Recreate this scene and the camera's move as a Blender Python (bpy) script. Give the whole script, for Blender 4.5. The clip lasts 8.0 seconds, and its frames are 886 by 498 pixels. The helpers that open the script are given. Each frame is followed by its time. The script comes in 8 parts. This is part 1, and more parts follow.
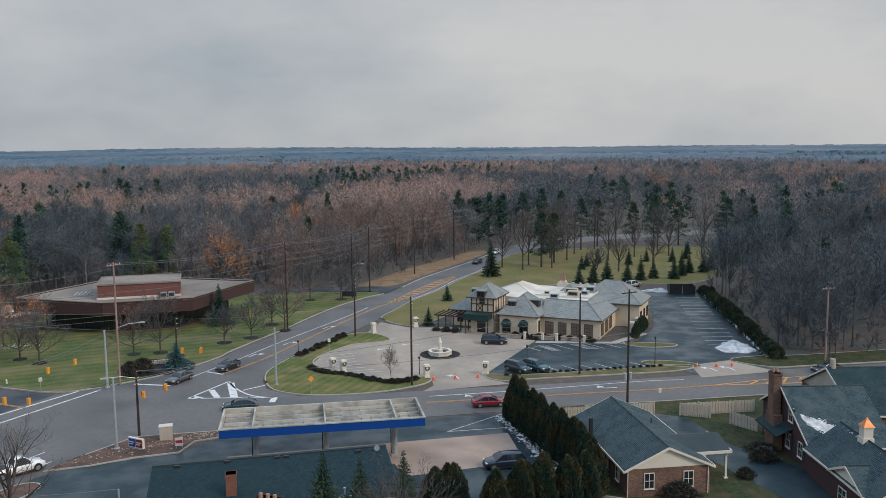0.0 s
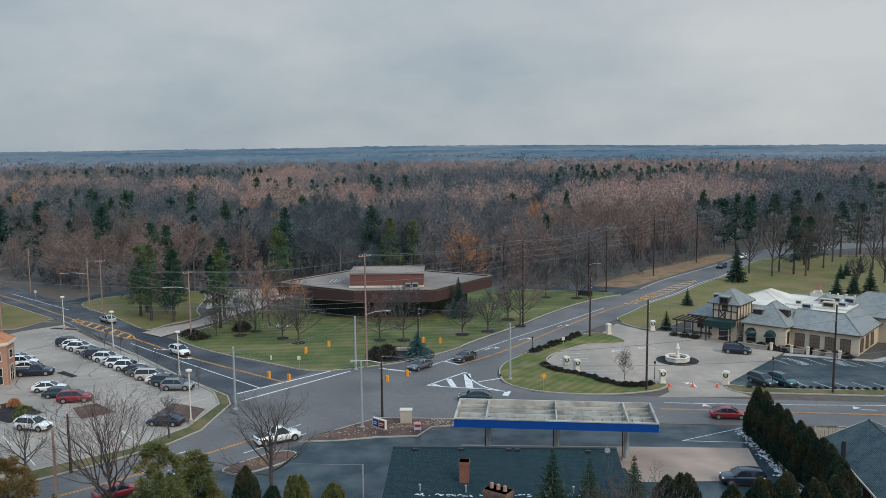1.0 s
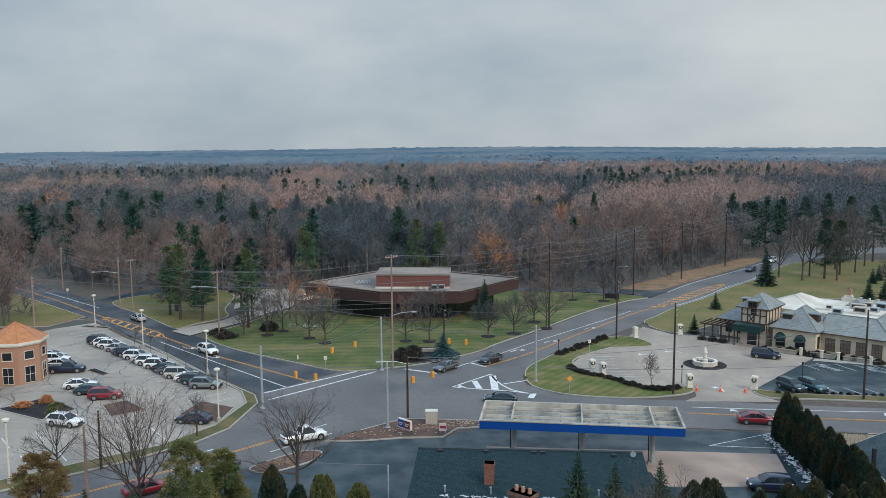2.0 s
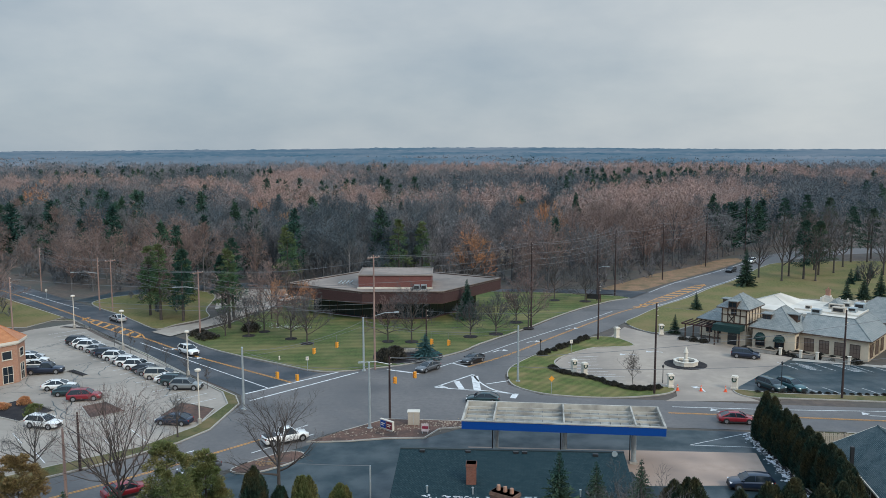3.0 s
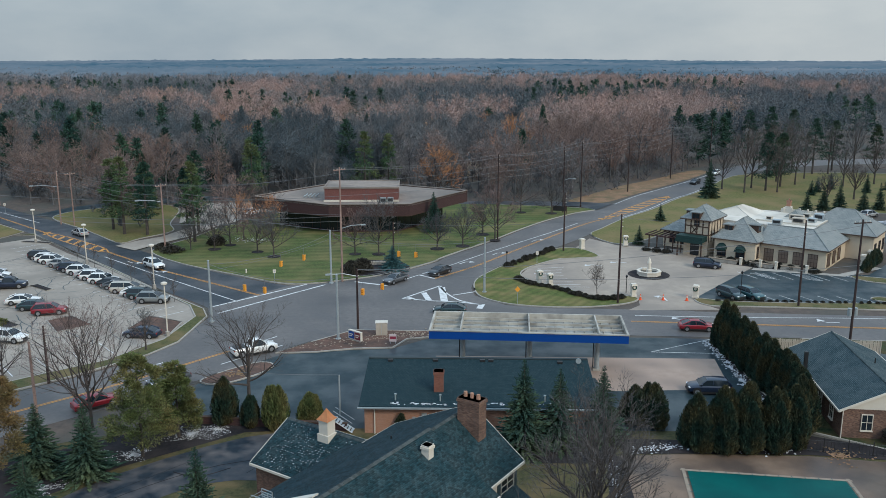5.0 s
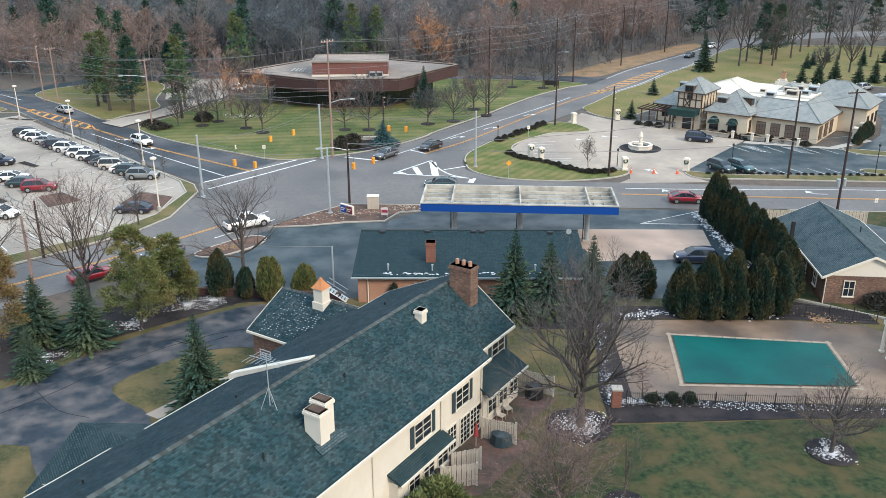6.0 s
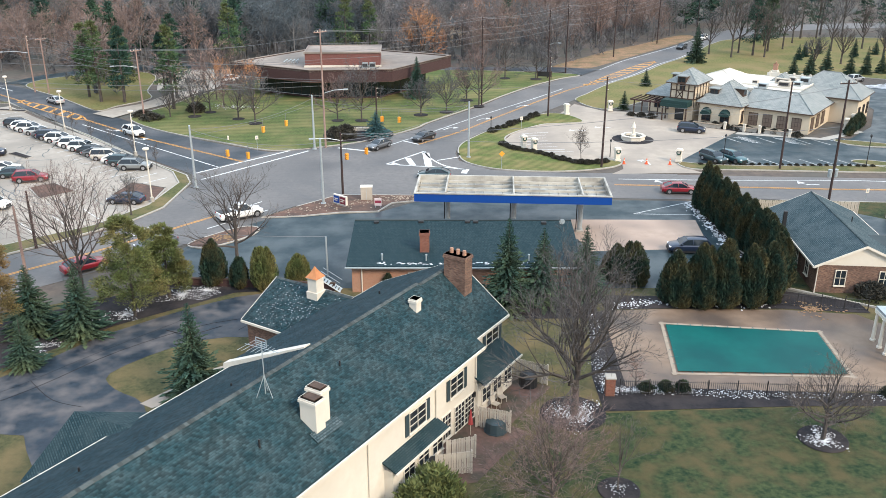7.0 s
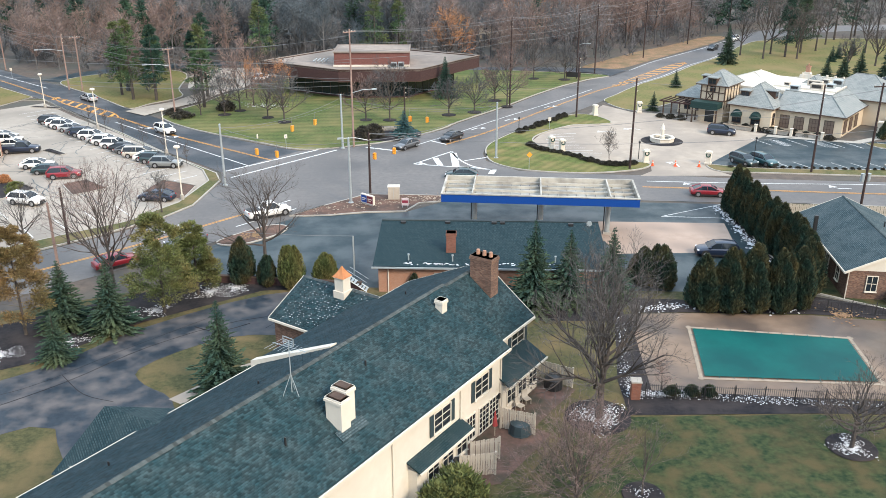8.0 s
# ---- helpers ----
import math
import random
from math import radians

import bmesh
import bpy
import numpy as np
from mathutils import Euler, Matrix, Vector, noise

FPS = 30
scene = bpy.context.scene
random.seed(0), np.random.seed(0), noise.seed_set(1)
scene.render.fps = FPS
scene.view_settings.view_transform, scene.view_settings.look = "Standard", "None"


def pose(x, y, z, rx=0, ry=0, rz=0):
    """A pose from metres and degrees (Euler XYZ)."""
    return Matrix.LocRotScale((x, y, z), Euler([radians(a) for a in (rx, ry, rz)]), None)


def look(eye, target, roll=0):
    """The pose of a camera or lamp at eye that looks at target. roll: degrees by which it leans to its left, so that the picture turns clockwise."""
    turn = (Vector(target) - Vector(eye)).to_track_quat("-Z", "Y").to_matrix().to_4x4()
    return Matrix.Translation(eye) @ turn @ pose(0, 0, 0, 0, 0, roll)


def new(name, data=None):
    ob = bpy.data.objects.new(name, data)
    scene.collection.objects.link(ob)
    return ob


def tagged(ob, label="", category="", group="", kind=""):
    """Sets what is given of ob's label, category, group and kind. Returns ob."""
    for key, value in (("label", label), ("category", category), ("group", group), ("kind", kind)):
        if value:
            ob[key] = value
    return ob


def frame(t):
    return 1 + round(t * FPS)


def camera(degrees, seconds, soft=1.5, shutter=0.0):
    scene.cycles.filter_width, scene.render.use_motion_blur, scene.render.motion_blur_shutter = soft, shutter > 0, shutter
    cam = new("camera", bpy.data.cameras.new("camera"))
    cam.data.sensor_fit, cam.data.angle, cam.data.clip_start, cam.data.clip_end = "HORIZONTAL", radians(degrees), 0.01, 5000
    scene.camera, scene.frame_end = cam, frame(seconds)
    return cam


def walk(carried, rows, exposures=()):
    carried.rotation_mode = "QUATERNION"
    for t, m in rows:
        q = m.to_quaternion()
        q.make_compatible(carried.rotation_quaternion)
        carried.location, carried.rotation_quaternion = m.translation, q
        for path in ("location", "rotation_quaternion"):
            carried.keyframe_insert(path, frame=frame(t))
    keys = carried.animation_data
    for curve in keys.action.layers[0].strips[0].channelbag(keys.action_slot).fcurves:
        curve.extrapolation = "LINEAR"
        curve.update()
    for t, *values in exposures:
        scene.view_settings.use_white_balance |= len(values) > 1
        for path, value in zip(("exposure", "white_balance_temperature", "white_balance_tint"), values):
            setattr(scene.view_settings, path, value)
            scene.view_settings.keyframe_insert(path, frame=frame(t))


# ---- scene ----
# ---- the camera and its way ----
cam = camera(54.93, 8.0, soft=0.5)
PATH = [
    (0.0, pose(.17, .90, 36.12, 82.92, .52, -16.00)),
    (0.3, pose(.16, .75, 36.18, 82.94, .51, -15.60)),
    (0.5, pose(.15, .65, 36.26, 82.96, .50, -13.21)),
    (0.7, pose(.13, .50, 36.30, 82.94, .50, -8.60)),
    (1.0, pose(.10, .25, 36.38, 82.90, .52, -.02)),
    (1.2, pose(.10, .10, 36.42, 82.98, .30, 2.15)),
    (2.5, pose(.10, .03, 36.46, 83.01, .30, 1.27)),
    (3.0, pose(.10, .06, 36.43, 83.03, .15, .62)),
    (3.5, pose(.10, .10, 36.41, 83.03, .11, 0)),
    (4.0, pose(.10, .14, 36.35, 83.05, .05, -.61)),
    (4.4, pose(.08, .14, 36.32, 82.95, 0, -1.07)),
    (4.5, pose(.08, .14, 36.31, 82.65, -.01, -1.17)),
    (5.0, pose(.06, .12, 36.23, 77.21, -.01, -1.63)),
    (5.2, pose(.03, .05, 36.08, 75.10, -.08, -1.80)),
    (6.3, pose(-.12, -.42, 35.26, 68.58, .22, -2.53)),
    (6.5, pose(-.20, -.48, 35.23, 68.62, .16, -2.68)),
    (7.0, pose(-.21, -.48, 35.22, 68.67, 0, -2.84)),
    (7.5, pose(-.23, -.48, 35.30, 68.64, -.05, -3.12)),
    (8.0, pose(-.24, -.57, 35.42, 68.61, 0, -.95)),
]
walk(cam, PATH, exposures=[(0, -0.27, 6000, 9), (0.5, -0.28, 6000, 8), (1.2, -0.22, 5720, 4), (2.3, -0.14, 5700, 4), (4.6, -0.16, 5680, 4), (5.0, -0.22, 5650, 3), (5.3, -0.04, 5800, 4), (6.3, 0.74, 6150, 8), (8.0, 0.84, 6300, 9)])

# ---- sky, sun ----
world = bpy.data.worlds.new("overcast_sky")
scene.world = world
world.use_nodes = True
W = world.node_tree
W.nodes.clear()


def wnode(kind, **kw):
    n = W.nodes.new(kind)
    for k, v in kw.items():
        n.inputs[k].default_value = v
    return n


SUN_EL, SUN_AZ = radians(35), radians(140)     # azimuth from +y towards +x
sky = W.nodes.new("ShaderNodeTexSky")
sky.sky_type, sky.sun_disc = "NISHITA", False
sky.sun_elevation, sky.sun_rotation = SUN_EL, SUN_AZ
coord = W.nodes.new("ShaderNodeTexCoord")
stretch = wnode("ShaderNodeMapping")
stretch.inputs["Scale"].default_value = (1.0, 1.0, 2.4)
W.links.new(coord.outputs["Generated"], stretch.inputs["Vector"])
cloud = wnode("ShaderNodeTexNoise", Scale=2.1, Detail=6.0, Roughness=0.55)
W.links.new(stretch.outputs["Vector"], cloud.inputs["Vector"])
ramp = W.nodes.new("ShaderNodeValToRGB")
ramp.color_ramp.elements[0].position, ramp.color_ramp.elements[0].color = 0.33, (0.45, 0.47, 0.485, 1)
ramp.color_ramp.elements[1].position, ramp.color_ramp.elements[1].color = 0.66, (0.735, 0.69, 0.635, 1)
# lighter cloud to the east
slant = W.nodes.new("ShaderNodeSeparateXYZ")
W.links.new(coord.outputs["Generated"], slant.inputs["Vector"])
tilt = W.nodes.new("ShaderNodeMath")
tilt.operation, tilt.inputs[1].default_value = "MULTIPLY_ADD", 0.24
W.links.new(slant.outputs["X"], tilt.inputs[0])
W.links.new(cloud.outputs["Fac"], tilt.inputs[2])
W.links.new(tilt.outputs["Value"], ramp.inputs["Fac"])
clear = wnode("ShaderNodeBackground", Strength=0.14)
W.links.new(sky.outputs["Color"], clear.inputs["Color"])
cover = wnode("ShaderNodeBackground", Strength=1.0)
# brighter overhead, as under an even cloud, with the blue showing through
height = W.nodes.new("ShaderNodeSeparateXYZ")
W.links.new(coord.outputs["Generated"], height.inputs["Vector"])
thin = W.nodes.new("ShaderNodeMapRange")
for k, v in (("From Min", 0.14), ("From Max", 0.7), ("To Min", 0.95), ("To Max", 0.55)):
    thin.inputs[k].default_value = v
W.links.new(height.outputs["Z"], thin.inputs["Value"])
lift = W.nodes.new("ShaderNodeMapRange")
for k, v in (("From Min", 0.16), ("From Max", 0.8), ("To Min", 1.0), ("To Max", 2.9)):
    lift.inputs[k].default_value = v
W.links.new(height.outputs["Z"], lift.inputs["Value"])
W.links.new(lift.outputs["Result"], cover.inputs["Strength"])
cool = W.nodes.new("ShaderNodeMix")
cool.data_type = "RGBA"
cool.inputs["B"].default_value = (0.55, 0.65, 0.74, 1)
rise_up = W.nodes.new("ShaderNodeMapRange")
for k, v in (("From Min", 0.16), ("From Max", 0.6)):
    rise_up.inputs[k].default_value = v
W.links.new(height.outputs["Z"], rise_up.inputs["Value"])
W.links.new(rise_up.outputs["Result"], cool.inputs["Factor"])
W.links.new(ramp.outputs["Color"], cool.inputs["A"])
W.links.new(cool.outputs["Result"], cover.inputs["Color"])
blend = wnode("ShaderNodeMixShader")
W.links.new(thin.outputs["Result"], blend.inputs["Fac"])
W.links.new(clear.outputs["Background"], blend.inputs[1])
W.links.new(cover.outputs["Background"], blend.inputs[2])
W.links.new(blend.outputs["Shader"], W.nodes.new("ShaderNodeOutputWorld").inputs["Surface"])

sun = new("sun", bpy.data.lights.new("sun", "SUN"))
sun.data.energy, sun.data.angle, sun.data.color = 2.1, radians(16), (1.0, 0.81, 0.58)
sdir = Vector((math.sin(SUN_AZ) * math.cos(SUN_EL), math.cos(SUN_AZ) * math.cos(SUN_EL), math.sin(SUN_EL)))
sun.matrix_world = look(sdir * 100, (0, 0, 0))

# ---- materials ----


def surf(name, c1, c2, scale=1.0, rough=0.8, metal=0.0, bump=0.0, bscale=None, c3=None, big=0.12, rough2=None, spec=0.25, rnd=0.0, isl=None, stripe=None):
    """A two-scale procedural surface: fine grain between c1 and c2, broad patches towards c3."""
    m = bpy.data.materials.new(name)
    m.use_nodes = True
    t, L = m.node_tree.nodes, m.node_tree.links.new
    p = t["Principled BSDF"]
    tc = t.new("ShaderNodeTexCoord")
    n1 = t.new("ShaderNodeTexNoise")
    n1.inputs["Scale"].default_value, n1.inputs["Detail"].default_value, n1.inputs["Roughness"].default_value = scale, 5, 0.65
    L(tc.outputs["Object"], n1.inputs["Vector"])
    r1 = t.new("ShaderNodeMapRange")
    r1.inputs["From Min"].default_value, r1.inputs["From Max"].default_value = 0.3, 0.7
    L(n1.outputs["Fac"], r1.inputs["Value"])
    mx = t.new("ShaderNodeMix")
    mx.data_type = "RGBA"
    mx.inputs["A"].default_value, mx.inputs["B"].default_value = (*c1, 1), (*c2, 1)
    L(r1.outputs["Result"], mx.inputs["Factor"])
    out = mx.outputs["Result"]
    n2 = t.new("ShaderNodeTexNoise")
    n2.inputs["Scale"].default_value, n2.inputs["Detail"].default_value = scale * big, 4
    L(tc.outputs["Object"], n2.inputs["Vector"])
    r2 = t.new("ShaderNodeMapRange")
    r2.inputs["From Min"].default_value, r2.inputs["From Max"].default_value = 0.42, 0.66
    L(n2.outputs["Fac"], r2.inputs["Value"])
    if c3 is not None:
        m3 = t.new("ShaderNodeMix")
        m3.data_type = "RGBA"
        m3.inputs["B"].default_value = (*c3, 1)
        L(out, m3.inputs["A"])
        L(r2.outputs["Result"], m3.inputs["Factor"])
        out = m3.outputs["Result"]
    if rnd > 0:
        oi = t.new("ShaderNodeObjectInfo")
        rr = t.new("ShaderNodeMapRange")
        rr.inputs["To Min"].default_value, rr.inputs["To Max"].default_value = 1 - rnd, 1 + rnd
        L(oi.outputs["Random"], rr.inputs["Value"])
        hs = t.new("ShaderNodeHueSaturation")
        L(rr.outputs["Result"], hs.inputs["Value"])
        L(out, hs.inputs["Color"])
        out = hs.outputs["Color"]
    if isl:
        ge = t.new("ShaderNodeNewGeometry")
        ir = t.new("ShaderNodeMapRange")
        ir.inputs["To Min"].default_value, ir.inputs["To Max"].default_value = isl
        L(ge.outputs["Random Per Island"], ir.inputs["Value"])
        ih = t.new("ShaderNodeHueSaturation")
        L(ir.outputs["Result"], ih.inputs["Value"])
        L(out, ih.inputs["Color"])
        out = ih.outputs["Color"]
    if stripe:
        turn, width, tone = stripe
        mp = t.new("ShaderNodeMapping")
        mp.inputs["Rotation"].default_value = (0, 0, radians(turn))
        L(tc.outputs["Object"], mp.inputs["Vector"])
        wv = t.new("ShaderNodeTexWave")
        wv.inputs["Scale"].default_value, wv.inputs["Distortion"].default_value, wv.inputs["Detail"].default_value, wv.inputs["Detail Scale"].default_value = 0.314 / width, 2.5, 3.0, 0.8
        L(mp.outputs["Vector"], wv.inputs["Vector"])
        wr = t.new("ShaderNodeMapRange")
        wr.inputs["To Min"].default_value, wr.inputs["To Max"].default_value = 1 - tone, 1 + tone
        L(wv.outputs["Fac"], wr.inputs["Value"])
        wh = t.new("ShaderNodeHueSaturation")
        L(wr.outputs["Result"], wh.inputs["Value"])
        L(out, wh.inputs["Color"])
        out = wh.outputs["Color"]
    L(out, p.inputs["Base Color"])
    p.inputs["Roughness"].default_value, p.inputs["Metallic"].default_value = rough, metal
    p.inputs["Specular IOR Level"].default_value = spec
    if rough2 is not None:
        r4 = t.new("ShaderNodeMapRange")
        r4.inputs["From Min"].default_value, r4.inputs["From Max"].default_value = 0.4, 0.62
        r4.inputs["To Min"].default_value, r4.inputs["To Max"].default_value = rough, rough2
        L(n2.outputs["Fac"], r4.inputs["Value"])
        L(r4.outputs["Result"], p.inputs["Roughness"])
    if bump > 0:
        b = t.new("ShaderNodeBump")
        b.inputs["Strength"].default_value, b.inputs["Distance"].default_value = bump, 0.05
        nb = n1
        if bscale:
            nb = t.new("ShaderNodeTexNoise")
            nb.inputs["Scale"].default_value, nb.inputs["Detail"].default_value = bscale, 4
            L(tc.outputs["Object"], nb.inputs["Vector"])
        L(nb.outputs["Fac"], b.inputs["Height"])
        L(b.outputs["Normal"], p.inputs["Normal"])
    return m


def coursed(name, a, b, mortar, w, h, scale=1.0, rough=0.85, gap=0.02, patch=None, turn=None, offset=0.5):
    """Courses of brick or shingle in metres; x along the course, y across it."""
    m = bpy.data.materials.new(name)
    m.use_nodes = True
    t, L = m.node_tree.nodes, m.node_tree.links.new
    p = t["Principled BSDF"]
    tc = t.new("ShaderNodeUVMap")
    br = t.new("ShaderNodeTexBrick")
    br.offset = offset
    br.inputs["Color1"].default_value, br.inputs["Color2"].default_value, br.inputs["Mortar"].default_value = (*a, 1), (*b, 1), (*mortar, 1)
    br.inputs["Scale"].default_value, br.inputs["Mortar Size"].default_value = scale, gap
    br.inputs["Brick Width"].default_value, br.inputs["Row Height"].default_value = w, h
    L(tc.outputs["UV"], br.inputs["Vector"])
    out = br.outputs["Color"]
    ob = t.new("ShaderNodeTexCoord")
    n = t.new("ShaderNodeTexNoise")
    n.inputs["Scale"].default_value, n.inputs["Detail"].default_value, n.inputs["Roughness"].default_value = 0.55, 6, 0.6
    L(ob.outputs["Object"], n.inputs["Vector"])
    r = t.new("ShaderNodeMapRange")
    r.inputs["From Min"].default_value, r.inputs["From Max"].default_value = 0.4, 0.68
    L(n.outputs["Fac"], r.inputs["Value"])
    if patch:
        mx = t.new("ShaderNodeMix")
        mx.data_type = "RGBA"
        sc = t.new("ShaderNodeMath")
        sc.operation = "MULTIPLY"
        sc.inputs[1].default_value = 0.65
        L(r.outputs["Result"], sc.inputs[0])
        L(sc.outputs["Value"], mx.inputs["Factor"])
        L(out, mx.inputs["A"])
        mx.inputs["B"].default_value = (*patch, 1)
        out = mx.outputs["Result"]
    L(out, p.inputs["Base Color"])
    p.inputs["Roughness"].default_value = rough
    p.inputs["Specular IOR Level"].default_value = 0.2
    bp = t.new("ShaderNodeBump")
    bp.inputs["Strength"].default_value, bp.inputs["Distance"].default_value = 0.5, 0.02
    L(br.outputs["Fac"], bp.inputs["Height"])
    bp.invert = True
    L(bp.outputs["Normal"], p.inputs["Normal"])
    return m


def plain(name, c, rough=0.5, metal=0.0, trans=0.0, emit=0.0, coat=0.0):
    m = surf(name, tuple(v * 0.93 for v in c), tuple(min(1, v * 1.06) for v in c), 6.0, rough, metal, spec=0.5)
    p = m.node_tree.nodes["Principled BSDF"]
    p.inputs["Transmission Weight"].default_value = trans
    p.inputs["Coat Weight"].default_value = coat
    if emit:
        p.inputs["Emission Color"].default_value, p.inputs["Emission Strength"].default_value = (*c, 1), emit
    return m


M = {}
M["litter"] = surf("forest_floor", (0.075, 0.064, 0.058), (0.14, 0.108, 0.088), 0.8, 0.95, c3=(0.085, 0.085, 0.075), bump=0.4)
M["grass"] = surf("winter_grass", (0.045, 0.060, 0.022), (0.120, 0.114, 0.046), 3.0, 0.95, c3=(0.165, 0.126, 0.06), big=0.09, bump=0.8, bscale=9)
M["rough"] = surf("rough_winter_grass", (0.034, 0.040, 0.018), (0.095, 0.086, 0.038), 2.6, 0.95, c3=(0.135, 0.100, 0.048), big=0.12, bump=0.8, bscale=9)
M["striped"] = surf("mown_winter_lawn", (0.042, 0.072, 0.020), (0.112, 0.128, 0.042), 3.0, 0.95, c3=(0.165, 0.148, 0.06), big=0.05, bump=0.6, bscale=9, stripe=(84, 2.6, .12))
M["island_lawn"] = surf("mown_island_lawn", (0.050, 0.078, 0.018), (0.125, 0.138, 0.040), 3.0, 0.95, c3=(0.18, 0.15, 0.06), big=0.08, bump=0.6, bscale=9, stripe=(38, 1.5, .12))
M["lawn"] = surf("damp_lawn", (0.004, 0.020, 0.009), (0.056, 0.070, 0.028), 2.4, 0.95, c3=(0.076, 0.062, 0.028), big=0.22, bump=0.9, bscale=14)
M["drygrass"] = surf("pale_lawn", (0.085, 0.09, 0.03), (0.18, 0.165, 0.06), 2.0, 0.95, c3=(0.19, 0.145, 0.065), big=0.06, bump=0.5)
M["road"] = surf("worn_asphalt", (0.118, 0.110, 0.107), (0.170, 0.158, 0.152), 1.4, 0.65, c3=(0.090, 0.086, 0.086), big=0.07, bump=0.12, bscale=25, rough2=0.5)
M["wet"] = surf("wet_asphalt", (0.009, 0.024, 0.032), (0.022, 0.040, 0.050), 1.1, 0.5, c3=(0.036, 0.053, 0.062), big=0.2, bump=0.08, bscale=25, rough2=0.3)
M["damproad"] = surf("damp_road", (0.024, 0.032, 0.041), (0.044, 0.051, 0.060), 1.3, 0.5, c3=(0.075, 0.076, 0.082), big=0.1, bump=0.1, bscale=25, rough2=0.35)
M["drive"] = surf("damp_driveway", (0.009, 0.017, 0.028), (0.028, 0.038, 0.050), 1.6, 0.35, c3=(0.105, 0.096, 0.096), big=0.3, bump=0.1, bscale=25, rough2=0.65)
M["lot"] = surf("bleached_lot", (0.300, 0.262, 0.224), (0.385, 0.336, 0.285), 0.9, 0.75, c3=(0.25, 0.22, 0.188), big=0.1, bump=0.1, bscale=20)
M["slab"] = surf("tan_slab", (0.33, 0.245, 0.195), (0.41, 0.31, 0.25), 0.7, 0.7, c3=(0.24, 0.185, 0.155), big=0.25, bump=0.1, bscale=20)
M["court"] = surf("concrete_court", (0.31, 0.262, 0.215), (0.40, 0.338, 0.28), 0.7, 0.8, c3=(0.26, 0.222, 0.19), big=0.15, bump=0.1, bscale=20)
M["patio"] = surf("worn_patio_brick", (0.10, 0.06, 0.05), (0.17, 0.10, 0.08), 2.2, 0.75, c3=(0.05, 0.05, 0.035), big=0.2, bump=0.3, bscale=18)
M["pooldeck"] = surf("damp_pool_deck", (0.175, 0.120, 0.085), (0.235, 0.168, 0.122), 0.6, 0.55, c3=(0.095, 0.072, 0.060), big=0.3, bump=0.1, bscale=20, rough2=0.35)
M["kerb"] = surf("kerb_concrete", (0.30, 0.28, 0.25), (0.40, 0.37, 0.33), 1.5, 0.85)
M["paint"] = surf("white_line_paint", (0.62, 0.62, 0.62), (0.78, 0.78, 0.77), 2.5, 0.6, c3=(0.45, 0.45, 0.45), big=0.5)
M["orange"] = surf("yellow_line_paint", (0.58, 0.27, 0.06), (0.70, 0.36, 0.09), 2.5, 0.6, c3=(0.42, 0.22, 0.09), big=0.5)
M["mulch"] = surf("dark_mulch", (0.010, 0.010, 0.013), (0.027, 0.024, 0.027), 3.0, 0.95, c3=(0.042, 0.035, 0.035), bump=0.6)
M["redmulch"] = surf("leafy_bed", (0.09, 0.055, 0.045), (0.17, 0.10, 0.075), 3.0, 0.95, c3=(0.06, 0.045, 0.04), bump=0.6)
M["leafbrown"] = surf("brown_leaves", (0.17, 0.10, 0.06), (0.33, 0.21, 0.125), 2.2, 0.9, c3=(0.14, 0.11, 0.06), big=0.15, bump=0.5)
M["coping"] = surf("tan_coping", (0.25, 0.20, 0.155), (0.33, 0.27, 0.21), 1.5, 0.8)
M["snow"] = surf("old_snow", (0.45, 0.46, 0.49), (0.72, 0.73, 0.76), 2.5, 0.6, c3=(0.36, 0.35, 0.35), big=0.4, bump=0.5)
M["white"] = surf("white_paint", (0.62, 0.565, 0.48), (0.69, 0.635, 0.55), 1.2, 0.55, c3=(0.58, 0.53, 0.455))
M["cream"] = surf("cream_stucco", (0.60, 0.50, 0.37), (0.68, 0.57, 0.43), 1.0, 0.85, c3=(0.55, 0.46, 0.35), bump=0.15, bscale=20)
M["timber"] = surf("dark_timber", (0.05, 0.032, 0.025), (0.095, 0.06, 0.044), 2.0, 0.7)
M["deck"] = surf("dirty_white_deck", (0.36, 0.34, 0.30), (0.52, 0.49, 0.435), 0.8, 0.6, c3=(0.25, 0.235, 0.21), big=0.6)
M["membrane"] = surf("white_membrane", (0.60, 0.55, 0.48), (0.72, 0.67, 0.59), 0.5, 0.6, c3=(0.46, 0.42, 0.36), big=0.5)
M["gravelroof"] = surf("gravel_roof", (0.22, 0.18, 0.155), (0.31, 0.26, 0.225), 0.9, 0.9, c3=(0.16, 0.14, 0.125), big=0.1, bump=0.3, bscale=8)
M["blue"] = plain("blue_fascia", (0.008, 0.055, 0.26), 0.35)
M["galv"] = surf("galvanised_steel", (0.34, 0.38, 0.40), (0.44, 0.48, 0.50), 2.0, 0.45, 0.4)
M["wood_pole"] = surf("weathered_pole", (0.25, 0.165, 0.14), (0.38, 0.27, 0.23), 1.2, 0.85, c3=(0.18, 0.125, 0.11))
M["dark_pole"] = surf("creosoted_pole", (0.03, 0.02, 0.019), (0.062, 0.042, 0.04), 1.2, 0.8)
M["signal"] = plain("signal_yellow", (0.72, 0.31, 0.03), 0.45)
M["black"] = plain("black_iron", (0.018, 0.018, 0.02), 0.5)
M["rubber"] = plain("tyre_rubber", (0.015, 0.015, 0.016), 0.85)
M["rim"] = plain("alloy_rim", (0.5, 0.5, 0.52), 0.3, 0.9)
M["glass"] = plain("dark_glazing", (0.015, 0.022, 0.03), 0.06)
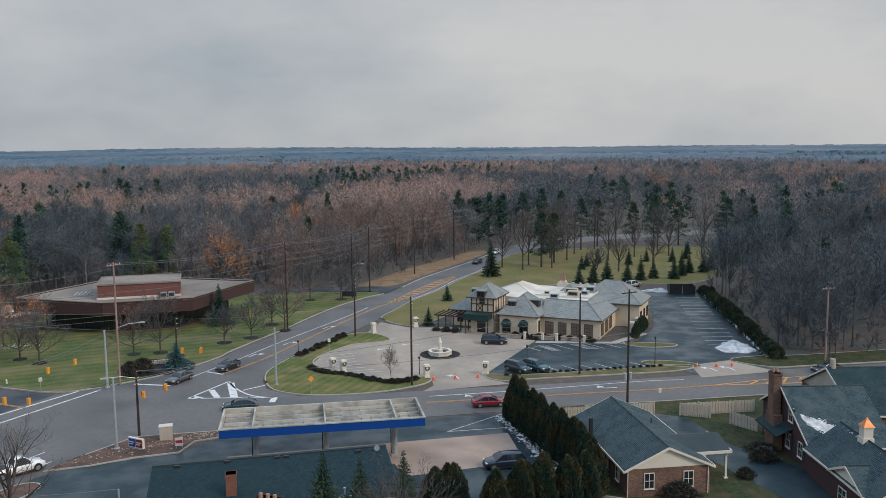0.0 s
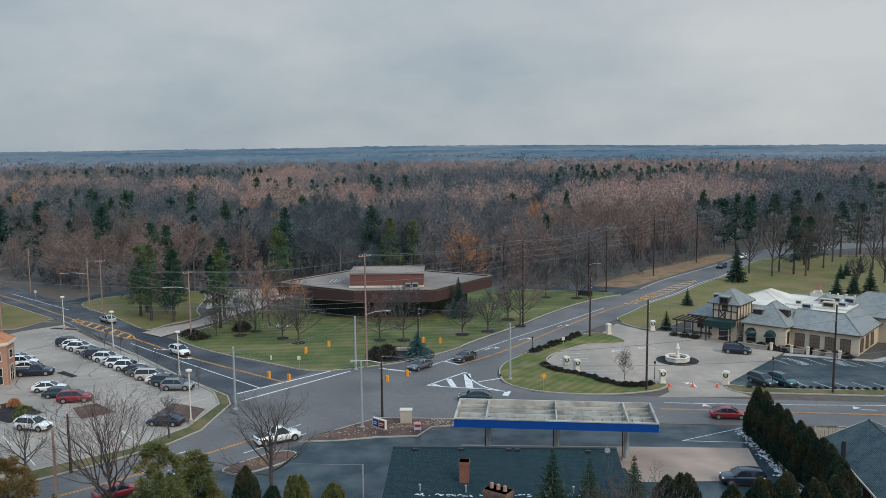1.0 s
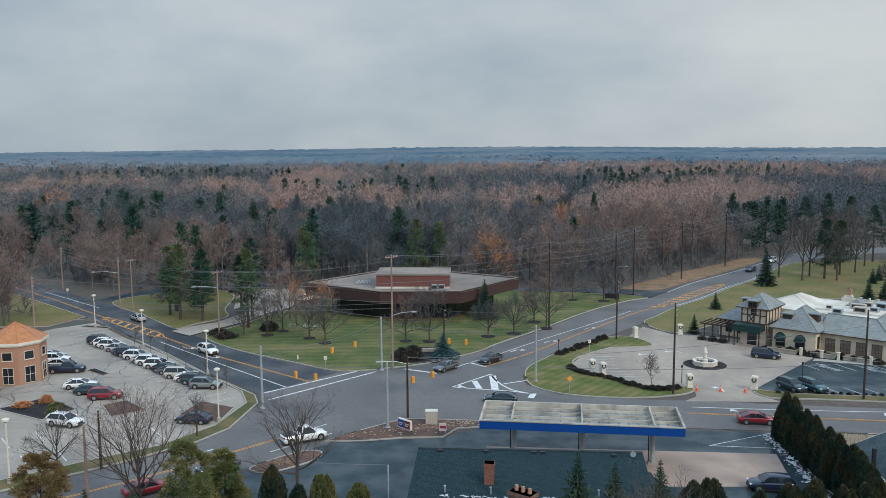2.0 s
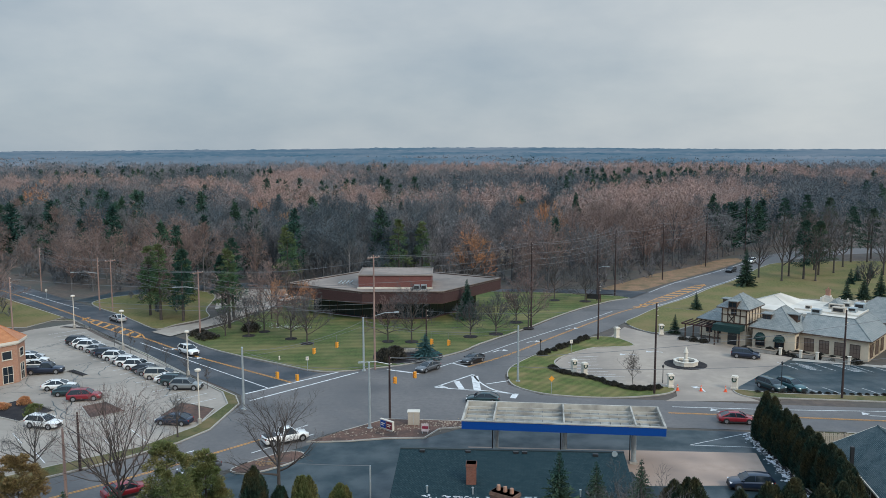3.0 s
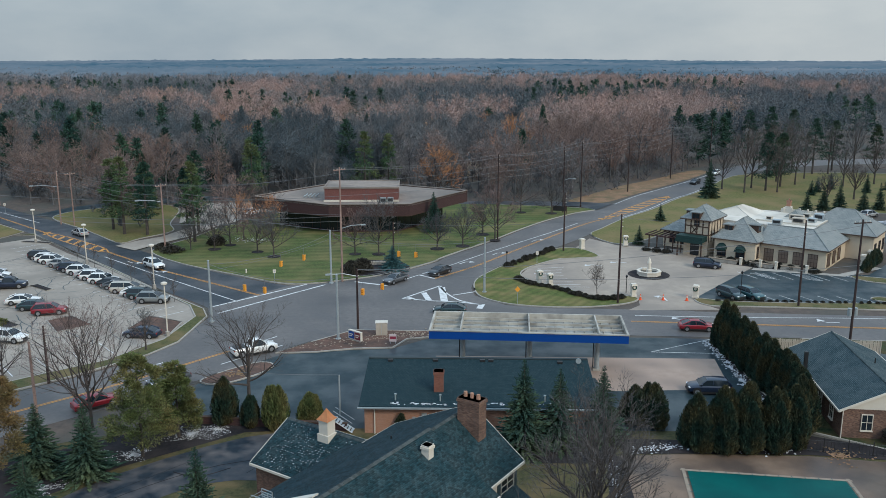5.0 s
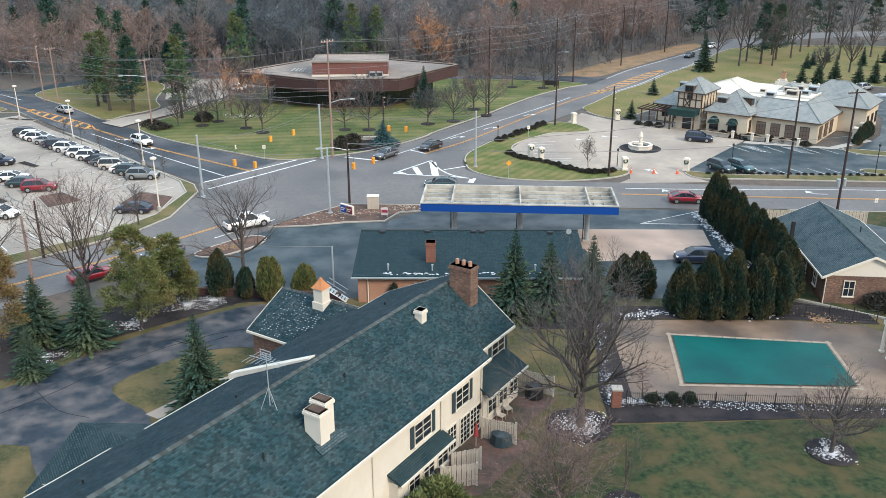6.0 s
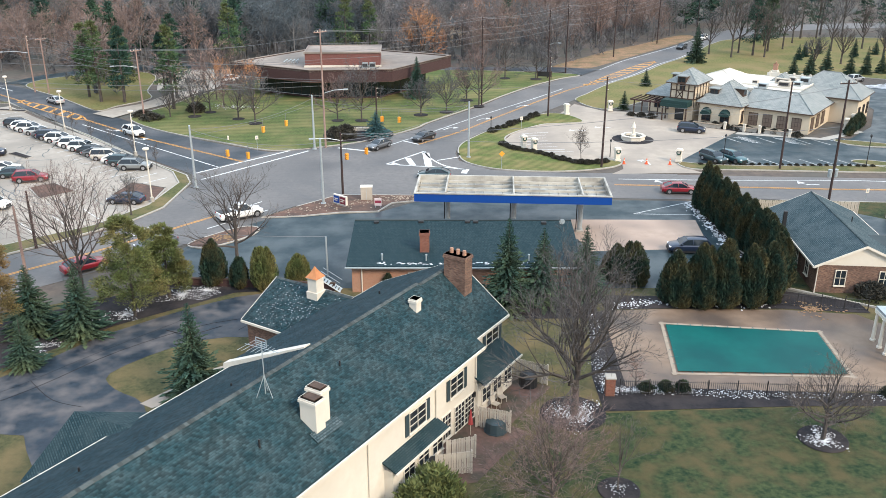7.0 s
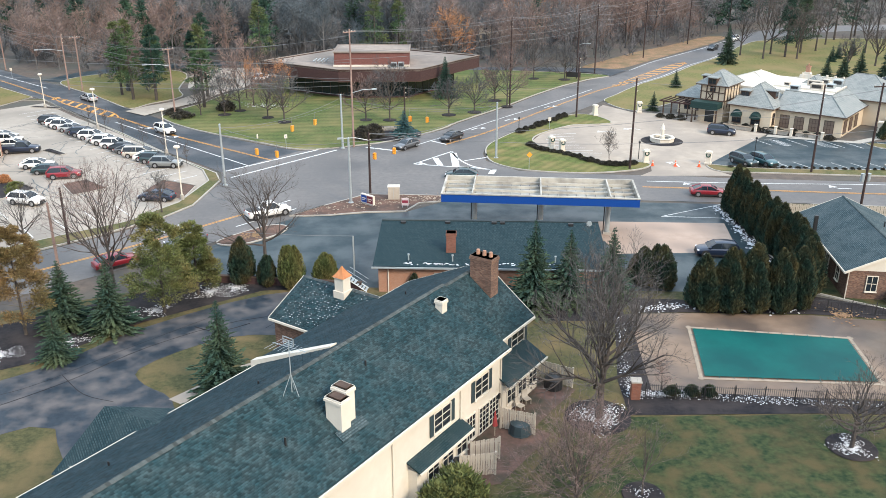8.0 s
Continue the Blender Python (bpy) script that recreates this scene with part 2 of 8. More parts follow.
M["warmglass"] = plain("warm_brown_glazing", (0.20, 0.15, 0.12), 0.12)
M["redlamp"] = plain("tail_lamp_red", (0.35, 0.01, 0.01), 0.25)
M["clearlamp"] = plain("headlamp_clear", (0.75, 0.77, 0.8), 0.15)
M["wire"] = plain("cable", (0.16, 0.16, 0.165), 0.5)
M["teal"] = surf("pool_cover", (0.0, 0.072, 0.066), (0.002, 0.092, 0.083), 0.5, 0.6, c3=(0.0, 0.058, 0.058), big=0.4)
M["cone"] = plain("cone_orange", (0.75, 0.10, 0.03), 0.5)
M["bark"] = surf("grey_bark", (0.05, 0.043, 0.04), (0.10, 0.085, 0.078), 2.0, 0.9)
M["twig"] = surf("winter_twigs", (0.075, 0.062, 0.058), (0.135, 0.112, 0.10), 0.6, 0.9, isl=(0.6, 1.5))
M["copper"] = surf("copper_roof", (0.45, 0.17, 0.07), (0.60, 0.26, 0.11), 1.5, 0.4, 0.6)
M["green"] = plain("green_awning", (0.006, 0.032, 0.03), 0.7)
M["fence"] = surf("weathered_board", (0.40, 0.35, 0.29), (0.52, 0.46, 0.39), 1.5, 0.85, c3=(0.34, 0.30, 0.25))
M["shutter"] = plain("dark_shutter", (0.03, 0.05, 0.06), 0.5)
M["shingle"] = coursed("dark_shingle", (0.011, 0.034, 0.042), (0.046, 0.074, 0.081), (0.007, 0.021, 0.027), 0.29, 0.16, gap=0.035, patch=(0.040, 0.060, 0.064))
M["shingle2"] = coursed("frosted_shingle", (0.030, 0.055, 0.066), (0.092, 0.122, 0.132), (0.018, 0.036, 0.044), 0.29, 0.16, gap=0.035, patch=(0.085, 0.105, 0.11))
M["shingle_dark"] = coursed("black_teal_shingle", (0.010, 0.031, 0.039), (0.038, 0.064, 0.072), (0.006, 0.018, 0.024), 0.29, 0.16, gap=0.035)
M["ridge"] = coursed("worn_ridge_shingle", (0.05, 0.07, 0.075), (0.12, 0.14, 0.14), (0.02, 0.035, 0.04), 0.3, 0.2, gap=0.04)
M["tile"] = coursed("grey_slate", (0.185, 0.205, 0.205), (0.255, 0.268, 0.262), (0.12, 0.14, 0.145), 0.6, 0.32, gap=0.02, patch=(0.28, 0.285, 0.275))
M["flatroof"] = surf("dark_felt_roof", (0.016, 0.026, 0.032), (0.03, 0.042, 0.048), 1.0, 0.6, c3=(0.042, 0.054, 0.058), big=0.15)
M["brick"] = coursed("red_brick", (0.17, 0.06, 0.042), (0.26, 0.105, 0.07), (0.20, 0.15, 0.125), 0.21, 0.075, gap=0.008, patch=(0.15, 0.075, 0.055))
M["brick2"] = coursed("mixed_brick", (0.11, 0.055, 0.042), (0.27, 0.16, 0.11), (0.17, 0.145, 0.125), 0.21, 0.075, gap=0.008, patch=(0.085, 0.058, 0.05))
M["brick3"] = coursed("orange_brick", (0.34, 0.165, 0.10), (0.43, 0.22, 0.14), (0.36, 0.30, 0.25), 0.21, 0.075, gap=0.008, patch=(0.36, 0.20, 0.14))
M["brickred"] = coursed("dull_red_brick", (0.15, 0.062, 0.055), (0.21, 0.09, 0.078), (0.13, 0.075, 0.068), 0.21, 0.075, gap=0.008, patch=(0.14, 0.065, 0.06))
M["brickdark"] = coursed("brown_brick", (0.052, 0.030, 0.031), (0.082, 0.044, 0.043), (0.06, 0.042, 0.04), 0.21, 0.075, gap=0.008, patch=(0.065, 0.038, 0.038))


class B:
    """Collects corners and faces of one mesh."""

    def __init__(self):
        self.v, self.f = [], []

    def face(self, *pts):
        k = len(self.v)
        self.v += [tuple(p) for p in pts]
        self.f.append(tuple(range(k, k + len(pts))))
        return self

    def box(self, x0, y0, z0, x1, y1, z1):
        k = len(self.v)
        self.v += [(x0, y0, z0), (x1, y0, z0), (x1, y1, z0), (x0, y1, z0), (x0, y0, z1), (x1, y0, z1), (x1, y1, z1), (x0, y1, z1)]
        self.f += [tuple(k + i for i in q) for q in ((3, 2, 1, 0), (4, 5, 6, 7), (0, 1, 5, 4), (1, 2, 6, 5), (2, 3, 7, 6), (3, 0, 4, 7))]
        return self

    def prism(self, poly, z0, z1):
        n, k = len(poly), len(self.v)
        area = sum(poly[i][0] * poly[(i + 1) % n][1] - poly[(i + 1) % n][0] * poly[i][1] for i in range(n))
        if area < 0:
            poly = poly[::-1]
        self.v += [(x, y, z0) for x, y in poly] + [(x, y, z1) for x, y in poly]
        self.f.append(tuple(range(k + n - 1, k - 1, -1)))
        self.f.append(tuple(range(k + n, k + 2 * n)))
        self.f += [(k + i, k + (i + 1) % n, k + n + (i + 1) % n, k + n + i) for i in range(n)]
        return self

    def cyl(self, x, y, z0, z1, r0, r1=None, n=10):
        return self.tube([(x, y, z0), (x, y, z1)], [r0, r0 if r1 is None else r1], n)

    def tube(self, pts, r, n=6, cap=True):
        pts = [Vector(p) for p in pts]
        rs = r if isinstance(r, (list, tuple)) else [r] * len(pts)
        k = len(self.v)
        for i, p in enumerate(pts):
            d = (pts[min(i + 1, len(pts) - 1)] - pts[max(i - 1, 0)]).normalized()
            a = d.cross(Vector((0, 0, 1)) if abs(d.z) < 0.95 else Vector((0, 1, 0))).normalized()
            b = a.cross(d)
            for j in range(n):
                w = 2 * math.pi * j / n
                self.v.append(tuple(p + float(rs[i]) * (math.cos(w) * a - math.sin(w) * b)))
        for i in range(len(pts) - 1):
            for j in range(n):
                self.f.append((k + i * n + j, k + i * n + (j + 1) % n, k + (i + 1) * n + (j + 1) % n, k + (i + 1) * n + j))
        if cap:
            self.f.append(tuple(range(k + n - 1, k - 1, -1)))
            e = k + (len(pts) - 1) * n
            self.f.append(tuple(range(e, e + n)))
        return self

    def put(self, other, m):
        k = len(self.v)
        self.v += [tuple(m @ Vector(p)) for p in other.v]
        self.f += [tuple(k + i for i in f) for f in other.f]
        return self

    def mesh(self, name, material, uv=False, smooth=False):
        me = bpy.data.meshes.new(name)
        me.from_pydata(self.v, [], self.f)
        if material:
            me.materials.append(material)
        if smooth:
            me.polygons.foreach_set("use_smooth", [True] * len(me.polygons))
        if uv:
            lay = me.uv_layers.new(name="UVMap")
            for p in me.polygons:
                n = p.normal
                if abs(n.z) > 0.98:
                    a, b = Vector((1, 0, 0)), Vector((0, 1, 0))
                else:
                    a = Vector((0, 0, 1)).cross(n).normalized()
                    b = n.cross(a)
                for li in p.loop_indices:
                    c = me.vertices[me.loops[li].vertex_index].co
                    lay.data[li].uv = (c.dot(a), c.dot(b))
        me.update()
        return me


COURSED = {M[k] for k in ("shingle", "shingle2", "shingle_dark", "ridge", "tile", "brick", "brick2", "brick3", "brickred", "brickdark")}


def part(name, b, material, parent=None, label="", smooth=False, bevel=0.0):
    ob = new(name, b.mesh(name, material, uv=material in COURSED, smooth=smooth))
    ob.parent = parent
    if label:
        ob["label"] = label
    if bevel:
        mod = ob.modifiers.new("edge", "BEVEL")
        mod.width, mod.segments, mod.limit_method = bevel, 2, "ANGLE"
    return ob


def tri_mesh(name, V, F, material):
    """A mesh out of arrays of corners and triangles."""
    me = bpy.data.meshes.new(name)
    me.vertices.add(len(V))
    me.vertices.foreach_set("co", np.ascontiguousarray(V, dtype=np.float32).ravel())
    me.loops.add(F.size)
    me.loops.foreach_set("vertex_index", np.ascontiguousarray(F, dtype=np.int32).ravel())
    me.polygons.add(len(F))
    me.polygons.foreach_set("loop_start", np.arange(0, F.size, 3, dtype=np.int32))
    me.materials.append(material)
    me.update(calc_edges=True)
    return me


def thing(name, label, category, m=None, group="", kind=""):
    e = new(name)
    e.empty_display_size = 0.5
    if m is not None:
        e.matrix_world = m
    return tagged(e, label, category, group, kind)


def setting(name, b, material, label, category="", kind="structure"):
    return tagged(part(name, b, material), label, category or name.replace("_", " "), "", kind)
# foliage and twigs
M["woods_grey"] = surf("grey_twigs", (0.048, 0.068, 0.082), (0.090, 0.110, 0.124), 0.15, 0.95, c3=(0.12, 0.128, 0.138), big=0.25, isl=(.65, 1.4))
M["twig_red"] = surf("red_brown_twigs", (0.12, 0.085, 0.08), (0.20, 0.14, 0.125), 0.6, 0.9, isl=(0.6, 1.5))
M["woods_tan"] = surf("tan_twigs", (0.125, 0.120, 0.126), (0.200, 0.180, 0.180), 0.15, 0.95, c3=(0.13, 0.14, 0.15), big=0.25, isl=(.65, 1.4))
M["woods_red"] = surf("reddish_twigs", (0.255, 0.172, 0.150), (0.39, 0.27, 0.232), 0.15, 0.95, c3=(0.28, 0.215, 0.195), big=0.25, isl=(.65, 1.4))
M["woods_rust"] = surf("rust_leaves", (0.36, 0.15, 0.075), (0.48, 0.23, 0.11), 0.5, 0.9, c3=(0.38, 0.24, 0.12), big=0.1, isl=(0.6, 1.4))
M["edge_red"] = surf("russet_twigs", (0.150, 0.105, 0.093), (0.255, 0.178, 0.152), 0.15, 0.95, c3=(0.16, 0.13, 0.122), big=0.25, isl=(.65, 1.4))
M["woods_dark"] = surf("shaded_bark", (0.055, 0.06, 0.066), (0.11, 0.11, 0.115), 0.3, 0.95, c3=(0.15, 0.145, 0.145), big=0.1)
M["pine"] = surf("pine_needles", (0.010, 0.036, 0.034), (0.030, 0.068, 0.052), 0.4, 0.85, c3=(0.045, 0.085, 0.05), big=0.15, isl=(.55, 1.6))
M["spruce"] = surf("spruce_needles", (0.015, 0.042, 0.035), (0.04, 0.074, 0.052), 0.9, 0.85, c3=(0.07, 0.09, 0.045), big=0.2, isl=(0.55, 1.6))
M["whitepine"] = surf("white_pine_needles", (0.036, 0.080, 0.044), (0.078, 0.125, 0.058), 0.5, 0.85, c3=(0.13, 0.135, 0.055), big=0.3, isl=(.55, 1.6))
M["bluespruce"] = surf("blue_spruce_needles", (0.03, 0.08, 0.09), (0.065, 0.13, 0.135), 0.9, 0.85, isl=(0.6, 1.5))
M["arbor"] = surf("arborvitae_leaves", (0.011, 0.033, 0.027), (0.032, 0.056, 0.035), 1.8, 0.85, c3=(0.085, 0.070, 0.030), big=0.3, isl=(.5, 1.7))
M["olive"] = surf("yellow_green_needles", (0.055, 0.085, 0.03), (0.135, 0.155, 0.055), 0.9, 0.85, c3=(0.18, 0.15, 0.06), big=0.3, isl=(0.55, 1.5))
M["shrub"] = surf("dark_shrub_leaves", (0.035, 0.035, 0.032), (0.07, 0.065, 0.05), 1.5, 0.9, isl=(0.5, 1.6))

# paler, bluer copies for far trees: haze put into the colour
M["woods_haze"] = surf("haze_tinted_twigs", (0.13, 0.15, 0.17), (0.20, 0.20, 0.215), 0.05, 1.0, c3=(0.24, 0.20, 0.195), big=0.2, spec=0.0, isl=(.85, 1.15))
M["pine_haze"] = surf("haze_tinted_needles", (0.035, 0.07, 0.085), (0.065, 0.10, 0.115), 0.05, 1.0, spec=0.0, isl=(.8, 1.2))

# distance haze put into the bluish base colour
M["hills"] = surf("haze_tinted_hills", (0.040, 0.085, 0.120), (0.125, 0.155, 0.185), 0.006, 1.0, c3=(0.17, 0.18, 0.20), big=0.3, spec=0.0)
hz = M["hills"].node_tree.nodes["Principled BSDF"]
hz.inputs["Emission Color"].default_value, hz.inputs["Emission Strength"].default_value = (0.25, 0.47, 0.62, 1), 0.04   # faint blue glow standing in for haze
M["twig_grey"] = surf("pale_grey_twigs", (0.062, 0.058, 0.058), (0.125, 0.115, 0.112), 0.6, 0.9, isl=(.6, 1.5))

M["tawny"] = surf("tawny_needles", (0.13, 0.082, 0.035), (0.225, 0.15, 0.07), 0.9, 0.85, c3=(0.12, 0.11, 0.045), big=0.3, isl=(0.55, 1.5))
# ---- ground, roads, kerbs ----


def smooth_line(pts, closed=True, steps=5):
    """Catmull-Rom through the corners."""
    n, out = len(pts), []
    for i in range(n if closed else n - 1):
        p = [pts[(i + k - 1) % n] if closed else pts[min(max(i + k - 1, 0), n - 1)] for k in range(4)]
        for s in range(steps):
            t = s / steps
            out.append(tuple(0.5 * (2 * p[1][d] + (p[2][d] - p[0][d]) * t + (2 * p[0][d] - 5 * p[1][d] + 4 * p[2][d] - p[3][d]) * t * t
                                    + (3 * p[1][d] - p[0][d] - 3 * p[2][d] + p[3][d]) * t ** 3) for d in (0, 1)))
    if not closed:
        out.append(tuple(pts[-1]))
    return out


def ribbon(b, line, w, z, h=0.0, side=0.0):
    """A flat strip of width w along a line; side shifts it to the left. h makes it a kerb-like bar."""
    line = [Vector(p) for p in line]
    L, R = [], []
    for i, p in enumerate(line):
        d = (line[min(i + 1, len(line) - 1)] - line[max(i - 1, 0)]).normalized()
        n = Vector((-d.y, d.x))
        L.append(p + n * (side + w / 2))
        R.append(p + n * (side - w / 2))
    for i in range(len(line) - 1):
        a, c, d, e = R[i], R[i + 1], L[i + 1], L[i]
        b.face((a.x, a.y, z + h), (c.x, c.y, z + h), (d.x, d.y, z + h), (e.x, e.y, z + h))
        if h:
            b.face((a.x, a.y, z), (c.x, c.y, z), (c.x, c.y, z + h), (a.x, a.y, z + h))
            b.face((d.x, d.y, z), (e.x, e.y, z), (e.x, e.y, z + h), (d.x, d.y, z + h))
    return b


def flat(poly, z):
    b = B()
    area = sum(poly[i][0] * poly[(i + 1) % len(poly)][1] - poly[(i + 1) % len(poly)][0] * poly[i][1] for i in range(len(poly)))
    b.face(*[(x, y, z) for x, y in (poly if area > 0 else poly[::-1])])
    return b


# one sheet to the horizon
g = B()
rings = [0, 60, 130, 200, 300, 450, 700, 1100, 1700, 2600, 3600, 4800]
N = 72
for i, r in enumerate(rings):
    for j in range(N):
        a = 2 * math.pi * j / N
        g.v.append((r * math.cos(a) + 20, r * math.sin(a) + 120, -0.03))
for i in range(len(rings) - 1):
    for j in range(N):
        a, b2, c, d = i * N + j, i * N + (j + 1) % N, (i + 1) * N + (j + 1) % N, (i + 1) * N + j
        g.f.append((a, d, c, b2) if i else (a, d, c))
setting("ground", g, M["litter"], "brown leaf-littered winter ground reaching the wooded horizon", "ground")

# carriageways, each a little above the last
MAIN = [(-8, 117.2), (10, 115.2), (32, 112.8), (62, 109.3), (84, 107.4), (120, 104), (200, 97), (400, 80)]
MAINS = smooth_line(MAIN, False, 6)
SWR = smooth_line([(-16, 111), (-21, 105.4), (-26.2, 99.9), (-33.9, 91.7), (-42.5, 83.9), (-60, 69), (-90, 42), (-140, -5)], False, 5)
NL = [(-12, 137), (-5.5, 139.8), (2.6, 148), (5.4, 153.3), (14.9, 166.3), (21.8, 177.3), (29.4, 187.9), (37.5, 196.9), (48.2, 209.1), (57.1, 222.1), (68.5, 235.6), (78.5, 247.5), (95, 268), (106, 282), (122, 293), (150, 300), (210, 306)]
NR = [(8.3, 131.3), (8.9, 135.4), (11.2, 140.9), (16.4, 148.8), (25, 158.6), (32, 167.6), (38.7, 177.7), (46.4, 189.7), (55.9, 201), (65.4, 214.8), (75, 226.5), (84.1, 239.6), (101, 262), (112, 272), (126, 280), (152, 287), (210, 293)]
WN = [(-14, 135.4), (-21.1, 133.6), (-43, 149.6), (-72.1, 180.9), (-90.7, 198.5), (-118, 224), (-170, 268)]
WS = [(-29.8, 117.5), (-31, 121.4), (-43.7, 134.8), (-63.7, 157.8), (-81.9, 177.5), (-112, 206), (-168, 254)]
NLs, NRs, WNs, WSs = (smooth_line(q, False, 5) for q in (NL, NR, WN, WS))

b = B()
ribbon(b, MAINS, 11.6, 0.0)
setting("road_main", b, M["road"], "worn grey asphalt three-lane road with yellow centre line", "road")
b = flat(NLs + NRs[::-1], 0.004)
setting("road_north", b, M["road"], "grey asphalt road running off between the woods", "road")
b = flat(WNs + WSs[::-1], 0.006)
setting("road_west", b, M["damproad"], "dark damp asphalt road beside the parking lot", "road")
b = B()
ribbon(b, SWR, 11.2, 0.008)
setting("road_southwest", b, M["road"], "grey asphalt road with yellow centre line", "road")
b = flat([(-36, 104), (-32, 98), (-20, 98), (-17, 101), (-9, 110.6), (12, 108.6), (40, 106), (40, 118), (24, 119.6), (13, 121.6), (8.6, 127), (8.3, 131.3),
          (9, 135.4), (11, 140.5), (2.6, 148), (-5.5, 139.8), (-14, 135.4), (-21.1, 133.6), (-31, 121.4), (-29.8, 116.5), (-31, 110)], 0.012)
setting("crossing", b, M["road"], "broad grey asphalt street crossing, patched and worn", "road")
b = B()
ribbon(b, [(-86, 196), (-82, 206), (-70, 216), (-48, 222)], 8, 0.003)
setting("side_street", b, M["wet"], "dark side street among the trees", "road")
setting("verge_woods", flat(smooth_line([(46, 211), (57, 223.4), (68, 236.8), (79, 249.6), (92, 268), (88, 272), (70, 252), (58, 240), (47, 226), (38, 214)], True, 3), -.012), M["leafbrown"], "strip of brown grass and leaves below the woods", "verge")
OFFICE_LOT = [(-59, 163.5), (-56.5, 168), (-52.5, 172), (-48.5, 184), (-53, 187), (-56.5, 202), (-52.5, 213), (-24, 214), (-22, 206), (-38.6, 199), (-41, 187), (-44, 182), (-47, 172), (-52, 163.5), (-54, 159.5)]
b = flat(OFFICE_LOT, 0.148)
setting("office_drive", b, M["lot"], "pale concrete driveway and lot beside the brick office", "driveway")

LANES, ORANGE = B(), B()


def pad(name, poly, material, label, h=0.13, curve=True, kerb=True, steps=4):
    """Raised planting or lawn with a stone kerb round it."""
    p = smooth_line(poly, True, steps) if curve else poly
    ob = setting(name, B().prism(p, -0.02, h), M[material], label, "lawn")
    if kerb:
        k = B()
        ribbon(k, p + [p[0], p[1]], 0.2, -0.02, h + 0.04)
        setting("kerb", k, M["kerb"], "low grey concrete kerb", "kerb")
    return ob


pad("lawn_office", [(-14, 136), (-21.3, 134.4), (-30, 140), (-41, 147.8), (-48.4, 155.2), (-50.6, 161), (-46, 171), (-43.4, 180), (-39.5, 187), (-37, 194), (-22, 206), (8, 210), (24, 207.8), (42, 202.2), (37, 197),
                    (29, 188.2), (21.4, 177.6), (14.4, 166.6), (5, 153.6), (2, 148.4), (-5.6, 140.4)], "striped", "mown olive winter lawn round the brick office", steps=3)
setting("woods_drive", flat([(42.6, 200.5), (48.4, 208.8), (41.6, 211.7), (26, 213.6), (2, 213), (2, 209.8), (22.8, 208.7), (39, 205.2)], .15), M["damproad"], "grey side drive along the wood's edge", "driveway")
pad("lawn_west", [(-59, 166.4), (-66, 174), (-72, 181), (-80, 189), (-84, 196), (-80, 204), (-66, 211), (-58, 205), (-55, 187), (-52, 178), (-56.5, 170.6)], "drygrass", "patchy grass and leaf litter beside the woods")
pad("lawn_island", [(8.8, 131), (9.6, 126), (13.3, 122.2), (19, 120.4), (25, 120.2), (31, 121.8), (33.4, 124.4), (31, 126), (28.1, 125), (25.2, 127.8), (22.4, 131.8), (18.6, 134.6),
                    (17.2, 139.7), (19.2, 144.4), (24.9, 150.2), (28, 151), (32.8, 152), (32.6, 155.6), (30, 159.4), (25.6, 158.4), (16.9, 148.6), (11.8, 141), (9.4, 136)], "island_lawn", "striped green traffic island lawn between road and court")
pad("lawn_northeast", [(35.6, 171.8), (39, 163), (46, 167), (56, 178), (75, 198), (104, 196), (121, 190), (152, 216), (172, 246), (140, 264), (104, 262), (92, 252), (84.6, 240.6), (75.6, 227), (66, 215), (56.4, 201.2), (47, 190), (39.4, 178.6)], "drygrass", "sunlit yellowish lawn with young trees behind the restaurant")
VERGE = [(42.2, 124.2), (43, 120.4), (50, 119.6), (60, 118.3), (70, 117.2), (74.5, 117.6), (75.5, 119.4), (72, 120.6), (60, 121), (48, 122.2)]
pad("verge", VERGE, "grass", "strip of winter grass between parking lot and road")
pad("lawn_east", [(83.6, 120.4), (87, 114.6), (95, 113.2), (130, 109.6), (130, 116), (97, 119.4), (90, 121)], "lawn", "green verge by the parking lot entrance")
pad("lot_island", [(73, 136.8), (80.4, 133.4), (80, 131.6), (76, 132), (73, 134)], "grass", "kerbed grass tongue in the parking lot")
pad("lot_tongue", [(69, 122.4), (70.5, 124), (75, 121.8), (77, 118.8), (75, 118)], "grass", "kerbed grass tongue in the parking lot", h=0.142)

# restaurant court and parking
COURT = [(30.5, 118.6), (32.8, 121), (33.4, 124.4), (31, 126), (28.1, 125), (25.2, 127.8), (22.4, 131.8), (18.6, 134.6), (17.2, 139.7), (19.2, 144.4), (24.9, 150.2), (30, 152), (33, 154),
         (29, 157.5), (34.6, 168.4), (38.8, 162), (46, 160), (62, 150), (58, 143), (52, 136), (46, 129), (42.6, 125), (42.6, 121), (44, 118.4)]
setting("court", flat(COURT, 0.02), M["court"], "tan concrete entrance court with fountain", "forecourt")
setting("parking_east", flat([(42.4, 124.6), (46, 129.4), (52, 136.4), (57, 142), (66, 139), (76, 137.6), (84, 146), (92, 160), (97, 186), (112, 184), (113.6, 175), (102, 148), (90, 119.6), (84, 112), (73.5, 114), (72, 119)], 0.016),
        M["wet"], "dark wet asphalt parking lot with white bays", "parking lot")
setting("apron_east", flat([(73.2, 112.6), (75.6, 119.6), (83.4, 120.4), (86.5, 112)], 0.024), M["court"], "tan concrete entrance apron", "pavement")
setting("sidewalk", flat([(58.5, 143.2), (71, 138.2), (80, 143.4), (80.6, 141.9), (71.4, 136.6), (57.5, 141.6)], 0.05), M["kerb"], "pale concrete walk along the restaurant wall", "pavement")

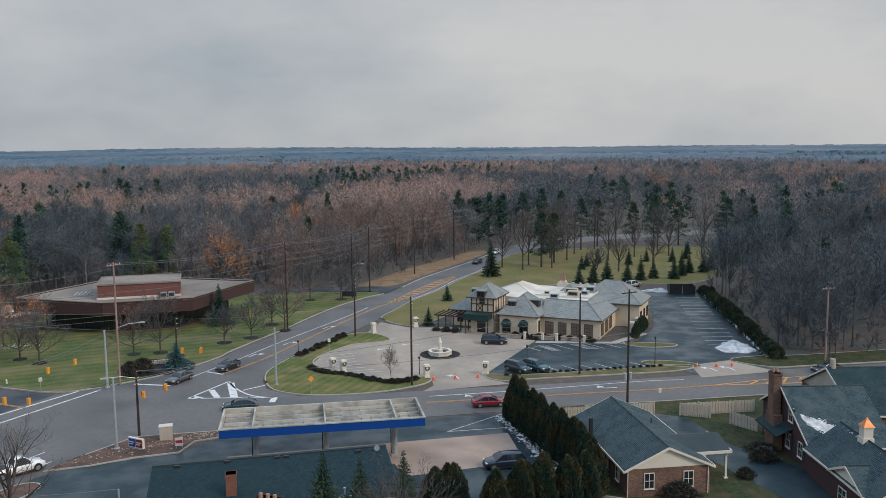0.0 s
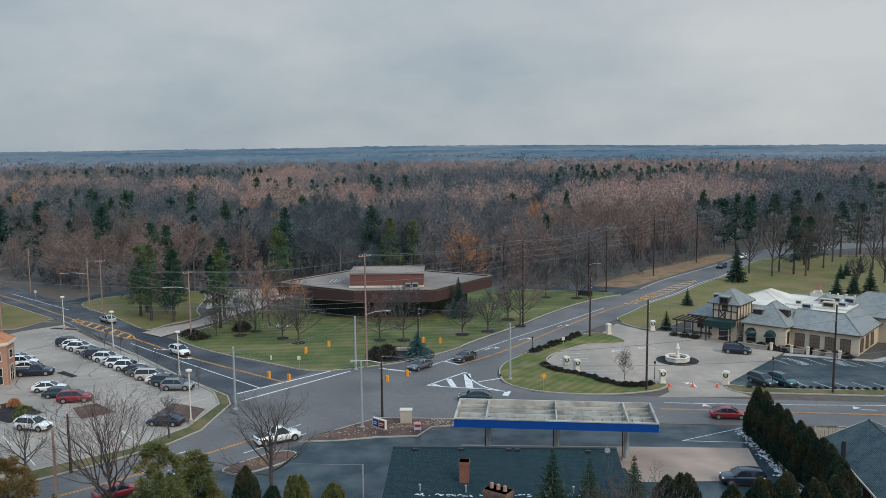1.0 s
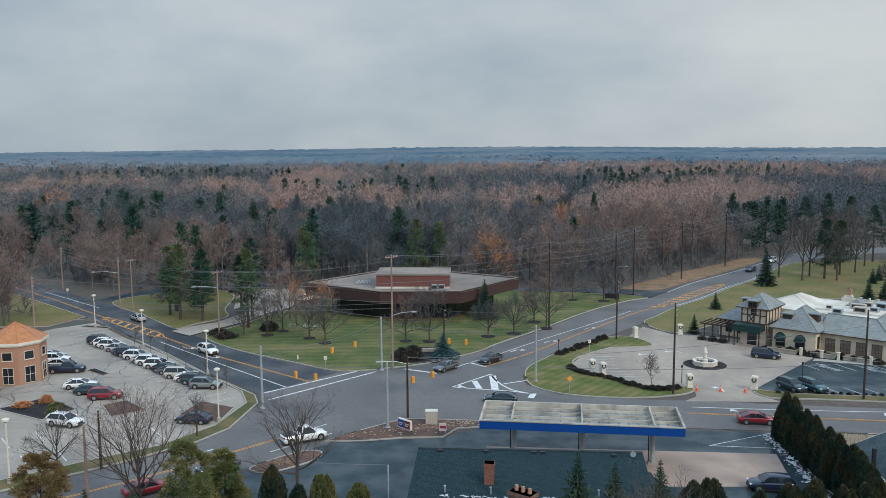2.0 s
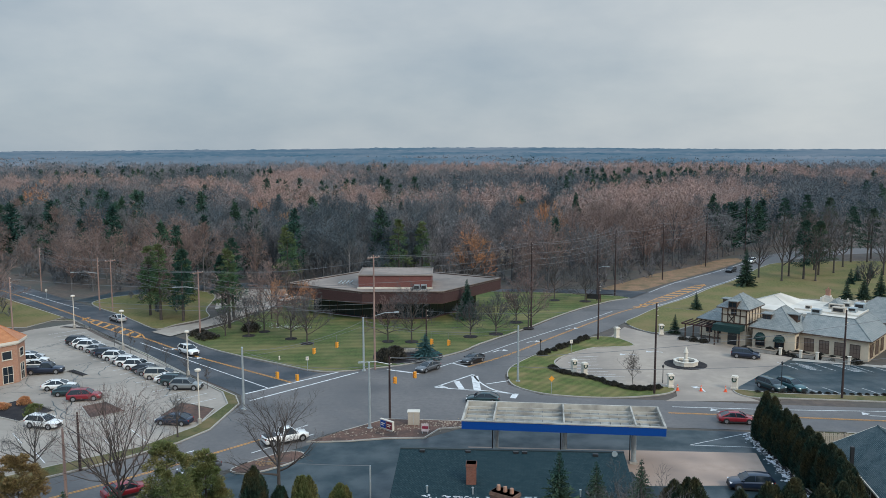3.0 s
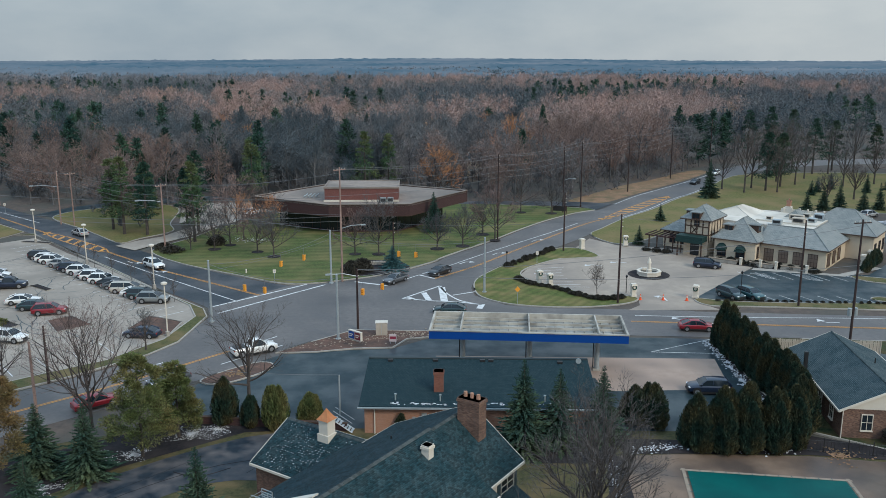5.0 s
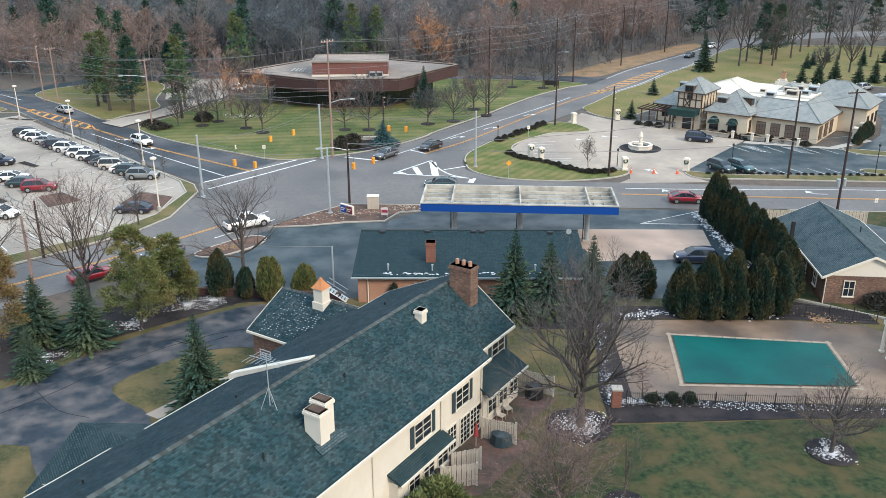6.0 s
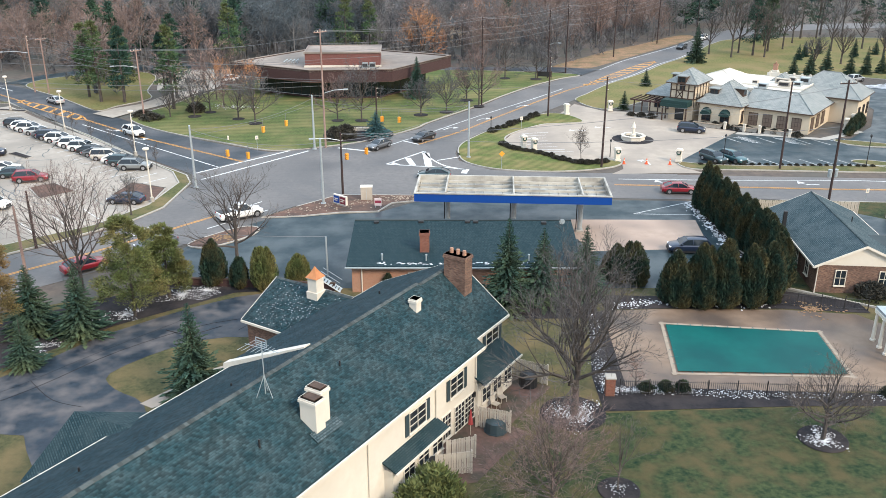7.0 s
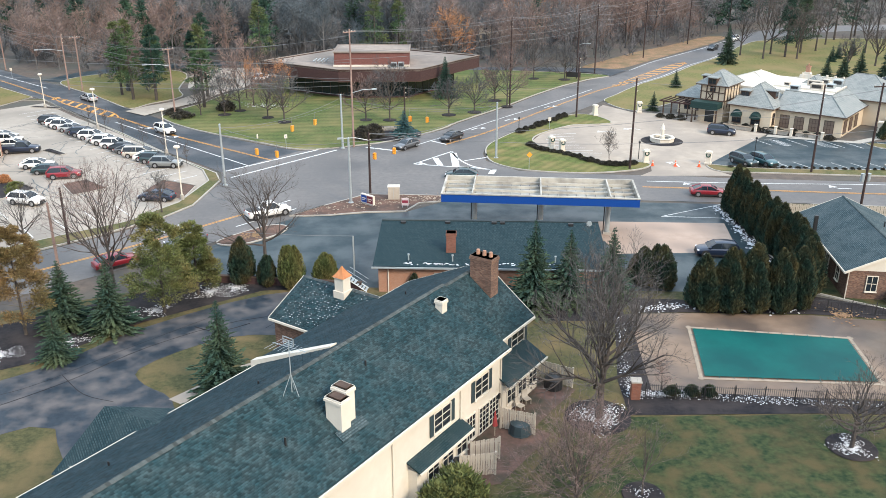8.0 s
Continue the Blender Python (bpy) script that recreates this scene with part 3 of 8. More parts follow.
# parking lot west
LOT = [(-84, 166), (-78, 172), (-66, 158), (-54, 145.5), (-42, 131.4), (-33.6, 122.4), (-31.6, 117), (-33, 107), (-37, 100.4), (-42.5, 96.6), (-52, 88.6), (-100, 46), (-110, 100)]
setting("parking_west", flat(LOT, 0.018), M["lot"], "sun-bleached cracked asphalt parking lot", "parking lot")
pad("verge_west", [(-84, 175), (-79, 174.6), (-66, 159.4), (-54, 146.2), (-42, 132), (-34, 122.6), (-31.8, 117), (-33.4, 107), (-38, 99.4), (-43, 95.6), (-53, 87.2), (-99, 46),
                   (-97, 44.2), (-51, 84.6), (-45, 89.8), (-40.3, 94), (-33.8, 101), (-31.2, 106), (-30.2, 117), (-31.6, 120.8), (-44, 134), (-63.9, 157), (-75, 170), (-80, 176)], "grass", "grass strip round the parking lot", curve=False)
pad("lawn_far_west", [(-86, 168), (-83, 178), (-112, 205), (-150, 235), (-150, 165)], "drygrass", "rough yellowed grass by the west road", curve=False)
# cracks sealed with tar
rng = random.Random(5)
tar = B()
for _ in range(90):
    x, y = rng.uniform(-76, -34), rng.uniform(105, 160)
    if not (y < 112 + (-31 - x) * 1.12 and y > 96 + (-38 - x) * 0.5):
        continue
    a = rng.choice([2.3, 2.5, 0.7, 0.9]) + rng.uniform(-.4, .4)
    pts = [(x, y)]
    for _ in range(rng.randint(6, 14)):
        a += rng.uniform(-.5, .5)
        x, y = x + 1.3 * math.cos(a), y + 1.3 * math.sin(a)
        pts.append((x, y))
    ribbon(tar, pts, rng.uniform(.05, .16), 0.024)
setting("tar_seams", tar, M["wet"], "dark tar-filled cracks in the lot", "pavement")
for poly, nm in (([(-62.5, 134.4), (-58.6, 131.4), (-58, 132.2), (-61.8, 135.4)], "mulch"), ([(-52, 115.5), (-49.4, 117.8), (-45, 113.6), (-48.6, 110.4)], "redmulch"),
                 ([(-38.5, 117.5), (-33, 114.4), (-33.2, 109), (-34.5, 108.4), (-39.6, 111.5)], "redmulch"), ([(-62, 119), (-55, 113.5), (-57.5, 109), (-66, 113.5)], "mulch"), ([(-79, 168), (-73, 166.4), (-72.6, 167.4), (-78.4, 169)], "mulch")):
    pad("lot_bed", poly, nm, "kerbed planting bed in the parking lot", curve=False)

# station yard
setting("station_yard", flat([(-17, 101), (-8.6, 102.4), (-3.4, 102.8), (1.4, 106.8), (12, 107.6), (38, 105.4), (37.4, 87), (34, 77), (20, 77), (-6, 78.4), (-26, 80.4), (-27, 88), (-24, 93.5)], 0.02),
        M["wet"], "dark wet asphalt station yard", "forecourt")
setting("station_slab", flat([(2, 100), (36.1, 97.9), (34.6, 88.2), (20.5, 88), (20.2, 92), (2.4, 93.8)], 0.03), M["slab"], "tan concrete slab under the fuel canopy", "forecourt")
pad("station_bed", [(-17.9, 101.4), (-14, 105.4), (-8.8, 110.2), (-3, 109.8), (1.5, 109.4), (1.4, 107), (-1.6, 106.4), (-3.4, 103), (-8.3, 102.8), (-13, 101.6)], "redmulch", "leafy planting bed with kerb at the street corner", curve=False)
pad("station_nib", [(-24.4, 93.4), (-20, 97.8), (-17.6, 97.4), (-18.4, 94.6), (-22, 91.4), (-24.6, 91.6)], "redmulch", "kerbed bed with leaves beside the entrance")
pad("verge_south", [(38.6, 106.2), (50, 104.9), (64, 103.2), (76, 101.9), (96, 100.2), (130, 97.4), (130, 60), (64, 58), (38.4, 77), (37.6, 88)], "lawn", "green lawn round the brick houses", curve=False)
setting("house_drive", flat([(57.2, 99), (60.4, 96), (59.8, 85.6), (66, 70), (68, 56), (58, 56), (55.4, 74), (54.4, 88), (54, 99)], 0.145), M["wet"], "wet dark asphalt driveway between the houses", "driveway")

# near grounds
pad("lawn_garden", [(15.2, 54.5), (29, 54.6), (60, 53), (60, 8), (2, 8), (2, 43.4), (5.4, 46.0), (9.4, 52), (12, 55.2)], "lawn", "damp green back lawn with brown patches", curve=False, kerb=False)
setting("near_ground", flat([(-60, 66), (-26, 80), (36, 77), (42, 74), (64, 56), (64, 6), (-60, 6)], 0.06), M["rough"], "winter grass round the long house", "lawn")
setting("near_drive", flat(smooth_line([(-70, 42), (-46, 54), (-33.3, 62.4), (-26.7, 70.2), (-16.8, 77.4), (-9, 78), (-7, 74), (-9, 68.5), (-16.2, 68.7), (-20.7, 66.8), (-24.6, 62.6), (-23.4, 60), (-20.5, 57.6),
                                        (-19, 52), (-20, 46), (-26, 50), (-30, 54), (-44, 44), (-64, 30)], True, 3), 0.075), M["drive"], "damp blotched asphalt driveway", "driveway")
seams = B()
for pts, w in (([(-46, 47), (-36, 55), (-30, 60.4), (-25, 66.5), (-18, 71.6), (-10, 73.4)], .09), ([(-40, 56), (-33, 59.4), (-27, 66), (-20, 73.4)], .05), ([(-30.6, 61.6), (-27.8, 58.6), (-25, 57.4)], .06), ([(-22, 70.4), (-19.6, 69.4), (-17, 71)], .14), ([(-15.4, 70), (-13.6, 73), (-13, 76.6)], .06)):
    ribbon(seams, smooth_line(pts, False, 4), w, .08)
setting("drive_seams", seams, M["mulch"], "dark cracks and joints in the driveway", "pavement")
setting("front_path", flat([(-20.8, 57.7), (-16.2, 63), (-11.5, 66), (-10.8, 64.6), (-15, 61.6), (-19.4, 56.8)], 0.082), M["court"], "narrow concrete front path", "pavement")
setting("bank_bed", flat([(-46, 56.8), (-33.6, 64), (-27, 71.4), (-17.2, 78.4), (-8, 79.2), (-8, 80.6), (-24, 81.4), (-40, 71), (-54, 62)], 0.09), M["mulch"], "dark mulched bank with patches of snow", "planting bed")

# lane paint
P = 0.03
ORs = smooth_line([(29.6, 113.2), (45, 111.4), (62, 109.3), (73, 108.4)], False, 5)
for side in (-.14, .14):
    ribbon(ORANGE, ORs, 0.14, P, side=side)
ribbon(ORANGE, [(73, 108.5), (84, 108.8), (100, 107.2)], .3, P)
ribbon(ORANGE, [(73, 108.3), (84, 105.9), (100, 104.6)], .3, P)
for i in range(6):
    x = 78 + i * 2.6
    ribbon(ORANGE, [(x, 107.4 - .07 * (x - 84) - min(1, (x - 73) / 11) * 1.1), (x + 2.2, 107.4 - .07 * (x - 84) + min(1, (x - 73) / 11) * 1.2)], .35, P)
ribbon(LANES, smooth_line([(30.8, 115.9), (45, 114.6), (63, 113.6), (70, 112.4)], False, 4), .2, P)
for side in (-.14, .14):
    ribbon(ORANGE, SWR[6:30], .14, P, side=side)
ribbon(LANES, SWR[4:11], .18, P, side=3.2)
ribbon(LANES, SWR[3:9], .18, P, side=-0.1)
# stop lines and crosswalk
for p, q, w in (((-30.5, 122), (-18.2, 134.3), .35), ((-29, 118.6), (-15.2, 134), .35), ((-10.6, 135.7), (-5.2, 133.2), .5), ((0, 139.9), (2.6, 137.3), .4)):
    ribbon(LANES, [p, q], w, P)
# painted triangle
ribbon(LANES, [(-2.6, 125.5), (3.4, 132.8)], .3, P)
ribbon(LANES, smooth_line([(3.4, 132.8), (3.9, 129.8), (4.95, 126.6), (6.5, 123.9), (9.3, 121.9)], False, 5), .3, P)
ribbon(LANES, [(-2.6, 125.5), (1.9, 124.2), (6.1, 123.4), (9.0, 122.0)], .3, P)
for p, q, w in (((5.2, 127.2), (8.8, 129.1), .3), ((.7, 128.8), (1.5, 124.4), .9), ((3.6, 131.9), (3.8, 124.0), 1.1), ((9.4, 122.2), (8.8, 119.9), .9), ((-1.9, 126.4), (-.8, 125), .7)):
    ribbon(LANES, [p, q], w, P)
# north road paint
for side in (-.14, .14):
    ribbon(ORANGE, smooth_line([(2.5, 137.3), (10.1, 146), (19.8, 160.1), (34.5, 180.8), (41, 188.4)], False, 6), .14, P, side=side)
ribbon(LANES, smooth_line([(-5.2, 133.2), (0, 139.9), (5.2, 146.1), (14.1, 157.8), (27.4, 174.3), (35.2, 184.6)], False, 6), .2, P)
ribbon(LANES, smooth_line([(48.2, 209.1), (57.1, 222.1), (68.5, 235.6), (78.5, 247.5), (95, 269)], False, 6), .2, P, side=-.7)
ribbon(LANES, smooth_line([(46.4, 189.7), (55.9, 201), (65.4, 214.8), (75, 226.5), (84.1, 239.6)], False, 6), .2, P, side=.7)
# hatched yellow median, north and west
for (ax, ay), (cx, cy), wd, n in (((41, 188), (66, 221), 1.4, 11), ((-79, 178), (-58.5, 158.5), 1.3, 8)):
    d = Vector((cx - ax, cy - ay))
    nn = Vector((-d.y, d.x)).normalized()
    for s in (-1, 1):
        pts = [(ax + d.x * t + nn.x * s * wd * math.sin(math.pi * min(.5, t * 1.2 if t < .8 else (1 - t) * 2.5)), ay + d.y * t + nn.y * s * wd * math.sin(math.pi * min(.5, t * 1.2 if t < .8 else (1 - t) * 2.5))) for t in [k / 14 for k in range(15)]]
        ribbon(ORANGE, pts, .28, P)
    for k in range(n):
        t = (k + .6) / (n + .4)
        a2 = Vector((ax, ay)) + d * t
        e = d.normalized() * 1.0
        ribbon(ORANGE, [a2 + nn * wd * .85 - e, a2 - nn * wd * .85 + e], .75, P)
for side in (-.14, .14):
    ribbon(ORANGE, [(-58.5, 158.5), (-43.4, 143.4), (-24.5, 127.8)], .14, P, side=side)
    ribbon(ORANGE, [(-79, 178), (-100, 199), (-140, 236)], .14, P, side=side)
ribbon(LANES, [(-58, 154.8), (-42, 138.8), (-27.4, 124.6)], .2, P)
ribbon(LANES, [(-84, 188), (-108, 210)], .2, P)


def arrow(x, y, rz, turn=1, s=1.0):
    """A painted turn arrow."""
    a = B()
    a.face((-.12, -1.4, 0), (.12, -1.4, 0), (.12, .3, 0), (-.12, .3, 0))
    q = [(-.12, .3, 0), (.12, .3, 0), (.12 - turn * .55, 1.0, 0), (-.12 - turn * .45, .85, 0)]
    h = [(-turn * .25, 1.5, 0), (-turn * .85, .3, 0), (-turn * 1.45, 1.25, 0)]
    a.face(*(q if turn > 0 else q))
    a.face(*[(x, y, .005) for x, y, _ in (h if turn > 0 else h[::-1])])
    LANES.put(a, pose(x, y, P + .002, 0, 0, rz) @ Matrix.Scale(s, 4))


for x, y, rz, tn in ((37, 113.6, 83, -1), (57, 111.9, 83, -1), (23.4, 167, -38, -1), (14.6, 155.6, -38, -1), (8.1, 148.6, -38, -1), (-45, 143.4, -135, 1), (-51.5, 150, -135, 1), (-32, 97.5, 132, 1), (37.5, 124.6, 0, 1), (77.6, 116.4, 0, 1), (80.6, 116, 0, 1), (31, 146, 60, 1), (36, 148, 60, 1)):
    arrow(x, y, rz, tn)
# bay lines
for i in range(9):
    x = 47.2 + i * 2.85
    ribbon(LANES, [(x, 126.6 - .1 * (x - 47)), (x + 1.6, 122.6 - .1 * (x - 47))], .12, P)
for i in range(8):
    x = 54.6 + i * 2.85
    ribbon(LANES, [(x, 140.6 - .16 * (x - 54)), (x + 1.7, 136.0 - .16 * (x - 54))], .12, P)
for x in (56.4, 63.2):
    for k in range(6):
        ribbon(LANES, [(x + k * .35, 139.9 - k * .75 - .16 * (x - 54)), (x + 2.4 + k * .2, 139.4 - k * .75 - .16 * (x - 54))], .14, P)
for i in range(15):
    t = i / 14
    x, y = 91.6 + 19.4 * t, 129 + 43 * t
    ribbon(LANES, [(x, y), (x - 5.4, y + 1.9)], .16, P)
for i in range(20):
    t = i / 19
    x, y = -33.8 - 40 * t, 118.6 + 46 * t
    ribbon(LANES, [(x - .4, y + 1.2), (x - 4.6, y - 3.0)], .12, P)
for i in range(14):
    x, y = -38 - 3.0 * i, 107.4 - 2.5 * i
    ribbon(LANES, [(x, y - 5.6), (x - 3.4, y - 1.4)], .12, P)
    ribbon(LANES, [(x - 6, y + 1), (x - 9, y + 4.6)], .12, P) if i > 2 else None
for i in range(8):
    t = i / 7
    a = radians(150 + 80 * t)
    x, y = 28 + 8.5 * math.cos(a), 139 + 9.6 * math.sin(a)
    ribbon(LANES, [(x, y), (x + 4.8 * math.cos(radians(10 - 14 * t)), y + 4.8 * math.sin(radians(10 - 14 * t)))], .12, P)
ribbon(LANES, [(29, 100.6), (38, 105.2)], .12, P)
ribbon(LANES, [(29, 100.6), (37, 99.8)], .12, P)
setting("white_markings", LANES, M["paint"], "worn white road paint lines and arrows", "road marking")
setting("yellow_markings", ORANGE, M["orange"], "worn orange-yellow road paint", "road marking")
# ---- buildings ----


def xf(b, m):
    return B().put(b, m)


M["tabs"] = surf("asphalt_shingle_tabs", (0.012, 0.034, 0.043), (0.022, 0.046, 0.056), 1.3, 0.85, c3=(0.032, 0.053, 0.061), big=0.5, isl=(.62, 1.5), spec=0.2)
M["ridgetab"] = surf("worn_ridge_tabs", (0.045, 0.058, 0.060), (0.115, 0.112, 0.104), 1.6, 0.9, c3=(0.022, 0.042, 0.05), big=0.3, rnd=.35)


def shingles(th, m, p0, ax, dn, L, D, seed, wide=.25, high=.135):
    """Overlapping roof tabs in staggered courses from the ridge point p0: L along ax, D down dn."""
    R = np.random.default_rng(seed)
    ax, dn = np.array(ax, float), unit(np.array(dn, float))
    up = np.cross(ax, dn)
    up = up if up[2] > 0 else -up
    rows, cols = int(D / high), int(L / wide)
    i, j = (q.ravel() for q in np.meshgrid(np.arange(rows), np.arange(cols), indexing="ij"))
    x0 = np.clip((j + .5 * (i % 2)) * wide + R.normal(size=len(i)) * .012, 0, L)
    x1 = np.clip(x0 + wide - .012 - .02 * R.random(len(i)), 0, L)
    y0, y1 = i * high - .01, (i + 1) * high + .012 * R.random(len(i))
    lift = .012 + .014 * R.random(len(i))
    pts = [np.array(p0, float) + ax * a[:, None] + dn * b[:, None] + up * c[:, None] for a, b, c in
           ((x0, y0, lift * 0 + .004), (x1, y0, lift * 0 + .004), (x1, y1, lift), (x0, y1, lift), (x1, y1, lift * 0 - .01), (x0, y1, lift * 0 - .01))]
    V = np.stack(pts, 1).reshape(-1, 3)
    A4 = np.array(m)
    V = V @ A4[:3, :3].T + A4[:3, 3]
    F = (np.arange(len(i))[:, None, None] * 6 + np.array([(0, 3, 2), (0, 2, 1), (3, 5, 4), (3, 4, 2)])[None]).reshape(-1, 3)
    if np.dot(np.cross(V[3] - V[0], V[2] - V[0]), A4[:3, :3] @ up) < 0:
        F = F[:, ::-1]
    ob = new("shingle_covering", tri_mesh("shingle_covering", V, F, M["tabs"]))
    ob.parent = th
    return tagged(ob, kind="stuff")


def unit(v):
    return v / (np.linalg.norm(v) + 1e-9)


def ridge_shingles(th, m, L, rz, slope):
    """Bent cap shingles along a ridge, each its own piece on one mesh."""
    b = B()
    k, d = .2, .2 * slope
    for z in (0, -.012):
        b.v += [(0, -k, -d + z), (0, 0, z), (0, k, -d + z), (.30, -k, -d + z + .02), (.30, 0, z + .02), (.30, k, -d + z + .02)]
    b.f = [(0, 3, 4, 1), (1, 4, 5, 2), (7, 10, 9, 6), (8, 11, 10, 7), (3, 9, 10, 4), (4, 10, 11, 5)]
    me = b.mesh("ridge_shingle", M["ridgetab"])
    for i in range(int(L / .24)):
        o = new("ridge_shingle", me)
        o.parent = th
        o.matrix_local = m @ pose(i * .24, .012 * math.sin(i * 1.9), rz + .19 + .004 * math.sin(i * 2.7), 0, 0, .8 * math.sin(i * 3.1))


def gable_block(th, m, L, h1, h2, ez1, ez2, rz, wall, roof, over=0.45, rake=0.3, gable_mat=None, trim="white", ends=(True, True), z0=0.0, tabs=False):
    """A gabled volume: ridge along local x from 0 to L, eaves at y=-h1 (height ez1) and y=+h2 (height ez2)."""
    w = B()
    prof = [(-h1, z0), (h2, z0), (h2, ez2), (-h1, ez1)]
    for x, s in ((0, 1), (L, -1)):
        q = [(x, y, z) for y, z in prof]
        w.face(*(q[::-1] if s > 0 else q))
    w.face((0, -h1, z0), (L, -h1, z0), (L, -h1, ez1), (0, -h1, ez1))
    w.face((L, h2, z0), (0, h2, z0), (0, h2, ez2), (L, h2, ez2))
    part("wall", xf(w, m), M[wall], th)
    gm = gable_mat or wall
    for x, s, on in ((-.003, 1, ends[0]), (L + .003, -1, ends[1])):
        if on:
            q = [(x, -h1, ez1), (x, h2, ez2), (x, 0, rz)]
            part("gable", xf(B().face(*(q[::-1] if s > 0 else q)), m), M[gm], th)
    for sgn, h, ez in ((-1, h1, ez1), (1, h2, ez2)):
        sl = (rz - ez) / h
        r = B()
        y0, zz0 = 0, rz + .16
        y1, zz1 = sgn * (h + over), ez - over * sl + .16
        a, c = -rake, L + rake
        top = [(a, y0, zz0), (c, y0, zz0), (c, y1, zz1), (a, y1, zz1)]
        bot = [(x, y, z - .15) for x, y, z in top]
        if sgn > 0:
            top, bot = top[::-1], bot[::-1]
        top = top[::-1]
        bot = bot[::-1]
        r.face(*top)
        r.face(*bot[::-1])
        for i in range(4):
            j = (i + 1) % 4
            r.face(bot[i], bot[j], top[j], top[i])
        part("roof_slope", xf(r, m), M[roof], th)
        if tabs:
            shingles(th, m, (a, y0, zz0 + .003), (1, 0, 0), (0, y1, zz1 - zz0), c - a, math.hypot(y1, zz1 - zz0), int(L * 10 + sgn))
        t = B()
        t.box(a, min(y1, y1 + sgn * .1), zz1 - .22, c, max(y1, y1 + sgn * .1), zz1 - .02)
        part("gutter", xf(t, m), M[trim], th)
        for x, on in ((a, ends[0]), (c, ends[1])):
            if on:
                f = B()
                dx = -.05 if x == a else .05
                p = [(x, y0, zz0 - .24), (x, y1, zz1 - .24), (x, y1, zz1 + .02), (x, y0, zz0 + .02)]
                q = [(x + dx, yy, z2) for x, yy, z2 in p]
                f.face(*p)
                f.face(*q[::-1])
                for i in range(4):
                    f.face(p[i], q[i], q[(i + 1) % 4], p[(i + 1) % 4])
                part("bargeboard", xf(f, m), M[trim], th)
    if tabs:
        return ridge_shingles(th, m @ pose(-rake, 0, 0), L + 2 * rake, rz, (rz - ez1) / h1)
    cap = B().tube([(-rake, 0, rz + .17), (L + rake, 0, rz + .17)], .09, 6)
    part("ridge_cap", xf(cap, m), M["ridge" if roof.startswith("shingle") else roof], th)


def window(th, m, w, h, cols=2, rows=2, shutters=False, frame_mat="white", sill=True, pane="glass"):
    """A window on a wall: m puts local x along the wall, -y outward, z up from the sill."""
    f, t = B(), .07
    o, n = [(-w / 2 - t, -t), (w / 2 + t, -t), (w / 2 + t, h + t), (-w / 2 - t, h + t)], [(-w / 2, 0), (w / 2, 0), (w / 2, h), (-w / 2, h)]
    f.v = [(x, y, z) for y in (-.08, .02) for q in (o, n) for x, z in q]
    for i in range(4):
        j = (i + 1) % 4
        f.f += [(i, j, 4 + j, 4 + i), (8 + j, 8 + i, 12 + i, 12 + j), (j, i, 8 + i, 8 + j), (4 + i, 4 + j, 12 + j, 12 + i)]
    ob = part("window", xf(f, m), M[frame_mat], th)
    for i in range(1, cols):
        x = -w / 2 + w * i / cols
        part("glazing_bar", xf(B().box(x - .025, -.06, 0, x + .025, 0, h), m), M[frame_mat], ob)
    for i in range(1, rows):
        z = h * i / rows
        part("glazing_bar", xf(B().box(-w / 2, -.055, z - .025, w / 2, .0, z + .025), m), M[frame_mat], ob)
    if sill:
        part("sill", xf(B().box(-w / 2 - .12, -.16, -t - .06, w / 2 + .12, .02, -t), m), M[frame_mat], ob)
    part("pane", xf(B().box(-w / 2, -.03, 0, w / 2, -.01, h), m), M[pane], ob)
    if shutters:
        for d in (-1, 1):
            c = d * (w / 2 + .30)
            part("shutter", xf(B().box(c - .2, -.07, -.05, c + .2, .0, h + .05), m), M["shutter"], ob)
    return ob


def chimney(th, m, w, d, h, mat, pots=2, flare=True, pot_mat="brick3"):
    c = B()
    c.box(-w / 2, -d / 2, 0, w / 2, d / 2, h)
    if flare:
        c.box(-w / 2 - .07, -d / 2 - .07, h - .3, w / 2 + .07, d / 2 + .07, h - .12)
        c.box(-w / 2 - .03, -d / 2 - .03, h - .12, w / 2 + .03, d / 2 + .03, h)
    ob = part("chimney", xf(c, m), M[mat], th)
    for i in range(pots):
        y = (i - (pots - 1) / 2) * d / max(1, pots) * 0.9
        p = B().cyl(0, y, h, h + .38, .17, .14, 10)
        part("chimney_pot", xf(p, m), M[pot_mat], ob)
    return ob


def cupola(th, m, s=0.9, h=1.3):
    c = B()
    c.box(-s / 2 - .1, -s / 2 - .1, -.5, s / 2 + .1, s / 2 + .1, .25)
    c.box(-s / 2, -s / 2, .25, s / 2, s / 2, h)
    c.box(-s / 2 - .08, -s / 2 - .08, h - .08, s / 2 + .08, s / 2 + .08, h + .02)
    ob = part("cupola", xf(c, m), M["white"], th)
    r = B()
    k = s / 2 + .14
    lv = [(k, h + .02), (k * .62, h + .3), (k * .3, h + .62), (.02, h + .95)]
    for (r0, z0), (r1, z1) in zip(lv, lv[1:]):
        for i in range(4):
            a, b2 = [(-1, -1), (1, -1), (1, 1), (-1, 1)][i], [(1, -1), (1, 1), (-1, 1), (-1, -1)][i]
            r.face((a[0] * r0, a[1] * r0, z0), (b2[0] * r0, b2[1] * r0, z0), (b2[0] * r1, b2[1] * r1, z1), (a[0] * r1, a[1] * r1, z1))
    part("cupola_roof", xf(r, m), M["copper"], ob)
    lou = B()
    for i in range(5):
        lou.box(-s * .3, -s / 2 - .03, .4 + i * .15, s * .3, -s / 2, .48 + i * .15)
    part("louvre", xf(lou, m), M["fence"], ob)


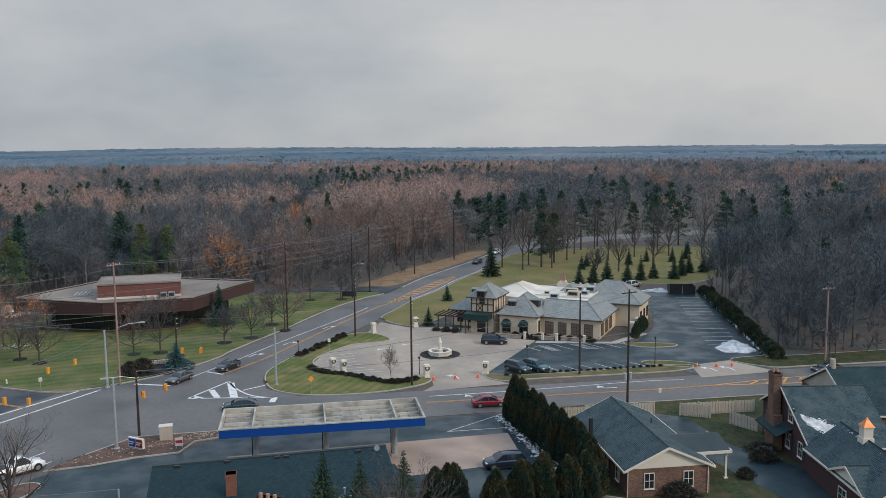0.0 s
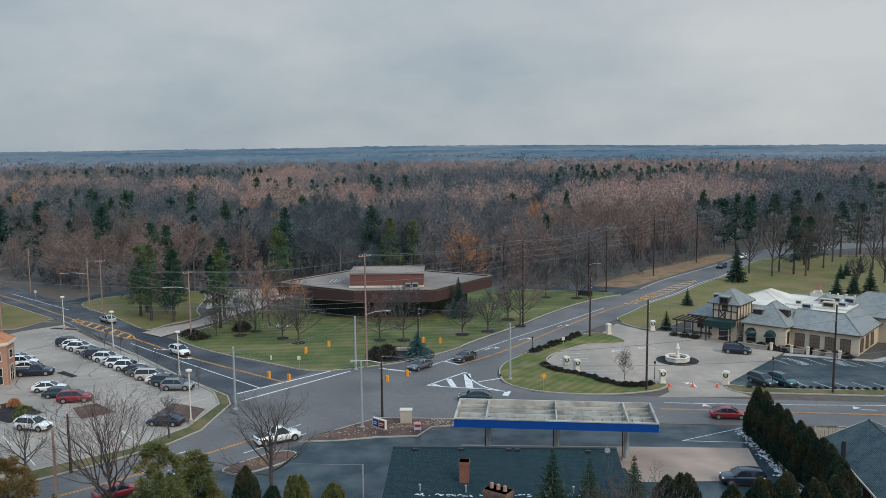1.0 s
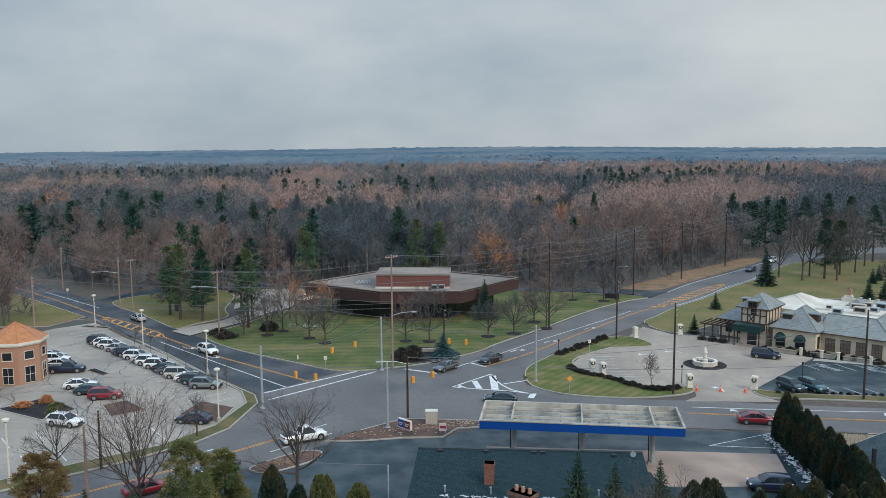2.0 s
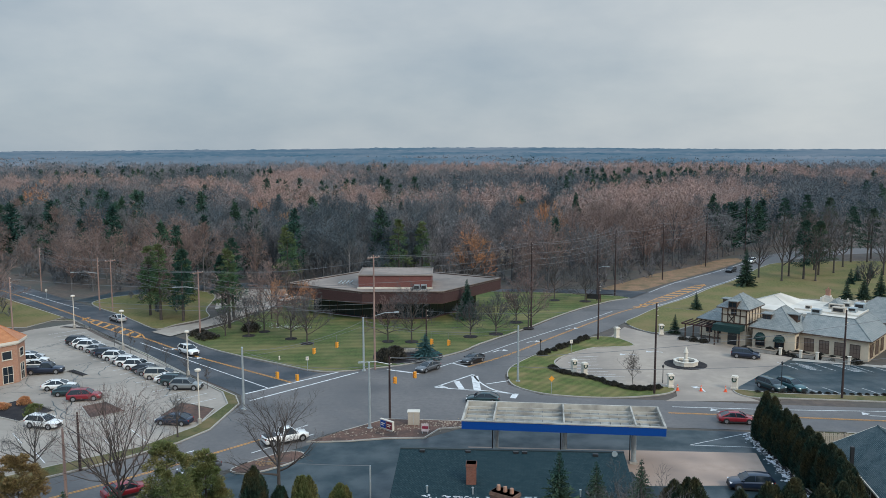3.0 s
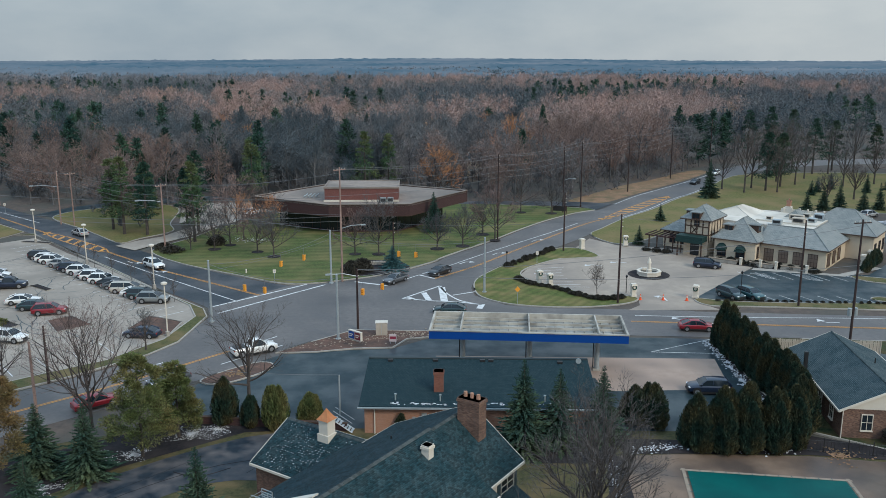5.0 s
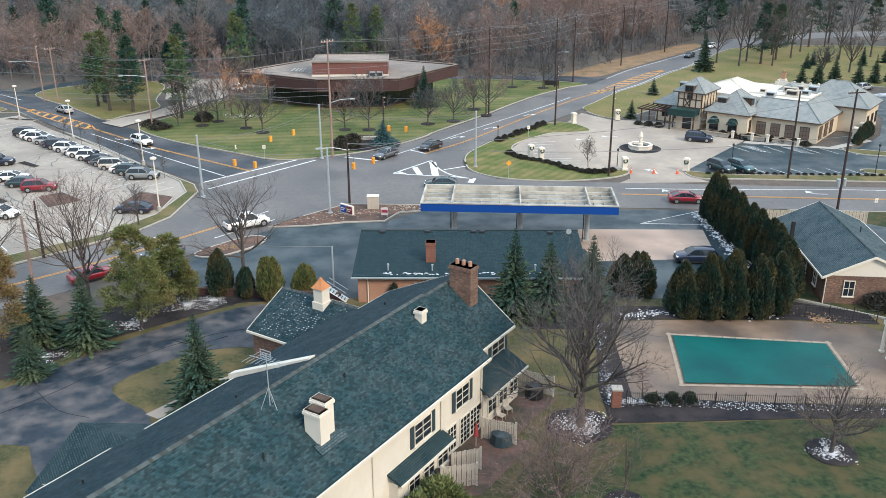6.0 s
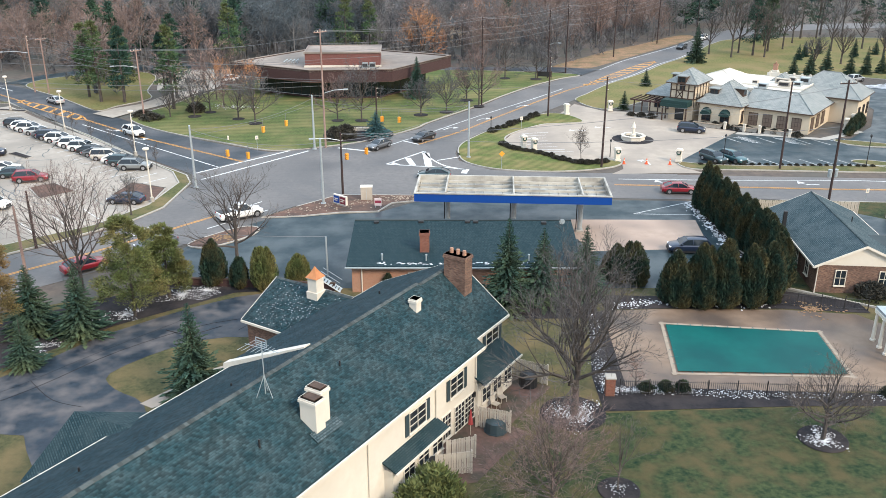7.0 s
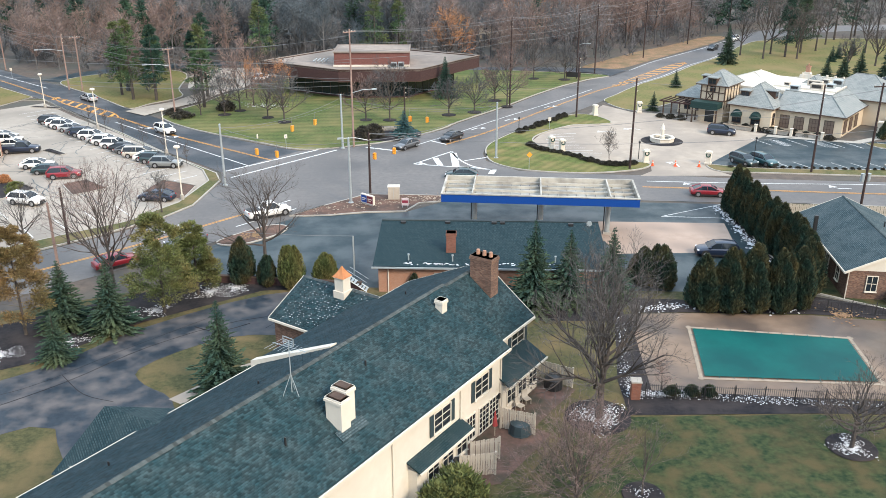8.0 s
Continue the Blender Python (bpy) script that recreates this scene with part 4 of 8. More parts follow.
# the long white house nearest the camera
house = thing("long_house", "long white two-storey house with dark shingle roof", "house", pose(3.3, 61.1, .06, 0, 0, -125.1))
I4 = Matrix.Identity(4)
RY = -.4
gable_block(house, pose(4.2, RY, 0), 44, 7.2, 5.4, 5.9, 6.1, 9.4, "white", "shingle", over=.55, ends=(False, True), tabs=True)
gable_block(house, pose(-1.7, RY, 0), 5.9, 7.0, 4.3, 5.9, 6.0, 9.2, "white", "shingle", over=.45, ends=(True, False), gable_mat="brick2", tabs=True)
chimney(house, pose(.1, .9, 7.6), 1.1, 1.9, 3.3, "brick2", pots=3)
ch = chimney(house, pose(20.2, 3.2, 6.4), .8, 1.2, 2.8, "white", pots=0)
c2h = chimney(house, pose(19.38, 2.95, 6.4), .74, 1.1, 3.05, "white", pots=0)
part("chimney_lid", B().box(19.9, 2.75, 9.2, 20.5, 3.65, 9.27), M["timber"], ch)
part("chimney_lid", B().box(19.1, 2.5, 9.45, 19.66, 3.4, 9.53), M["timber"], c2h)
part("flashing", xf(B().box(-1.2, -.2, 0, 1.2, .5, .05), pose(19.8, 3.75, 7.1, -31.5, 0, 0)), M["shingle2"], ch)
chimney(house, pose(6.2, 1.0, 8.3), .62, .62, 1.25, "white", pots=0)
# windows on the garden side; local +y is outward
GW = 5.0
for x, z, w, h, sh in ((12.0, 3.3, 1.9, 1.5, True), (7.0, 3.35, 1.7, 1.5, True)):
    window(house, pose(x, GW + .02, z, 0, 0, 180), w, h, 2, 3, sh)
window(house, pose(-.1, 3.92, 3.55, 0, 0, 180), 1.9, 1.6, 2, 3, True)
# glazed garden doors
for x in (6.6, 5.2):
    window(house, pose(x, GW + .02, .15, 0, 0, 180), 1.3, 2.1, 3, 5, False, sill=False)
window(house, pose(8.4, GW + .02, .4, 0, 0, 180), 1.1, 1.9, 3, 4, False)
# lean-to roofs over the patios
for x0, x1, yw, za, zb, deep in ((-1.4, 4.4, 3.9, 4.0, 2.95, 2.0), (9.7, 16.0, GW, 2.85, 2.42, 1.1)):
    r = B()
    t = [(x0, yw, za), (x1, yw, za), (x1, yw + deep, zb), (x0, yw + deep, zb)]
    u = [(x, y, z - .14) for x, y, z in t]
    r.face(*t[::-1])
    r.face(*u)
    for i in range(4):
        r.face(t[i], t[(i + 1) % 4], u[(i + 1) % 4], u[i])
    lt = part("porch_roof", r, M["shingle"], house)
    part("porch_gutter", B().box(x0 - .05, yw + deep - .02, zb - .18, x1 + .05, yw + deep + .1, zb - .02), M["white"], lt)
    part("porch_wall", B().box(x0 + .15, yw, 0, x1 - .15, yw + deep * .65, zb - .18), M["white"], house)
    for k in range(3):
        window(house, pose(x0 + 1.0 + k * 1.7, yw + deep * .65 + .02, .85, 0, 0, 180), 1.2, 1.2, 2, 2, False)
for x in (4.35, 17.5, 9.8):
    part("downpipe", B().tube([(x, GW + .1, 0), (x, GW + .1, 5.4), (x, GW + .5, 5.7)], .05, 6), M["white"], house)
part("wall_lantern", B().box(4.55, GW + .02, 1.9, 4.75, GW + .22, 2.3), M["black"], house)
# wing with the cupola, at right angles, on the street side
gm = pose(1.6, -16.6, 0, 0, 0, 90)
gable_block(house, gm, 10, 4.3, 3.4, 3.2, 3.4, 5.3, "brick2", "shingle2", over=.35, ends=(True, False), tabs=True)
cupola(house, pose(2.2, -11.9, 5.3, 0, 0, 0), .95, 1.5)
# the street slope steps up at a white gable wall
st = B()
for q in ([(4.0, -.35, 9.5), (15.4, -.35, 9.5), (15.4, -8.5, 5.95), (4.0, -8.5, 5.95)],):
    lo = [(x, y, z - .3) for x, y, z in q]
    st.face(*q[::-1])
    st.face(*lo)
    for i in range(4):
        st.face(lo[i], lo[(i + 1) % 4], q[(i + 1) % 4], q[i])
part("roof_slope", st, M["shingle"], house)
shingles(house, I4, (4.0, -.35, 9.503), (1, 0, 0), (0, -8.15, -3.55), 11.4, math.hypot(8.15, 3.55), 77)
wg = B()
pr = [(-8.7, 5.95), (-1.0, 9.4), (-1.0, 8.5), (-7.6, 5.1), (-7.7, 4.4), (-8.3, 4.4), (-8.4, 5.3), (-8.7, 5.3)]
wg.face(*[(15.98, y, z) for y, z in pr])
wg.face(*[(15.38, y, z) for y, z in pr[::-1]])
for i in range(len(pr)):
    (y0, a0), (y1, a1) = pr[i], pr[(i + 1) % len(pr)]
    wg.face((15.38, y0, a0), (15.38, y1, a1), (15.98, y1, a1), (15.98, y0, a0))
part("gable_wall", wg, M["white"], house)
# hipped street wing
hw = B()
apx, ary = (25.0, -12.9, 5.4), (25.4, -6.0, 6.6)
hw.face((29.6, -12.4, 3.0), apx, ary, (29.8, -5.0, 5.0))
hw.face(apx, (21.2, -12.6, 3.0), (21.2, -6.5, 5.4), ary)
hw.face((29.6, -12.4, 3.0), (21.2, -12.6, 3.0), apx)
part("hip_roof", hw, M["shingle"], house)
part("wing_wall", B().box(21.6, -12.0, 0, 29.2, -5, 3.0), M["brick2"], house)
part("flashing", xf(B().box(-.09, -1.4, 0, .09, 1.4, .12), pose(21.3, -9, 4.5, 25, 0, -8)), M["white"], house)
part("flashing", xf(B().box(-.06, -3.2, 0, .06, 3.2, .1), pose(29.0, -9.0, 4.1, 14, 0, -4)), M["white"], house)
# small vents and the aerial
for x, y, z in ((4.6, -3.4, 7.9), (15.4, 1.4, 8.3), (21.0, -2.5, 8.2), (24.0, 2.6, 7.7), (31, -3.5, 7.8), (12.0, -3.5, 7.6)):
    part("vent_pipe", B().cyl(x, y, z - .4, z + .55, .06, n=8), M["black"], house)
ant = thing("roof_aerial", "thin metal television aerial on a tripod mast", "aerial", pose(-8.4, 43.2, 9.3, 0, 0, -35))
part("mast", B().cyl(0, 0, 0, 3.4, .03, n=6), M["galv"], ant)
for k in range(3):
    a = k * 2.094
    part("leg", B().tube([(0, 0, 1.2), (.55 * math.cos(a), .55 * math.sin(a), -.15)], .02, 5), M["galv"], ant)
part("boom", B().tube([(-1.3, 0, 2.9), (1.3, 0, 3.05)], .02, 5), M["galv"], ant)
for k in range(9):
    x = -1.2 + k * .3
    part("element", B().tube([(x, -.75 + .05 * k, 2.91 + x * .05), (x, .75 - .05 * k, 2.91 + x * .05)], .012, 4), M["galv"], ant)
for q in ((-.42, -.03, 3.1, .42, 0, 3.14), (-.42, -.03, 3.24, .42, 0, 3.28), (-.42, -.03, 3.38, .42, 0, 3.42), (-.42, -.03, 3.1, -.38, 0, 3.6), (.38, -.03, 3.1, .42, 0, 3.6), (-.42, -.03, 3.56, .42, 0, 3.6)):
    part("reflector_rod", B().box(*q), M["galv"], ant)
# old snow lying in flecks on the wing roof
fl = B()
rng = random.Random(31)
for _ in range(300):
    x, yv = .6 + .34 * rng.randint(0, 26) + rng.gauss(0, .05), .2 * round(rng.uniform(.02, 1.0) ** .8 * 22)
    z = 5.3 + .19 - yv * (5.3 - 3.2) / 4.3
    s = rng.uniform(.015, .06)
    fl.face((x - s, -yv - .03, z - .015), (x + s, -yv - .025, z - .012), (x + s * .7, -yv + .025, z + .012), (x - s * .8, -yv + .03, z + .015))
tagged(part("snow_flecks", xf(fl, gm), M["snow"], house), kind="stuff")

# station shop
shop = thing("station_shop", "low orange-brick shop with flat dark shingle roof", "shop", pose(-5.4, 78.0, .02, 0, 0, -3))
part("wall", B().box(0, 0, 0, 22.6, 8.4, 3.1), M["brick3"], shop)
rf = B()
for pts in ([(-.5, -.6, 3.1), (22.9, -.6, 3.1), (22.9, 8.9, 4.5), (-.5, 8.9, 4.5)],):
    lo = [(x, y, z - .3) for x, y, z in pts]
    rf.face(*pts)
    rf.face(*lo[::-1])
    for i in range(4):
        rf.face(lo[i], lo[(i + 1) % 4], pts[(i + 1) % 4], pts[i])
part("roof", rf, M["shingle_dark"], shop)
part("parapet", B().box(-.5, 8.9, 3.0, 22.9, 9.3, 4.62).box(-.5, 8.0, 3.8, 22.9, 8.9, 4.1), M["flatroof"], shop)
part("gutter", B().box(-.6, -.75, 2.86, 23, -.6, 3.02), M["galv"], shop)
for x in (1.0, 21.8):
    part("downpipe", B().tube([(x, -.66, 2.9), (x, -.1, 2.5), (x, -.1, 0)], .06, 6), M["white"], shop)
chimney(shop, pose(7.2, 2.6, 3.4), .95, .95, 2.2, "brick", pots=0)
for x, y in ((1.6, 8.3), (6.4, 8.4), (11.4, 8.4), (12.3, 8.4), (19.6, 8.1)):
    part("roof_vent", B().box(x, y, 4.2, x + .55, y + .3, 4.62).box(x + .05, y - .06, 4.3, x + .5, y, 4.55), M["black"], shop)
for x, y in ((3.0, .6), (7.4, .5), (17.6, .5)):
    part("vent_pipe", B().cyl(x, y, 3.0, 3.85, .07, n=8).cyl(x, y, 3.85, 3.95, .12, n=8), M["galv"], shop)
part("round_sign", B().tube([(21.8, 8.0, 4.75), (21.8, 7.94, 4.75)], .3, 14), M["galv"], shop)
part("meter_box", B().box(5.6, -.25, 1.5, 6.1, 0, 2.2).box(5.82, -.14, .3, 5.9, -.06, 1.5), M["galv"], shop)
part("junction_box", B().box(4.7, -.15, 1.4, 5.0, 0, 1.8), M["galv"], shop)
melt = B()
rng = random.Random(3)
for _ in range(70):
    x = rng.uniform(2.5, 14) if rng.random() < .8 else rng.uniform(14, 20)
    s = rng.uniform(.05, .16)
    y = rng.uniform(-.3, .15)
    z = 3.12 + (y + .6) * .147
    melt.face((x - s, y - .06, z), (x + s, y - .05, z + .004), (x + s * .8, y + .07, z + .022), (x - s * .9, y + .05, z + .02))
tagged(part("snow_patches", melt, M["snow"], shop), kind="stuff")

# fuel canopy
can = thing("fuel_canopy", "blue-edged fuel canopy with open white corrugated deck on three columns", "canopy", pose(1.1, 93.2, 0, 0, 0, -6.3))
CW, CD, z0, z1 = 22.6, 7.5, 4.55, 5.6
fz = B()
for x0, y0, x1, y1 in ((0, 0, CW, .16), (0, CD - .16, CW, CD), (0, .16, .16, CD - .16), (CW - .16, .16, CW, CD - .16)):
    fz.box(x0, y0, z0, x1, y1, z1 - .12)
part("fascia", fz, M["blue"], can, "deep blue metal fascia")
part("lining", B().box(.16, .16, z0 + .1, CW - .16, .2, z1 - .12).box(.16, CD - .2, z0 + .1, CW - .16, CD - .16, z1 - .12).box(.16, .2, z0 + .1, .2, CD - .2, z1 - .12).box(CW - .2, .2, z0 + .1, CW - .16, CD - .2, z1 - .12), M["deck"], can)
ed = B()
for x0, y0, x1, y1 in ((-.05, -.05, CW + .05, .18), (-.05, CD - .18, CW + .05, CD + .05), (-.05, .18, .18, CD - .18), (CW - .18, .18, CW + .05, CD - .18)):
    ed.box(x0, y0, z1 - .12, x1, y1, z1)
part("coping", ed, M["deck"], can, "dull white metal coping")
for x in [.3 + i * 1.1 for i in range(20)]:
    part("deck_panel", B().box(x, .3, z0 + .1, x + 1.05, CD - .3, z0 + .2).box(x, .3, z0 + .2, x + .07, CD - .3, z0 + .42), M["deck"], can)
for y in (1.2, 3.0, 4.6, 6.2):
    part("beam", B().box(.2, y, z0 + .42, CW - .2, y + .12, z0 + .72), M["deck"], can)
for x in (3.5, 11.4, 19.3):
    part("cross_beam", B().box(x, .2, z0 + .5, x + .16, CD - .2, z1 + .05), M["deck"], can)
for x in (3.7, 11.6, 19.5):
    c = part("column", B().cyl(x, 3.6, 0, z0 + .3, .3, n=16), M["galv"], can)
    part("base", B().box(x - .45, 3.1, 0, x + .45, 4.1, .25), M["kerb"], c)
    part("downpipe", B().cyl(x - .42, 3.75, 0, z0 + .2, .06, n=8), M["black"], c)

# restaurant
RS = pose(69.8, 140.5, .02, 0, 0, -40)
rest = thing("restaurant", "cream stucco restaurant with grey slate hip roofs and half-timbered gable", "restaurant", RS)


def hip(th, x0, y0, x1, y1, ez, rz, inset, mat="tile", over=.5, axis="x", thick=.14, name="hip_roof"):
    """A hipped roof over a rectangle; ridge along the given axis, pulled in by inset at both ends."""
    a = [(x0 - over, y0 - over, ez), (x1 + over, y0 - over, ez), (x1 + over, y1 + over, ez), (x0 - over, y1 + over, ez)]
    if axis == "x":
        r = [(x0 + inset, (y0 + y1) / 2, rz), (x1 - inset, (y0 + y1) / 2, rz)]
        fs = ((a[0], a[1], r[1], r[0]), (a[1], a[2], r[1]), (a[2], a[3], r[0], r[1]), (a[3], a[0], r[0]))
    else:
        r = [((x0 + x1) / 2, y0 + inset, rz), ((x0 + x1) / 2, y1 - inset, rz)]
        fs = ((a[0], a[1], r[0]), (a[1], a[2], r[1], r[0]), (a[2], a[3], r[1]), (a[3], a[0], r[0], r[1]))
    b = B()
    for f in fs:
        b.face(*f)
    lo = [(x, y, z - thick) for x, y, z in a]
    for i in range(4):
        b.face(lo[i], lo[(i + 1) % 4], a[(i + 1) % 4], a[i])
    b.face(*lo[::-1])
    ob = part(name, b, M[mat], th)
    g = B()
    for i in range(4):
        p, q = Vector(lo[i]), Vector(lo[(i + 1) % 4])
        g.tube([p, q], .09, 6)
    part("eaves_gutter", g, M["timber"], ob)
    rc = B()
    rc.tube([r[0], r[1]], .1, 5)
    for i, e in enumerate(a):
        rc.tube([e, min(r, key=lambda k: (Vector(k) - Vector(e)).length)], .08, 5)
    part("hip_cap", rc, M[mat], ob)
    return ob


# walls
part("wall", B().box(-24.5, 6, 0, -11, 22, 4.4), M["cream"], rest)
part("wall", B().box(-11.2, 0, 0, 0, 8, 3.7), M["cream"], rest)
part("wall", B().box(-6, 0.01, 0, 0, 13, 3.7), M["cream"], rest)
part("wall", B().box(-8, 13, 0, 4.6, 22.4, 4.6), M["cream"], rest)
part("wall", B().box(-18.6, -2.6, 0, -11.2, 7, 4.1), M["cream"], rest)
part("wall", B().box(-24.6, -2.2, 0, -20.0, 5, 7.0), M["cream"], rest)
part("wall", B().box(-30.5, 2.0, 0, -18, 12, 3.2), M["cream"], rest)
part("flat_roof", B().box(-22, 5.0, 4.4, -3.9, 20, 5.95), M["membrane"], rest, "bright white flat roof")
part("roof_kerb", B().box(-15, 8, 5.95, -3.9, 8.25, 6.25).box(-4.15, 8.25, 5.95, -3.9, 18, 6.3).box(-14, 19.7, 5.95, -3.9, 20, 6.7), M["membrane"], rest)
for i in range(7):
    part("parapet_post", B().box(-13.6 + i * 1.5, 19.6, 5.95, -13.3 + i * 1.5, 20.05, 7.0), M["white"], rest)
for x, y, w, d, h, mt in ((-10.5, 6.4, 1.6, 1.1, .9, "galv"), (-7.6, 9.6, 2.2, 1.4, 1.1, "fence"), (-6.0, 12.4, 1.4, 1.4, .8, "galv"), (-9.0, 13.0, 2.6, 1.0, 1.0, "fence"), (-5.6, 15.6, 1.8, 1.6, 1.2, "galv"), (-8.2, 16.8, 1.2, 1.2, .8, "deck"), (-13.2, 10.4, 1.0, .8, .6, "fence")):
    u = thing("rooftop_unit", "weathered ventilation box on the white restaurant roof", "ventilation unit", RS @ pose(x, y, 5.95))
    part("casing", B().box(-w / 2, -d / 2, .12, w / 2, d / 2, h), M[mt], u)
    part("base_rail", B().box(-w / 2 + .05, -d / 2 + .05, 0, w / 2 - .05, d / 2 - .05, .12), M["galv"], u)
    part("grille", B().box(-w * .38, -d / 2 - .03, h * .35, w * .38, -d / 2, h * .85), M["black"], u)
# slopes round the flat roof
lb = B()
lb.face((-11.6, -.6, 3.6), (.6, -.6, 3.6), (-3.6, 4.6, 6.1), (-11.6, 4.6, 6.1))
lb.face((.6, -.6, 3.6), (.6, 13.2, 3.6), (-3.6, 13.2, 6.1), (-3.6, 4.6, 6.1))
lb.face((-3.6, 4.6, 6.1), (-3.6, 13.2, 6.1), (-4.2, 13.2, 5.1), (-4.2, 5.2, 5.1))
lb.face((-11.6, 4.6, 6.1), (-3.6, 4.6, 6.1), (-4.2, 5.2, 5.1), (-11.6, 5.2, 5.1))
ob = part("slate_slope", lb, M["tile"], rest)
part("eaves_gutter", B().tube([(-11.4, -.62, 3.55), (.62, -.62, 3.55), (.62, 13, 3.55)], .09, 6), M["timber"], ob)
part("hip_cap", B().tube([(.6, -.6, 3.62), (-3.6, 4.6, 6.14), (-3.6, 13.2, 6.14)], .1, 5).tube([(-11.6, 4.6, 6.14), (-3.6, 4.6, 6.14)], .1, 5), M["tile"], ob)
hip(rest, -18.6, -2.6, -11.2, 6.4, 4.0, 7.5, 3.4, axis="y")
hip(rest, -8, 13, 4.6, 22.4, 4.6, 8.3, 4.7)
hip(rest, -30.5, 2.0, -19, 12.5, 3.3, 7.0, 5.0, axis="x")
hip(rest, -27, 8, -13.5, 20.5, 4.5, 7.35, 4.6, mat="membrane", axis="y")
hip(rest, -25.0, -2.6, -19.6, 4.5, 6.9, 9.1, 2.6, axis="y", over=.3)
hip(rest, -12.5, 14, -8, 20.5, 5.0, 7.2, 2.2, axis="y", name="lantern_roof")
# half timbering on the tower, front (local -y) and side (+x)
tim = B()
for x in (-24.55, -23.5, -22.3, -21.2, -20.1):
    tim.box(x, -2.28, 4.0, x + .2, -2.2, 6.9)
tim.box(-24.6, -2.29, 3.9, -20.0, -2.2, 4.1).box(-24.6, -2.29, 6.7, -20.0, -2.2, 6.9).box(-24.6, -2.29, 5.4, -20.0, -2.2, 5.55)
for x0, x1 in ((-23.3, -22.3), (-22.3, -23.3)):
    tim.face((x0, -2.27, 4.1), (x0 + .22, -2.27, 4.1), (x1 + .22, -2.27, 5.4), (x1, -2.27, 5.4))
for y in (-2.2, -.9, .5, 1.9, 3.3, 4.6):
    tim.box(-20.0, y, 2.6, -19.92, y + .2, 6.9)
tim.box(-20.0, -2.2, 3.9, -19.91, 4.8, 4.1).box(-20.0, -2.2, 6.7, -19.91, 4.8, 6.9)
part("timber_frame", tim, M["timber"], rest, "dark half-timber framing")
window(rest, pose(-22.3, -2.22, 5.6), .9, 1.0, 2, 2, False, "timber", False)
# dormers
for x, y, z, rzz in ((-16.6, -1.0, 5.6, 0), (-12.4, 1.2, 5.7, 90), (-22.3, -2.4, 7.4, 0), (-24.7, .5, 7.2, -90)):
    m = pose(x, y, z, 0, 0, rzz)
    d = part("dormer", xf(B().box(-.8, -.5, -.6, .8, 1.2, .7), m), M["timber"], rest)
    part("dormer_roof", xf(B().box(-1.0, -.8, .7, 1.0, 1.4, .85), m), M["tile"], d)
    part("pane", xf(B().box(-.65, -.53, -.3, -.05, -.5, .5).box(.05, -.53, -.3, .65, -.5, .5), m), M["glass"], d)
# arched awning windows of the front wing
for x in (-17.2, -13.8):
    window(rest, pose(x, -2.62, .8), 1.5, 1.6, 2, 2, False, "timber")
    aw = B()
    n = 8
    for i in range(n):
        a0, a1 = math.pi * i / n, math.pi * (i + 1) / n
        aw.face((x + math.cos(a0) * .95, -2.62, 2.2 + math.sin(a0) * .95), (x + math.cos(a0) * .95, -3.4, 2.0 + math.sin(a0) * .55), (x + math.cos(a1) * .95, -3.4, 2.0 + math.sin(a1) * .55), (x + math.cos(a1) * .95, -2.62, 2.2 + math.sin(a1) * .95))
        aw.face((x, -3.41, 1.85), (x + math.cos(a0) * .95, -3.41, 1.95 + math.sin(a0) * .55), (x + math.cos(a1) * .95, -3.41, 1.95 + math.sin(a1) * .55))
    part("awning", aw, M["green"], rest, "rounded dark green awning")
window(rest, pose(-11.18, 0.0 - 1.3, 1.0, 0, 0, 90), .8, 1.9, 2, 3, False, "timber")
for i in range(4):
    window(rest, pose(-9.6 + i * 2.5, -.02, .5), 1.5, 2.1, 3, 3, False, "timber", False, "warmglass")
for y in (1.8, 5.2, 8.6):
    window(rest, pose(.02, y, .5, 0, 0, 90), 1.6, 2.2, 3, 3, False, "timber", False, "warmglass")
for y in (14.6, 18, 21):
    window(rest, pose(4.62, y, .9, 0, 0, 90), 1.3, 2.0, 2, 3, False, "timber", False)
for x in (-28.6, -26.4):
    window(rest, pose(x, 1.98, .9), 1.1, 1.6, 2, 3, False, "timber", False)
# entrance canopy and porch
part("entrance_awning", B().box(-25.2, -4.6, 2.9, -20.2, -2.2, 3.9).box(-25.3, -4.7, 2.7, -20.1, -4.55, 3.3), M["green"], rest, "dark green entrance canopy")
for x in (-25.0, -20.5):
    part("porch_post", B().box(x, -4.4, 0, x + .22, -4.18, 2.8), M["timber"], rest)
part("entrance_door", B().box(-23.3, -2.25, 0, -21.6, -2.19, 2.4), M["glass"], rest)
perg = thing("terrace_pergola", "dark red timber pergola over the restaurant terrace", "pergola", RS)
for i in range(5):
    part("post", B().box(-31.5 + i * 1.6, -2.6, 0, -31.3 + i * 1.6, -2.4, 2.8), M["timber"], perg)
for i in range(9):
    part("rafter", B().box(-32 + i * .9, -3.2, 2.8, -31.86 + i * .9, 1.9, 3.0), M["brickdark"], perg)
part("beam", B().box(-32.2, -2.7, 2.65, -24.8, -2.45, 2.85), M["brickdark"], perg)
